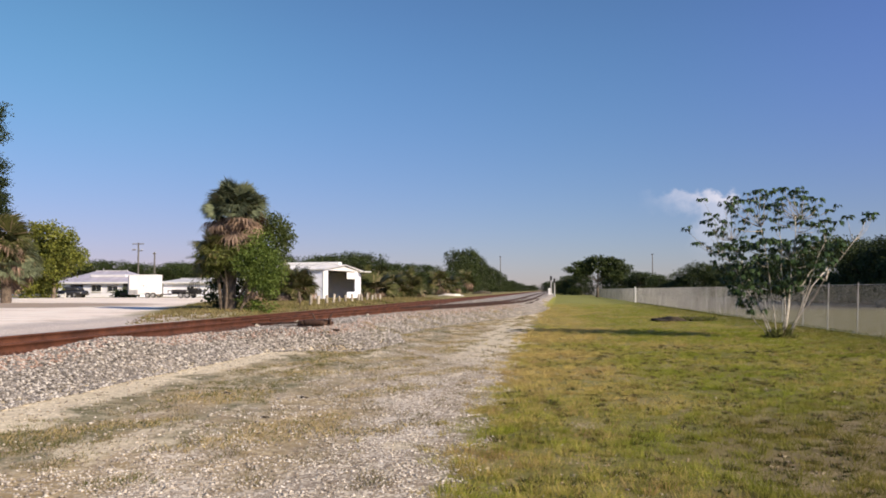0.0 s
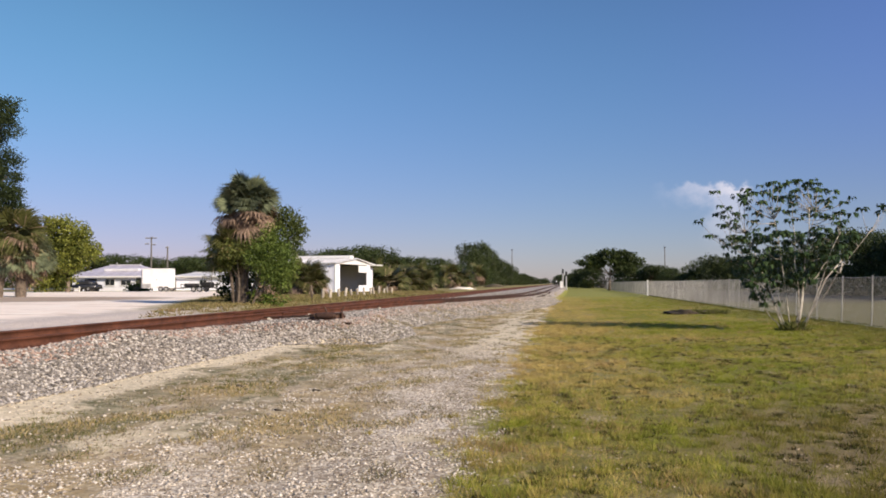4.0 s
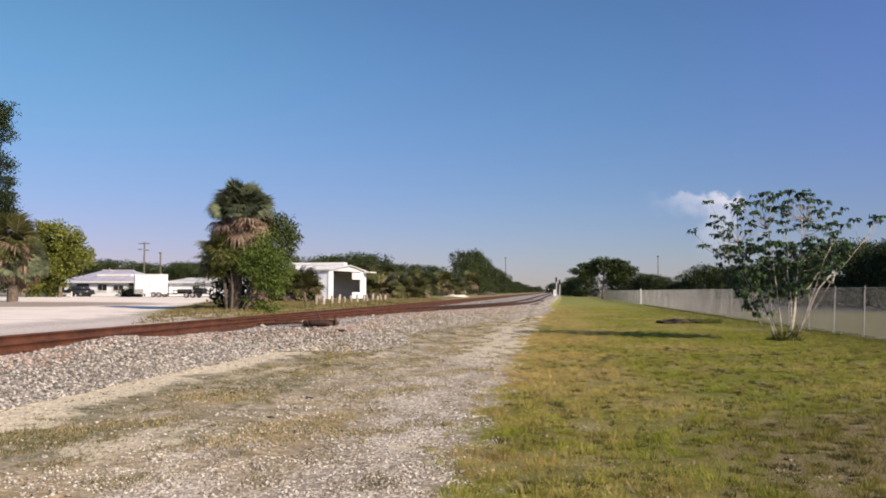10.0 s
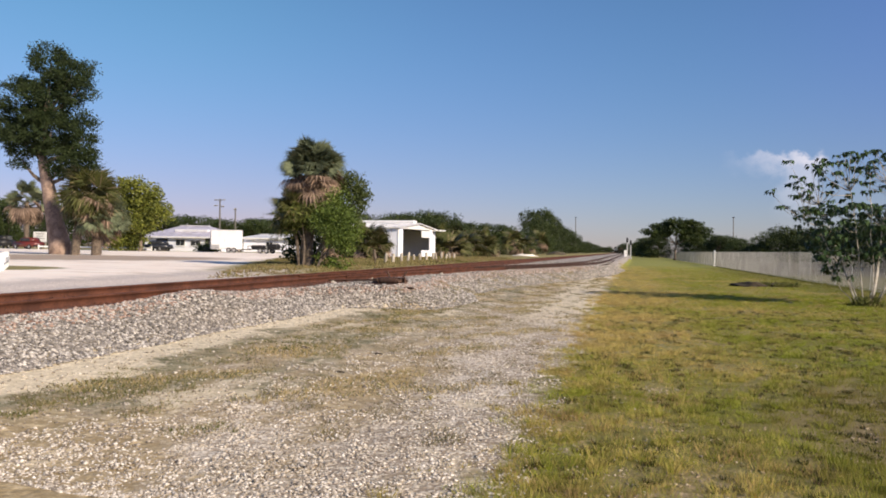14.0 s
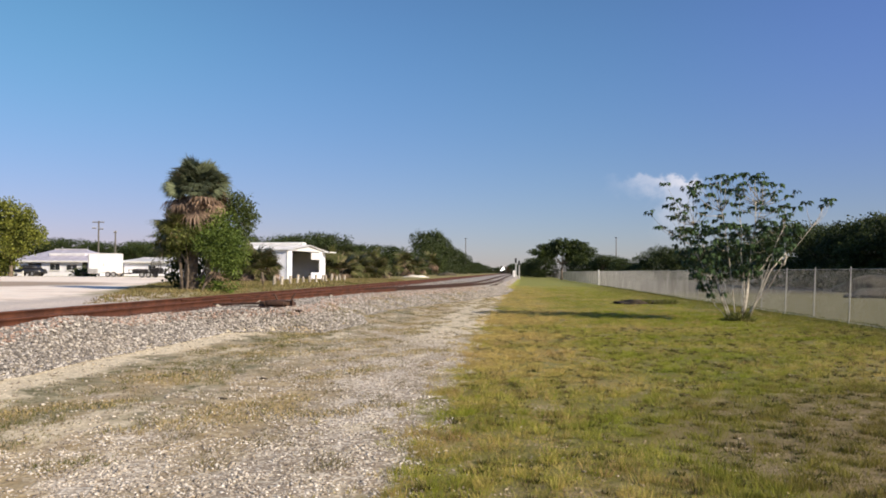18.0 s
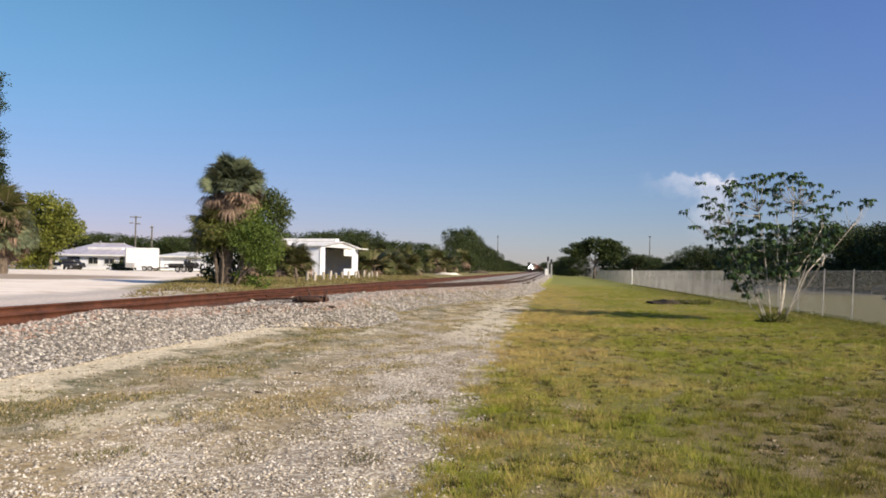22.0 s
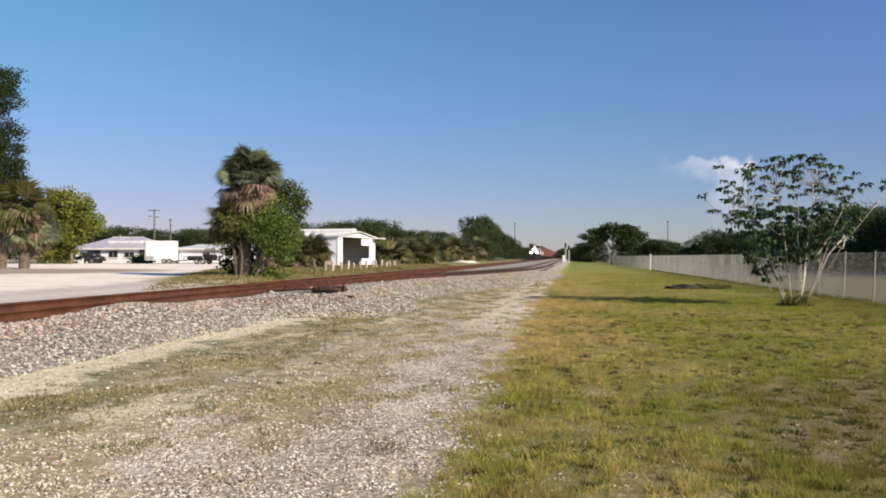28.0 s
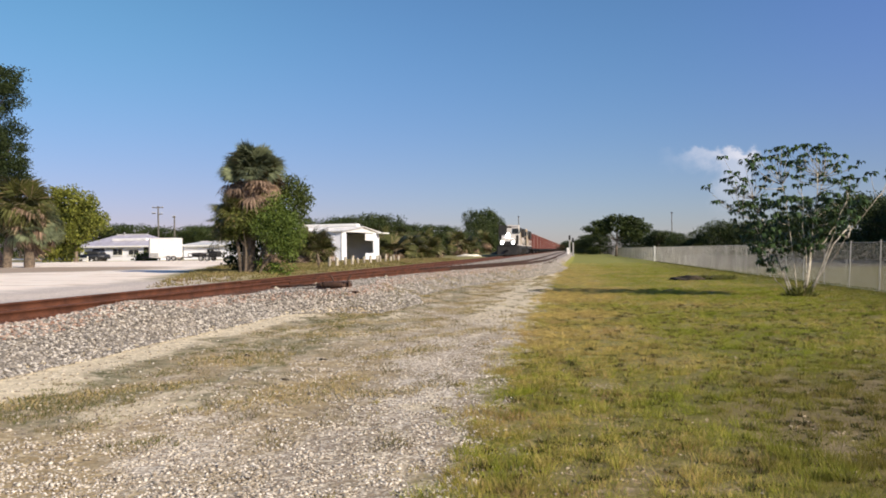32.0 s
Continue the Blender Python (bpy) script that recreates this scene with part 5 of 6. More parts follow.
m_dark_paint = surface("dark_car_paint", (0.018, 0.020, 0.026), (0.035, 0.037, 0.045), 2.0, 20.0, 0.25, bump=0.02)
m_red_paint = surface("red_vehicle_paint", (0.10, 0.018, 0.014), (0.16, 0.030, 0.022), 2.0, 20.0, 0.35, bump=0.02)
m_glass = surface("dark_glass", (0.015, 0.018, 0.020), (0.035, 0.040, 0.045), 1.0, 6.0, 0.08, bump=0.0)
m_pile = surface("oily_rusty_steel", (0.030, 0.018, 0.013), (0.11, 0.055, 0.034), 5.0, 30.0, 0.7, 0.2, bump=0.4)
m_dirt = surface("dark_dirt", (0.018, 0.014, 0.010), (0.050, 0.037, 0.024), 3.0, 18.0, 0.95, bump=0.6, depth=0.03)
m_mound = surface("weathered_spoil", (0.042, 0.035, 0.022), (0.095, 0.078, 0.052), 0.6, 5.0, 0.95, bump=0.5, depth=0.05)
m_white_sand = surface("white_spoil", (0.62, 0.57, 0.50), (0.85, 0.80, 0.72), 1.2, 8.0, 0.95, bump=0.5, depth=0.05)

# ---------------------------------------------------------------- chain-link fence along the lawn
FENCE_Z = 1.83
fence = thing("chain_link_fence", (0, 0, 0), 0, "grey chain-link fence on slim galvanised posts along the lawn", "fence")


def fence_x(y):
    return 10.95 - 0.0042 * (y - 20)


post_mesh = bpy.data.meshes.new("post")
bm = rod(bmesh.new(), (0, 0, -0.1), (0.09, 0, FENCE_Z + 0.03), 0.021, None, 8)
bmesh.ops.create_uvsphere(bm, u_segments=8, v_segments=4, radius=0.029, matrix=Matrix.Translation((0.09, 0, FENCE_Z + 0.04)))
bm.to_mesh(post_mesh), bm.free()
m_fence_post = surface("dull_post_steel", (0.30, 0.29, 0.27), (0.48, 0.47, 0.44), 3.0, 40.0, 0.6, 0.3, bump=0.1)
post_mesh.materials.append(m_fence_post)
for i in range(62):
    y = 15.8 + 3.31 * i
    o = hang("post", post_mesh, m_fence_post, fence)
    o.matrix_basis = pose(fence_x(y) - 0.05, y, 0, 0, random.uniform(-0.8, 0.8), random.uniform(-20, 20))
# one stout terminal post stands far along it
part("end_post", rod(bmesh.new(), (fence_x(111.5) - 0.12, 111.5, -0.1), (fence_x(111.5) - 0.12, 111.5, 2.02), 0.10, None, 10), m_white_post, fence, "stout white terminal post")
# woven wire: two families of slanting wires
v, f = [], []
pitch, r, lengthwise = 0.0707, 0.0009, FENCE_Z - 0.06
for way_ in (-1, 1):
    n = int(196 / pitch)
    y0 = 14.0 + pitch * np.arange(n)
    a = np.stack([fence_x(y0) + way_ * r, y0, np.full(n, 0.03)], -1)
    y1 = y0 + way_ * lengthwise
    b = np.stack([fence_x(y1) + 0.085 + way_ * r, y1, np.full(n, FENCE_Z)], -1)
    thick = r * (1 + np.maximum(y0 - 34, 0) / 30)[:, None]
    d1 = np.array((1.0, 0.0, 0.0))[None] * thick
    d2 = np.array((0.0, -0.5, 0.5 * way_))[None] * thick * 1.2
    d3 = np.array((0.0, 0.5, -0.5 * way_))[None] * thick * 1.2
    ring = np.stack([a + d1, a - d1 + d2, a - d1 + d3, b + d1, b - d1 + d2, b - d1 + d3], 1).reshape(-1, 3)
    base = sum(len(q) for q in v)
    v.append(ring)
    quads = np.array(((0, 1, 4, 3), (1, 2, 5, 4), (2, 0, 3, 5)))
    f.append((np.arange(n)[:, None, None] * 6 + quads[None]).reshape(-1, 4) + base)
hang("wire_mesh", raw_mesh("wire_mesh", np.concatenate(v), np.concatenate(f)), m_wire, fence, "woven galvanised wire")
bm = bmesh.new()
for z in (0.06, FENCE_Z - 0.01):
    rod(bm, (fence_x(14) + 0.085 * z / FENCE_Z, 14, z), (fence_x(210) + 0.085 * z / FENCE_Z, 210, z), 0.008, None, 5)
part("tension_wire", bm, m_zinc, fence)


def lump(name, mat, size, seed, rough=0.18):
    """A heap: a dome with an uneven skin."""
    bm = bmesh.new()
    bmesh.ops.create_icosphere(bm, subdivisions=4, radius=1.0)
    off = Vector((seed * 3.1, seed * 1.7, 0))
    for p in bm.verts:
        q = p.co * (1 + rough * noise.noise(p.co * 1.7 + off) + 0.4 * rough * noise.noise(p.co * 5 + off))
        p.co = Vector((q.x * size[0], q.y * size[1], max(q.z, -0.08) * size[2]))
    me = bpy.data.meshes.new(name)
    bm.to_mesh(me), bm.free()
    return hang(name, me, mat, None, "", True)


# heap of cut brush and dirt on the lawn
for x, y, s, n in ((6.0, 45.6, (0.85, 0.6, 0.26), 1), (7.1, 46.2, (0.7, 0.5, 0.20), 2)):
    o = lump("brush_mound", m_dirt, s, n, 0.5)
    o.location = (x, y, -0.02)
    tagged(o, "low dark heap of dirt and rotting brush on the lawn", "heap")
sx, sy, rng = scatter(260, 35, 5.6, 8.4, 45.4, 47.2)
grass("heap_weeds", m_rank, sx, sy, rng.uniform(0.10, 0.28, len(sx)), 36, "weeds grown over the brush heap", 10, 0.10, 0.005)
for x, y, s, n in ((34.0, 80.0, (5.5, 3.5, 1.6), 3), (27.5, 62.0, (4.5, 3.0, 0.9), 4)):
    o = lump("spoil_mound", m_mound, s, n)
    o.location = (x, y, -0.05)
    tagged(o, "grey-brown mound of spoil in the field", "mound")
o = lump("white_spoil_heap", m_white_sand, (1.9, 1.2, 0.36), 6, 0.35)
o.location = (-15.6, 128, 0.76)
tagged(o, "low white heap of crushed rock beside the line", "heap")
o = lump("dry_spoil_heap", m_mound, (2.2, 2.2, 0.8), 7, 0.25)
o.location = (-15.8, 190, 0.70)
tagged(o, "dry grassy bank beside the railway", "mound")

# dark clods lying on the weedy track
for i, (x, y, s) in enumerate(((-3.84, 12.7, 0.07), (-3.38, 11.5, 0.05), (-4.98, 12.5, 0.08), (-3.73, 10.6, 0.06))):
    o = lump("earth_clod", m_dirt, (s, s * 0.7, s * 0.45), 40 + i, 0.5)
    o.location = (x, y, float(land(x, y)) - 0.01)
    tagged(o, "dark clod of earth on the weedy gravel", "clod", "clods on the track")

# ---------------------------------------------------------------- poles and masts
def utility_pole(x, y, tall, arms, label):
    t = thing("utility_pole", (x, y, float(land(x, y, False))), 0, label, "pole", "poles")
    part("pole", rod(bmesh.new(), (0, 0, -0.3), (0, 0, tall), 0.24, 0.17, 8), m_pole_wood, t)
    for z, w, dx in arms:
        part("crossarm", block(-w / 2 + dx, w / 2 + dx, -0.22, -0.12, tall + z - 0.11, tall + z + 0.11, 0.01), m_pole_wood, t)
        for k in (-0.42, -0.2, 0.2, 0.42):
            part("insulator", rod(bmesh.new(), (k * w + dx, -0.17, tall + z + 0.07), (k * w + dx, -0.17, tall + z + 0.30), 0.06, 0.04, 6), m_zinc, t)
    return t


utility_pole(-97.7, 190, 12.3, ((-0.3, 2.9, 0.0), (-1.9, 1.2, 0.6), (-1.7, 1.0, -1.0)), "tall wooden utility pole with crossarms behind the houses")
utility_pole(-93.6, 190, 10.0, ((-0.35, 0.8, 0.0),), "shorter wooden utility pole behind the houses")
for x, y, tall, label in ((-20.4, 330, 13.7, "thin dark steel mast over the trees by the line"), (34.1, 300, 13.7, "slender dark mast beyond the wood")):
    t = thing("lamp_mast", (x, y, float(land(x, y, False))), 0, label, "mast", "poles")
    part("pole", rod(bmesh.new(), (0, 0, -0.3), (0, 0, tall), 0.20, 0.13, 8), m_pole_wood, t)
    part("head", block(-0.35, 0.35, -0.25, 0.25, tall, tall + 0.30, 0.05), m_black, t)

# ---------------------------------------------------------------- signals by the far end of the siding
def signal(x, y, tall):
    t = thing("railway_signal", (x, y, float(land(x, y, False))), 0, "grey signal mast with a narrow black target head", "signal", "signals")
    part("mast", rod(bmesh.new(), (0, 0, -0.1), (0, 0, tall), 0.09, 0.07, 8), m_zinc, t)
    part("base", block(-0.25, 0.25, -0.25, 0.25, -0.05, 0.35, 0.03), m_zinc, t)
    head = part("target", block(-0.2, 0.2, -0.16, -0.08, tall - 0.95, tall + 0.05, 0.06), m_black, t)
    part("lens_hood", rod(bmesh.new(), (0, -0.42, tall - 0.42), (0, -0.16, tall - 0.42), 0.12, None, 10), m_black, head)
    part("ladder", block(-0.18, 0.18, 0.12, 0.16, 0.1, tall - 0.6, 0.005), m_zinc, t)
    return t


signal(-0.50, 186, 4.1), signal(0.22, 187, 4.0)
t = thing("relay_cabinet", (-0.86, 185, 0.62), 0, "white steel relay cabinet beside the signals", "cabinet")
part("body", block(-0.30, 0.30, -0.4, 0.4, 0.0, 1.35, 0.02), m_white_trim, t)
part("roof", block(-0.34, 0.34, -0.45, 0.45, 1.35, 1.42, 0.02), m_white_trim, t)
d = part("door", block(-0.25, 0.25, -0.43, -0.40, 0.12, 1.25, 0.01), m_white_trim, t)
part("handle", block(0.16, 0.20, -0.47, -0.43, 0.7, 0.9, 0.005), m_black, d)

# ---------------------------------------------------------------- the switch machine where the siding leaves
t = thing("switch_machine", (-6.5, 23.3, 0.62), -8, "dark oily switch machine on two long ties by the rails", "switch machine")
for y in (-0.42, 0.42):
    part("tie", block(-1.5, 0.40, y - 0.12, y + 0.12, -0.08, 0.06, 0.012), m_pile, t)
body = part("body", block(-0.42, 0.22, -0.24, 0.24, 0.06, 0.20, 0.03), m_pile, t)
part("lid", block(-0.45, 0.25, -0.26, 0.26, 0.20, 0.222, 0.008), m_pile, body)
part("lid_hasp", block(0.22, 0.26, -0.05, 0.05, 0.10, 0.18, 0.006), m_pile, body)
motor = part("motor_cover", rod(bmesh.new(), (-0.30, -0.42, 0.15), (0.20, -0.42, 0.15), 0.09, 0.085, 14), m_pile, t)
part("end_cap", rod(bmesh.new(), (0.20, -0.42, 0.15), (0.25, -0.42, 0.15), 0.07, 0.05, 12), m_pile, motor)
part("gear_cover", block(-0.36, 0.10, 0.24, 0.66, 0.06, 0.16, 0.03), m_pile, t)
part("throw_lever", rod(bmesh.new(), (0.02, 0.30, 0.14), (0.16, 0.42, 0.40), 0.024, 0.018, 8), m_pile, t)
part("hand_lever", rod(bmesh.new(), (-0.10, -0.20, 0.20), (-0.18, -0.24, 0.40), 0.024, None, 8), m_pile, t)
part("conduit", rod(bmesh.new(), (0.30, -0.1, 0.0), (0.30, -0.1, 0.24), 0.03, None, 8), m_pile, t)
part("throw_rod", rod(bmesh.new(), (-2.2, 0.05, 0.08), (-0.42, 0.05, 0.14), 0.028, None, 8), m_pile, t)
part("lock_rod", rod(bmesh.new(), (-2.2, 0.25, 0.08), (-0.42, 0.20, 0.14), 0.022, None, 8), m_pile, t)
part("stand_foot", block(-0.62, -0.46, -0.3, 0.3, 0.05, 0.20, 0.02), m_pile, t)
part("plank", block(-0.30, 0.85, -0.86, -0.70, -0.06, 0.00, 0.01), m_pile, t)
for i, (x, y) in enumerate(((-8.0, 22.2), (-7.6, 24.6), (-8.9, 28.2), (-7.1, 32.0), (-6.7, 48.0), (-6.4, 57.0), (-5.0, 61.5), (-4.4, 64.0))):
    o = lump("pale_rock", m_grey_wood, (0.06, 0.055, 0.06), 20 + i, 0.5)
    o.location = (x, y, float(land(x, y, False)) + 0.04)
    tagged(o, "pale lump of rock on the ballast", "rock", "rocks on the ballast")

# ---------------------------------------------------------------- the open-fronted white shed
def shed():
    x0, x1, y0, y1, h, apex, z = -29.5, -21.6, 78.1, 87.5, 2.95, 3.38, 0.66
    t = thing("white_shed", (0, 0, z + 0.1), 0, "white metal shed with a low gable and a wide open front", "shed")
    z = 0.0
    ym = (y0 + y1) / 2
    # near wall in upright sheets, each standing a little proud or back
    n = 11
    for i in range(n):
        a, b = x0 + (x1 - x0) * i / n, x0 + (x1 - x0) * (i + 1) / n
        part("wall_sheet", block(a + 0.012, b - 0.012, y0 - 0.05 - 0.012 * (i % 2), y0, z - 0.3, z + h, 0.008), m_white_wall, t)
    part("rear_wall", block(x0, x0 + 0.08, y0, y1, z - 0.3, z + h, 0.01), m_white_wall, t)
    part("far_wall", block(x0, x1, y1 - 0.08, y1, z - 0.3, z + h, 0.01), m_white_wall, t)
    # the front: a jamb, the opening, a narrow leaf at the far end, and the gable above
    part("jamb", block(x1 - 0.1, x1 + 0.02, y0, y0 + 1.05, z - 0.3, z + h, 0.01), m_white_wall, t)
    part("jamb", block(x1 - 0.1, x1 + 0.02, y1 - 1.5, y1, z - 0.3, z + h, 0.01), m_white_wall, t)
    part("low_wall", block(x1 - 0.1, x1 + 0.02, y1 - 3.6, y1 - 1.5, z - 0.3, z + 0.75, 0.01), m_white_wall, t)
    part("hanging_panel", block(x1 - 0.06, x1 + 0.03, y1 - 3.7, y1 - 1.4, z + 2.05, z + 2.75, 0.01), m_white_trim, t)
    part("corner_trim", block(x1 - 0.04, x1 + 0.06, y0 - 0.10, y0 + 0.08, z - 0.3, z + h, 0.01), m_white_trim, t)
    bm = bmesh.new()
    prism(bm, ((y0, z + h - 0.12), (y1, z + h - 0.12), (y1, z + h), (ym, z + apex), (y0, z + h)), x1 - 0.1, x1 + 0.05)
    part("gable", bm, m_white_trim, t)
    for side, (a, b) in (("near", (y0 - 0.35, ym)), ("far", (ym, y1 + 0.9))):
        za, zb = (z + h - 0.10, z + apex + 0.02) if side == "near" else (z + apex + 0.02, z + h - 0.18)
        bm = bmesh.new()
        prism(bm, ((a, za), (b, zb), (b, zb + 0.08), (a, za + 0.08)), x0 - 0.3, x1 + 0.28)
        part("roof_slope", bm, m_pale_roof, t)
    for i in range(14):
        a = x0 - 0.2 + i * 0.6
        bm = bmesh.new()
        prism(bm, ((y0 - 0.36, z + h - 0.02), (ym, z + apex + 0.10), (ym, z + apex + 0.13), (y0 - 0.36, z + h + 0.01)), a, a + 0.05)
        part("roof_rib", bm, m_pale_roof, t)
    part("ridge_vent", block(x0 + 0.6, x1 - 0.3, ym - 0.45, ym + 0.45, z + apex + 0.08, z + apex + 0.36, 0.03), m_white_trim, t)
    part("awning", block(x1 + 0.05, x1 + 0.85, y1 - 0.9, y1 + 0.9, z + h - 0.16, z + h - 0.05, 0.01), m_white_trim, t)
    # the shed's indoor shade is put into the colour of these inner sheets
    part("back_partition", block(x1 - 4.4, x1 - 4.3, y0 + 0.05, y1 - 0.1, z - 0.2, z + h - 0.05, 0.01), m_gloom, t, "dark inner wall")
    t.matrix_basis = pose(x1, y0, 0.76, 0, 0, -9) @ pose(-x1, -y0, 0)
    part("floor_slab", block(x0, x1, y0 + 0.02, y1 - 0.1, z - 0.3, z - 0.05, 0.01), m_gloom, t)
    part("ceiling_lining", block(x1 - 4.4, x1 - 0.1, y0 + 0.05, y1 - 0.1, z + h - 0.14, z + h - 0.10, 0.005), m_gloom, t)
    return t


shed()
t = thing("stored_cabinet", (-23.2, 82.9, 0.70), 0, "dark tall cabinet stored inside the open shed", "cabinet")
part("body", block(-0.4, 0.4, -0.9, 0.9, 0, 1.75, 0.02), m_black, t)
part("top", block(-0.45, 0.45, -0.95, 0.95, 1.75, 1.82, 0.01), m_gloom, t)

# short wooden posts along the line before the shed
stake = bpy.data.meshes.new("post")
bm = rod(bmesh.new(), (0, 0, -0.25), (0, 0, 0.74), 0.105, 0.095, 9)
bmesh.ops.bevel(bm, geom=[e for e in bm.edges if all(v.co.z > 0.5 for v in e.verts)], offset=0.025, segments=1, affect="EDGES")
bm.to_mesh(stake), bm.free()
stake.materials.append(m_grey_wood)
for x, y in ((-14.49, 49.5), (-14.59, 51.5), (-14.71, 53.9), (-14.81, 56.0), (-14.91, 58.2), (-15.03, 60.6), (-15.13, 62.8), (-15.27, 65.5), (-15.35, 67.2), (-15.46, 69.5), (-15.56, 71.7), (-15.68, 74.1), (-15.78, 76.2)):
    o = hang("wooden_post", stake, m_grey_wood)
    o.matrix_basis = pose(x, y, float(land(x, y, False)) - 0.20, random.uniform(-5, 5), random.uniform(1, 9), random.uniform(0, 360)) @ Matrix.Diagonal((1, 1, random.uniform(0.85, 1.2), 1))
    tagged(o, "short weathered round post leaning in the grass", "post", "posts by the line")
o = part("tree_stump", limb(bmesh.new(), ((0, 0, -0.2), (0.04, 0, 0.3), (-0.03, 0, 0.8)), 0.09, 0.075, 9), m_palm_trunk)
o.location = (-14.2, 46.3, 0.78)
tagged(o, "short dead stump in the rough grass", "stump")

# ---------------------------------------------------------------- houses, trailers and cars across the yard
def bungalow(x0, x1, y, deep, eave, ridge, label, windows, doors, roof_mat, hip=1.6):
    t = thing("bungalow", ((x0 + x1) / 2, y, 0.8), 0, label, "house", "houses")
    w = (x1 - x0) / 2
    part("wall", block(-w, w, 0, deep, -0.2, eave, 0.02), m_white_wall, t)
    bm = bmesh.new()
    o = 0.55
    low = [bm.verts.new(p) for p in ((-w - o, -o, eave - 0.12), (w + o, -o, eave - 0.12), (w + o, deep + o, eave - 0.12), (-w - o, deep + o, eave - 0.12))]
    lip = [bm.verts.new((p.co.x, p.co.y, eave + 0.04)) for p in low]
    top = [bm.verts.new(p) for p in ((-w + hip, deep / 2, ridge), (w - hip, deep / 2, ridge))]
    bm.faces.new(low[::-1])
    for i in range(4):
        bm.faces.new((low[i], low[(i + 1) % 4], lip[(i + 1) % 4], lip[i]))
    bm.faces.new((lip[0], lip[1], top[1], top[0])), bm.faces.new((lip[2], lip[3], top[0], top[1]))
    bm.faces.new((lip[1], lip[2], top[1])), bm.faces.new((lip[3], lip[0], top[0]))
    roof = part("roof", bm, roof_mat, t)
    part("fascia", block(-w - o - 0.02, w + o + 0.02, -o - 0.04, -o - 0.01, eave - 0.16, eave + 0.05, 0.005), m_white_trim, t)
    part("ridge_cap", block(-w + hip - 0.1, w - hip + 0.1, deep / 2 - 0.15, deep / 2 + 0.15, ridge - 0.02, ridge + 0.07, 0.01), m_pale_roof, roof)
    for x, wide, z0, z1 in windows:
        n = part("window", block(x - wide / 2, x + wide / 2, -0.05, 0.02, z0, z1, 0.01), m_white_trim, t)
        part("pane", block(x - wide / 2 + 0.08, x - 0.03, -0.07, -0.05, z0 + 0.08, z1 - 0.08, 0.004), m_glass, n)
        part("pane", block(x + 0.03, x + wide / 2 - 0.08, -0.07, -0.05, z0 + 0.08, z1 - 0.08, 0.004), m_glass, n)
        part("sill", block(x - wide / 2 - 0.06, x + wide / 2 + 0.06, -0.12, -0.05, z0 - 0.07, z0, 0.006), m_white_trim, n)
    for x, wide in doors:
        n = part("door", block(x - wide / 2, x + wide / 2, -0.06, 0.02, 0.0, 1.9, 0.01), m_gloom, t, "dark doorway")
        part("door_frame", block(x - wide / 2 - 0.08, x + wide / 2 + 0.08, -0.05, -0.02, 0.0, 1.98, 0.006), m_white_trim, n)
    return t


house = bungalow(-68.6, -57.6, 110.5, 9.0, 2.05, 3.75, "long low white bungalow with a grey hipped roof", ((0.2, 1.5, 0.75, 1.75), (2.6, 1.6, 0.75, 1.6)), ((4.7, 1.2),), m_roof, 3.2)
# no real opening: a near-black block on the wall gives the carport's shade
part("carport_shade", block(-3.6, -1.8, -0.08, 0.03, 0.0, 1.75, 0.01), m_gloom, house, "dark block on the wall for the shade inside a carport")
part("roof_patch", block(-1.6, 3.6, 1.5, 3.3, 2.80, 3.16, 0.02), m_pale_roof, house, "white-coated upper roof")
part("vent_pipe", rod(bmesh.new(), (-1.2, 4.3, 3.5), (-1.2, 4.3, 4.1), 0.09, None, 8), m_zinc, house)
part("vent_pipe", rod(bmesh.new(), (-2.3, 4.3, 3.5), (-2.3, 4.3, 3.9), 0.07, None, 8), m_zinc, house)
bungalow(-57.0, -40.5, 118.5, 8.0, 2.1, 2.72, "long low white outbuilding with a pale flat-pitched roof", ((-4.0, 1.2, 0.8, 1.6), (2.0, 1.2, 0.8, 1.6)), ((5.5, 1.0),), m_pale_roof, 1.0)

wheel_bm = bmesh.new()
rod(wheel_bm, (-0.11, 0, 0), (0.11, 0, 0), 0.33, None, 20)
wheel_me = bpy.data.meshes.new("tyre")
bmesh.ops.bevel(wheel_bm, geom=[e for e in wheel_bm.edges if abs(e.verts[0].co.x - e.verts[1].co.x) < 1e-5], offset=0.04, segments=1, affect="EDGES")
wheel_bm.to_mesh(wheel_me), wheel_bm.free()
rim_bm = rod(bmesh.new(), (-0.125, 0, 0), (0.125, 0, 0), 0.19, 0.19, 14)
rim_me = bpy.data.meshes.new("rim")
rim_bm.to_mesh(rim_me), rim_bm.free()


def wheel(parent, x, y, z, turn=0):
    o = hang("wheel", wheel_me, m_tyre, parent)
    o.matrix_basis = pose(x, y, z, 0, 0, turn)
    hang("rim", rim_me, m_zinc, o)
    return o


t = thing("cargo_trailer", (-51.1, 101.4, 0.8), 6, "white enclosed cargo trailer parked in the yard", "trailer")
bm = bmesh.new()
box(bm, -1.75, 1.75, -1.05, 1.05, 0.42, 2.85, 0.06)
part("body", bm, m_white_trim, t)
bm = bmesh.new()
vs = [bm.verts.new(p) for p in ((-1.73, -1.0, 0.45), (-1.73, 1.0, 0.45), (-2.25, 0, 0.45), (-1.73, -1.0, 2.8), (-1.73, 1.0, 2.8), (-2.25, 0, 2.8))]
for q in ((0, 1, 2), (5, 4, 3), (0, 2, 5, 3), (2, 1, 4, 5), (1, 0, 3, 4)):
    bm.faces.new([vs[i] for i in q])
part("v_nose", bm, m_white_trim, t)
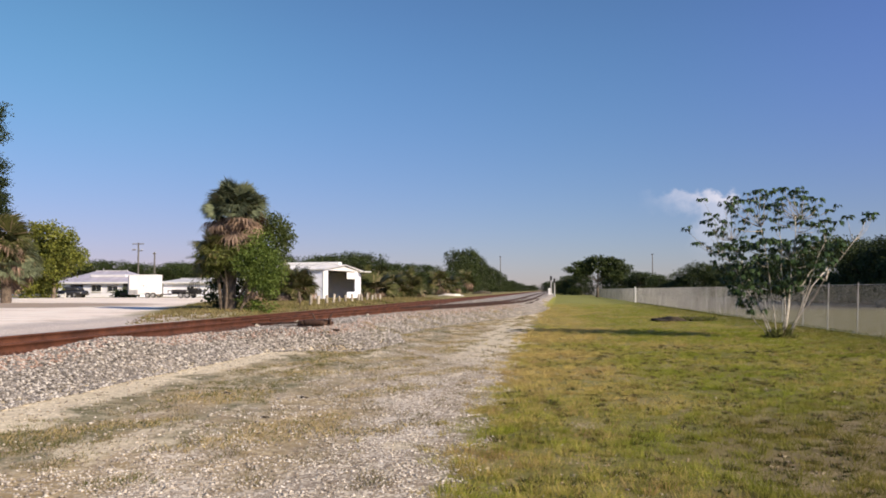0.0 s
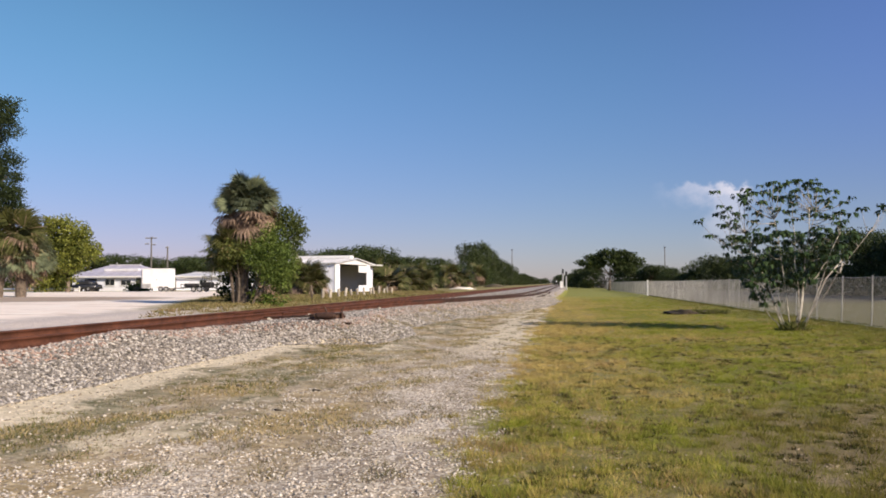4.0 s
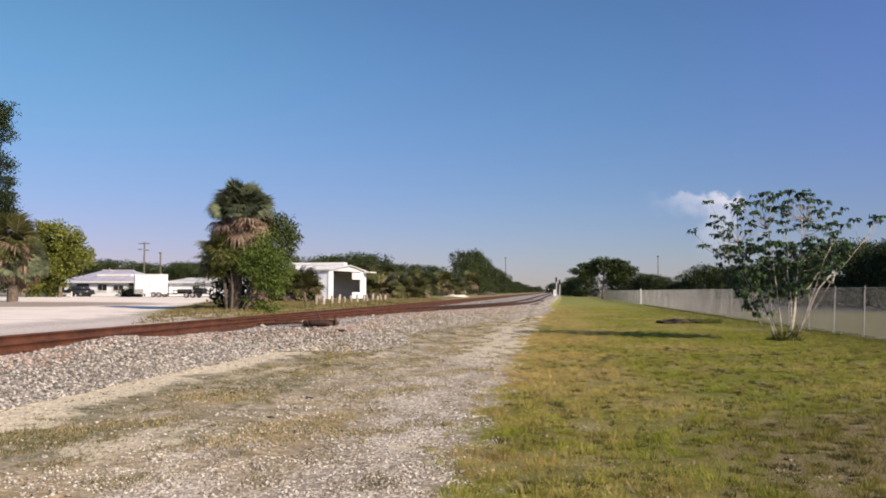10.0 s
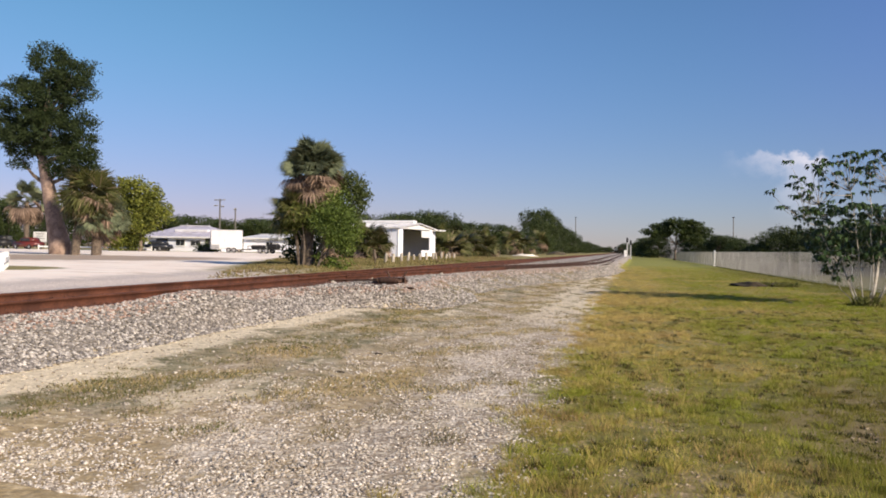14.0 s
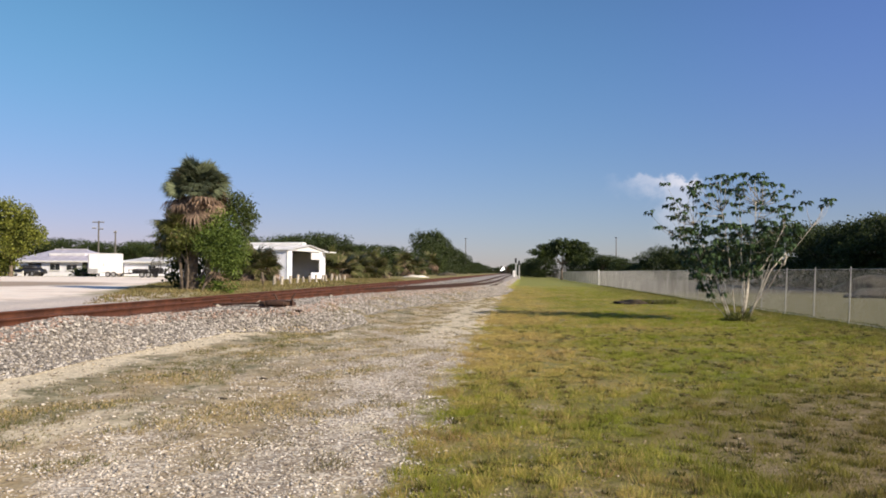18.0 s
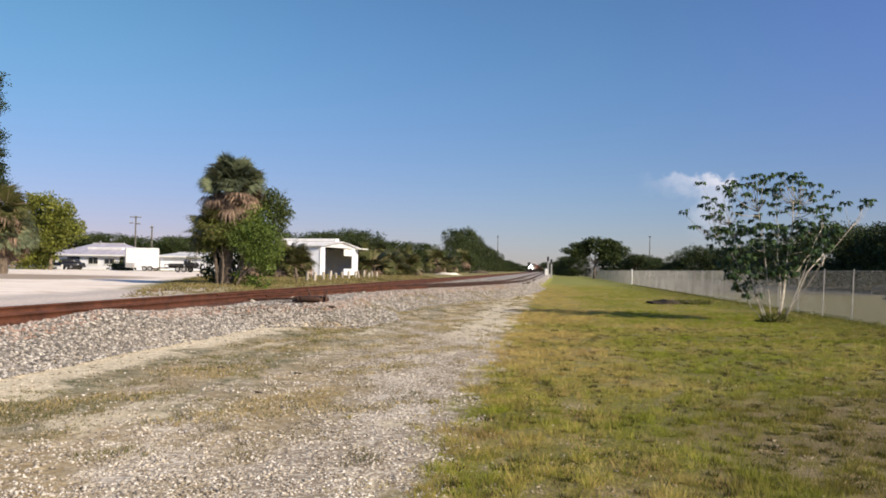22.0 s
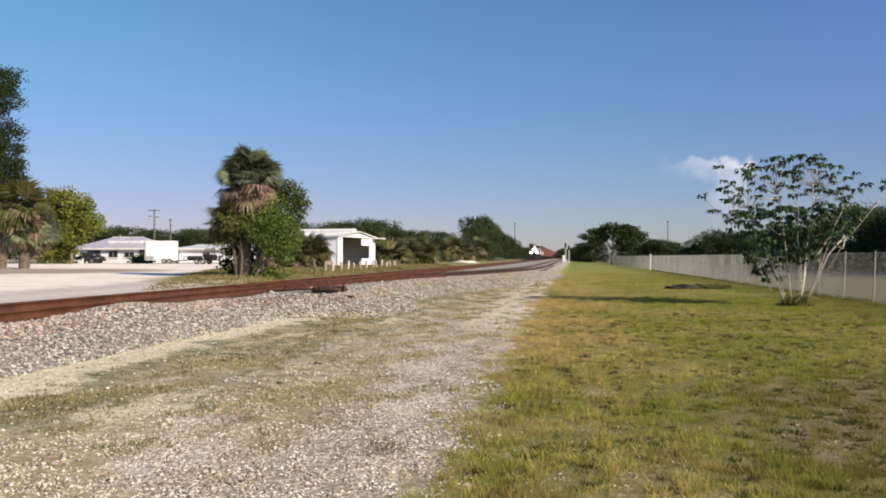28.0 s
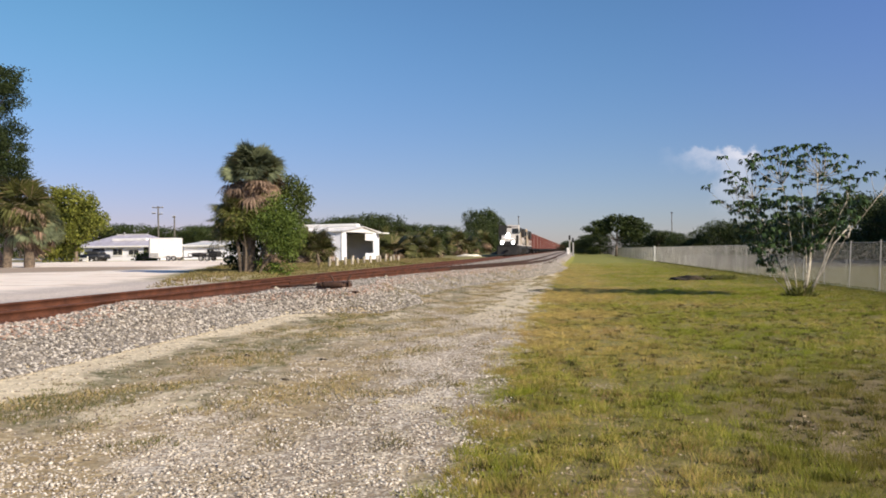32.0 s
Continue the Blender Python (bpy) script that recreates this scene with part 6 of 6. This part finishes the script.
part("stone_guard", block(-1.72, -0.6, -1.075, -1.05, 0.45, 1.0, 0.005), m_zinc, t)
part("roof_cap", block(-1.75, 1.75, -1.08, 1.08, 2.85, 2.91, 0.02), m_white_trim, t)
part("fender", block(0.3, 1.7, -1.22, -1.05, 0.62, 0.80, 0.03), m_white_trim, t)
for x in (0.65, 1.35):
    wheel(t, x, -1.0, 0.33, 90), wheel(t, x, 1.0, 0.33, 90)
part("tongue", rod(bmesh.new(), (-3.2, 0, 0.45), (-1.9, 0, 0.45), 0.06, None, 6), m_black, t)
part("jack", rod(bmesh.new(), (-2.8, 0, 0.0), (-2.8, 0, 0.8), 0.04, None, 8), m_black, t)
d = part("side_door", block(-0.5, 0.2, -1.075, -1.05, 0.55, 2.5, 0.008), m_white_trim, t)
part("handle", block(0.10, 0.15, -1.10, -1.075, 1.4, 1.55, 0.004), m_black, d)

t = thing("utility_trailer", (-42.5, 95.2, 0.8), 4, "black open utility trailer with a raised mesh ramp", "trailer")
part("deck", block(-2.3, 1.5, -0.9, 0.9, 0.45, 0.56, 0.01), m_black, t)
for y in (-0.92, 0.92):
    part("side_rail", block(-2.3, 1.5, y - 0.03, y + 0.03, 0.85, 0.92, 0.005), m_black, t)
    for x in (-2.25, -1.3, -0.35, 0.6, 1.45):
        part("rail_post", block(x - 0.03, x + 0.03, y - 0.03, y + 0.03, 0.5, 0.9, 0.004), m_black, t)
for x in (-0.65, 0.1):
    wheel(t, x, -1.05, 0.33, 90), wheel(t, x, 1.05, 0.33, 90)
for k, x in enumerate((0.35,)):
    g = part("ramp_gate", block(x - 0.04, x + 0.9 - 0.04 + 0.3, -0.95, -0.90, 1.78, 1.86, 0.005), m_black, t)
    for i in range(6):
        part("bar", block(x + i * 0.22 - 0.035, x + i * 0.22 + 0.035, -0.95, -0.90, 0.5, 1.8, 0.003), m_black, g)
part("tongue", rod(bmesh.new(), (-3.4, 0, 0.45), (-2.2, 0, 0.45), 0.06, None, 6), m_black, t)
part("spare_load", block(-2.0, -0.5, -0.7, 0.5, 0.56, 1.0, 0.12), m_gloom, t)
part("mower_body", block(0.0, 1.3, -0.7, 0.6, 0.5, 1.15, 0.15), m_black, t)
part("fender", block(-1.0, 0.5, -1.2, -0.93, 0.68, 0.74, 0.02), m_black, t)


def parked_car(x, y, turn, paint, label, tall=1.45):
    t = thing("car", (x, y, 0.8), turn, label, "car", "parked cars")
    bm = bmesh.new()
    k = tall / 1.45
    prism(bm, [(a, b * k) for a, b in ((-2.2, 0.30), (2.2, 0.30), (2.25, 0.62), (2.1, 0.82), (1.1, 0.92), (-1.9, 0.95), (-2.2, 0.85))], -0.86, 0.86)
    bmesh.ops.bevel(bm, geom=list(bm.edges), offset=0.06, segments=2, affect="EDGES")
    body = part("body", bm, paint, t, smooth=True)
    bm = bmesh.new()
    prism(bm, [(a, b * k) for a, b in ((-1.75, 0.93), (1.15, 0.91), (0.45, 1.42), (-1.2, 1.45))], -0.74, 0.74)
    bmesh.ops.bevel(bm, geom=list(bm.edges), offset=0.08, segments=2, affect="EDGES")
    part("cabin", bm, paint, t, smooth=True)
    for sx_ in (-1, 1):
        part("side_window", block(sx_ * 0.745 - 0.006, sx_ * 0.745 + 0.006, -1.3, 0.55, 1.0 * k, 1.34 * k, 0.003), m_glass, t)
    part("windscreen", rod(bmesh.new(), (-0.6, 0.86, 1.12 * k), (0.6, 0.86, 1.12 * k), 0.05, None, 6), m_glass, t)
    part("bumper", block(-0.85, 0.85, 2.18, 2.30, 0.35, 0.55, 0.03), m_black, t)
    part("bumper", block(-0.85, 0.85, -2.30, -2.16, 0.35, 0.55, 0.03), m_black, t)
    for a in (-0.8, 0.8):
        for b in (-1.35, 1.4):
            wheel(t, a, b, 0.33)
    for a in (-0.6, 0.6):
        part("headlight", block(a - 0.15, a + 0.15, 2.2, 2.27, 0.62 * k, 0.74 * k, 0.02), m_zinc, t)
    return t


parked_car(-64.7, 107.2, 80, m_dark_paint, "dark sedan parked before the bungalow")
parked_car(-89.8, 108.0, 20, m_black, "dark pickup standing at the back of the yard", 1.9)
parked_car(-80.0, 100.5, 75, m_red_paint, "dark red car half hidden by the trees", 1.6)
t = thing("yard_sign", (-89.3, 114.8, 0.8), 0, "white board sign on two posts in the yard", "sign")
part("board", block(-1.15, 1.15, -0.05, 0.05, 1.0, 2.6, 0.02), m_white_trim, t)
for x in (-0.95, 0.95):
    part("post", block(x - 0.06, x + 0.06, 0.05, 0.17, -0.2, 2.5, 0.01), m_grey_wood, t)
for z, w in ((2.2, 1.5), (1.85, 1.2), (1.5, 1.6)):
    part("writing_bar", block(-w / 2, w / 2, -0.06, -0.05, z, z + 0.14, 0.002), m_zinc, t)
# low white rail at the yard's near corner and a longer one at its back
for name, x, y, turn, n, gap, tall in (("white_rail_fence", -18.75, 22.35, 128, 4, 1.6, 0.56), ("white_rail_fence", -62, 101.5, 188, 7, 2.6, 0.7)):
    t = thing(name, (x, y, 0.79), turn, "low white-painted post-and-rail barrier at the yard's edge", "fence", "white barriers")
    for i in range(n):
        part("post", block(i * gap - 0.07, i * gap + 0.07, -0.07, 0.07, -0.2, tall, 0.012), m_white_post, t)
    part("rail", block(0, (n - 1) * gap, -0.11, -0.07, tall * 0.45, tall * 0.72, 0.01), m_white_post, t)

# ---------------------------------------------------------------- the train
m_loco_white = surface("white_engine_paint", (0.52, 0.49, 0.47), (0.68, 0.64, 0.61), 1.0, 12.0, 0.4, bump=0.05)
m_loco_tan = surface("tan_engine_paint", (0.34, 0.27, 0.19), (0.48, 0.39, 0.29), 1.0, 12.0, 0.5, bump=0.05)
m_loco_dark = surface("dark_engine_paint", (0.008, 0.008, 0.008), (0.026, 0.023, 0.021), 1.4, 14.0, 0.6, bump=0.1)
m_car_red = surface("oxide_red_paint", (0.100, 0.028, 0.021), (0.185, 0.056, 0.042), 0.5, 6.0, 0.7, bump=0.1, per_object=0.35)
m_car_roof = surface("sheet_roof", (0.42, 0.36, 0.33), (0.62, 0.56, 0.53), 0.7, 8.0, 0.6, 0.2, bump=0.1)
m_lamp = glowing("engine_headlamp", (1.0, 0.96, 0.88), 60.0)

axle_me = bpy.data.meshes.new("wheelset")
bm = bmesh.new()
for x in (-0.75, 0.75):
    rod(bm, (x - 0.07, 0, 0.5), (x + 0.07, 0, 0.5), 0.5, None, 16)
rod(bm, (-0.8, 0, 0.5), (0.8, 0, 0.5), 0.08, None, 8)
bm.to_mesh(axle_me), bm.free()
frame_me = bpy.data.meshes.new("truck_frame")
bm = bmesh.new()
for x in (-1.0, 1.0):
    box(bm, x - 0.09, x + 0.09, -1.5, 1.5, 0.42, 0.78, 0.05)
box(bm, -1.0, 1.0, -0.2, 0.2, 0.5, 0.8, 0.03)
bm.to_mesh(frame_me), bm.free()


def truck(parent, y, axles):
    o = hang("truck", frame_me, m_loco_dark, parent)
    o.location = (0, y, 0)
    for a in axles:
        w = hang("wheelset", axle_me, m_black, o)
        w.location = (0, a, 0)


def engine(lit):
    """A six-axle freight engine, nose towards -y, wheels on z = 0."""
    t = thing("locomotive", (MAIN, 0, RAIL), 0, "white and tan freight locomotive with glowing headlamps" if lit else "white and tan trailing freight locomotive", "locomotive", "locomotives")
    part("underframe", block(-1.5, 1.5, 0.7, 22.0, 1.05, 1.55, 0.04), m_loco_dark, t)
    part("pilot", prism(bmesh.new(), ((0.25, 0.15), (0.75, 0.15), (0.75, 1.5), (0.45, 1.5)), -1.5, 1.5), m_loco_dark, t, "black pilot plate")
    part("front_hood_band", block(-1.35, 1.35, 0.72, 1.12, 1.5, 2.15, 0.04), m_loco_dark, t)
    part("anticlimber", block(-1.35, 1.35, 0.3, 0.75, 1.5, 1.75, 0.03), m_loco_dark, t)
    part("coupler", block(-0.16, 0.16, -0.25, 0.5, 0.75, 1.0, 0.03), m_loco_dark, t)
    part("fuel_tank", block(-1.3, 1.3, 7.8, 14.2, 0.35, 1.1, 0.15), m_loco_dark, t)
    bm = prism(bmesh.new(), ((1.1, 1.55), (3.3, 1.55), (3.3, 3.15), (1.55, 3.05), (1.1, 2.6)), -1.0, 1.0)
    bmesh.ops.bevel(bm, geom=list(bm.edges), offset=0.10, segments=2, affect="EDGES")
    part("nose", bm, m_loco_white, t, "short white nose")
    bm = prism(bmesh.new(), ((3.1, 1.55), (5.6, 1.55), (5.6, 4.35), (5.3, 4.62), (3.5, 4.62), (3.1, 4.3)), -1.52, 1.52)
    bmesh.ops.bevel(bm, geom=list(bm.edges), offset=0.08, segments=2, affect="EDGES")
    cab = part("cab", bm, m_loco_white if lit else m_loco_tan, t)
    for x in (-0.98, 0.98):
        part("windscreen", block(x - 0.5, x + 0.5, 3.06, 3.12, 3.3, 4.12, 0.02), m_glass, cab)
        part("front_door", block(x * 1.28 - 0.2, x * 1.28 + 0.2, 3.05, 3.12, 1.7, 3.1, 0.02), m_loco_dark, cab)
    # dark block added over the left half of the cab front, windscreen included
    part("cab_front_dark", block(-1.545, -0.32, 3.045, 3.14, 2.85, 4.64, 0.01), m_loco_dark, cab, "dark block over the left half of the cab front")
    part("visor", block(-0.30, 1.55, 2.92, 3.12, 4.50, 4.60, 0.02), m_loco_white, cab)
    part("number_board", block(-0.42, 0.42, 3.04, 3.12, 4.22, 4.46, 0.02), m_black, cab)
    for x in (-1.53, 1.53):
        part("side_window", block(x - 0.015, x + 0.015, 3.7, 5.1, 3.3, 4.0, 0.005), m_glass, cab)
    part("hood", block(-0.95, 0.95, 5.6, 19.2, 1.55, 4.25, 0.08), m_loco_tan, t, "long tan engine hood")
    part("radiator", block(-1.5, 1.5, 18.2, 21.4, 3.0, 4.45, 0.08), m_loco_dark, t)
    part("hood_roof", block(-0.98, 0.98, 5.62, 18.15, 4.25, 4.34, 0.02), m_loco_dark, t)
    part("rear_hood", block(-0.95, 0.95, 19.2, 21.6, 1.55, 3.0, 0.05), m_loco_tan, t)
    for y in (9.0, 10.6, 12.2):
        part("roof_fan", rod(bmesh.new(), (0, y, 4.22), (0, y, 4.42), 0.55, None, 14), m_loco_dark, t)
    part("exhaust_silencer", block(-0.6, 0.6, 6.6, 8.0, 4.2, 4.62, 0.05), m_loco_dark, t)
    part("dynamic_brake_housing", block(-1.2, 1.2, 13.5, 16.5, 3.8, 4.5, 0.06), m_loco_dark, t)
    for x in (-0.7, 0.7):
        part("horn", rod(bmesh.new(), (x * 0.3, 5.9, 4.66), (x * 0.3, 5.3, 4.72), 0.06, 0.12, 8), m_zinc, t)
    for x in (-1.47, 1.47):
        part("walkway", block(x - 0.03, x + 0.03, 5.6, 21.8, 1.5, 1.62, 0.005), m_loco_white, t)
        h = part("handrail", rod(bmesh.new(), (x, 5.7, 2.6), (x, 21.8, 2.6), 0.025, None, 6), m_loco_white, t)
        for i in range(10):
            part("stanchion", rod(bmesh.new(), (x, 5.9 + i * 1.7, 1.55), (x, 5.9 + i * 1.7, 2.6), 0.02, None, 5), m_loco_white, h)
        part("step_well", block(x * 0.98 - 0.2, x * 0.98 + 0.2, 0.8, 1.5, 0.3, 1.5, 0.03), m_loco_dark, t)
        part("front_rail", rod(bmesh.new(), (x * 0.75, 0.6, 1.6), (x * 0.75, 0.6, 2.55), 0.03, None, 6), m_loco_white, t)
    part("side_cab_stripe", block(-1.535, 1.535, 3.2, 5.5, 2.35, 2.6, 0.01), m_loco_tan, cab)
    truck(t, 4.6, (-2.0, 0.0, 2.0)), truck(t, 17.6, (-2.0, 0.0, 2.0))
    if lit:
        for x, z, y, r, n in ((-0.82, 1.98, 0.55, 0.20, "ditch_light"), (0.82, 1.98, 0.55, 0.20, "ditch_light"), (-0.14, 2.95, 1.2, 0.15, "headlight"), (0.14, 2.95, 1.2, 0.15, "headlight"), (0.0, 3.2, 1.3, 0.15, "headlight")):
            h = part(n, rod(bmesh.new(), (x, y - 0.02, z), (x, y + 0.35, z), r + 0.05, None, 14), m_zinc, t)
            part("lens", rod(bmesh.new(), (x, y - 0.06, z), (x, y - 0.02, z), r, None, 14), m_lamp, h, "glowing lens")
    return t


def boxcar():
    """A high boxcar, wheels on z = 0, from y = 0 to y = 18.2."""
    t = thing("boxcar", (MAIN, 0, RAIL), 0, "oxide-red freight car with a pale sheet roof", "freight car", "freight cars")
    part("body", block(-1.48, 1.48, 0.5, 17.7, 1.05, 4.15, 0.03), m_car_red, t)
    part("roof", prism(bmesh.new(), ((0.42, 4.15), (17.78, 4.15), (17.78, 4.24), (0.42, 4.24)), -1.54, 1.54), m_car_roof, t)
    part("roof_walk", block(-0.5, 0.5, 0.5, 17.7, 4.24, 4.38, 0.02), m_car_roof, t)
    for x in (-1.5, 1.5):
        for i in range(15):
            y = 0.7 + i * 1.2
            part("side_post", block(x - 0.035, x + 0.035, y - 0.05, y + 0.05, 1.05, 4.15, 0.006), m_car_red, t)
        d = part("door", block(x - 0.05, x + 0.05, 7.6, 10.6, 1.1, 4.0, 0.02), m_car_red, t)
        part("door_bar", block(x - 0.075, x + 0.075, 7.9, 7.98, 1.2, 3.9, 0.005), m_zinc, d)
        part("side_sill", block(x - 0.06, x + 0.06, 0.5, 17.7, 0.9, 1.1, 0.01), m_loco_dark, t)
    for y in (0.47, 17.73):
        for k in range(5):
            part("end_rib", block(-1.4, 1.4, y - 0.05, y + 0.05, 1.35 + k * 0.55, 1.5 + k * 0.55, 0.02), m_car_red, t)
        part("coupler", block(-0.14, 0.14, y - 0.45, y + 0.45, 0.78, 1.0, 0.02), m_loco_dark, t)
    part("ladder", block(-1.2, -0.8, 0.36, 0.42, 1.1, 4.1, 0.005), m_zinc, t)
    truck(t, 2.8, (-0.9, 0.9)), truck(t, 15.4, (-0.9, 0.9))
    return t


TRAIN = [(engine(True), 0.0)]
TRAIN.append((engine(False), 22.6))
car = boxcar()
TRAIN.append((car, 45.4))
for i in range(1, 46):
    TRAIN.append((copy_thing(car, pose(MAIN, 0, RAIL)), 45.4 + i * 18.5))


def motions():
    """The train comes on at a steady pace along the main line."""
    for ob, back_ in TRAIN:
        walk(ob, [(t, pose(MAIN, 125.7 + 28.75 * (32.0 - t) + back_, RAIL)) for t in (0.0, 16.0, 32.0)])



motions()
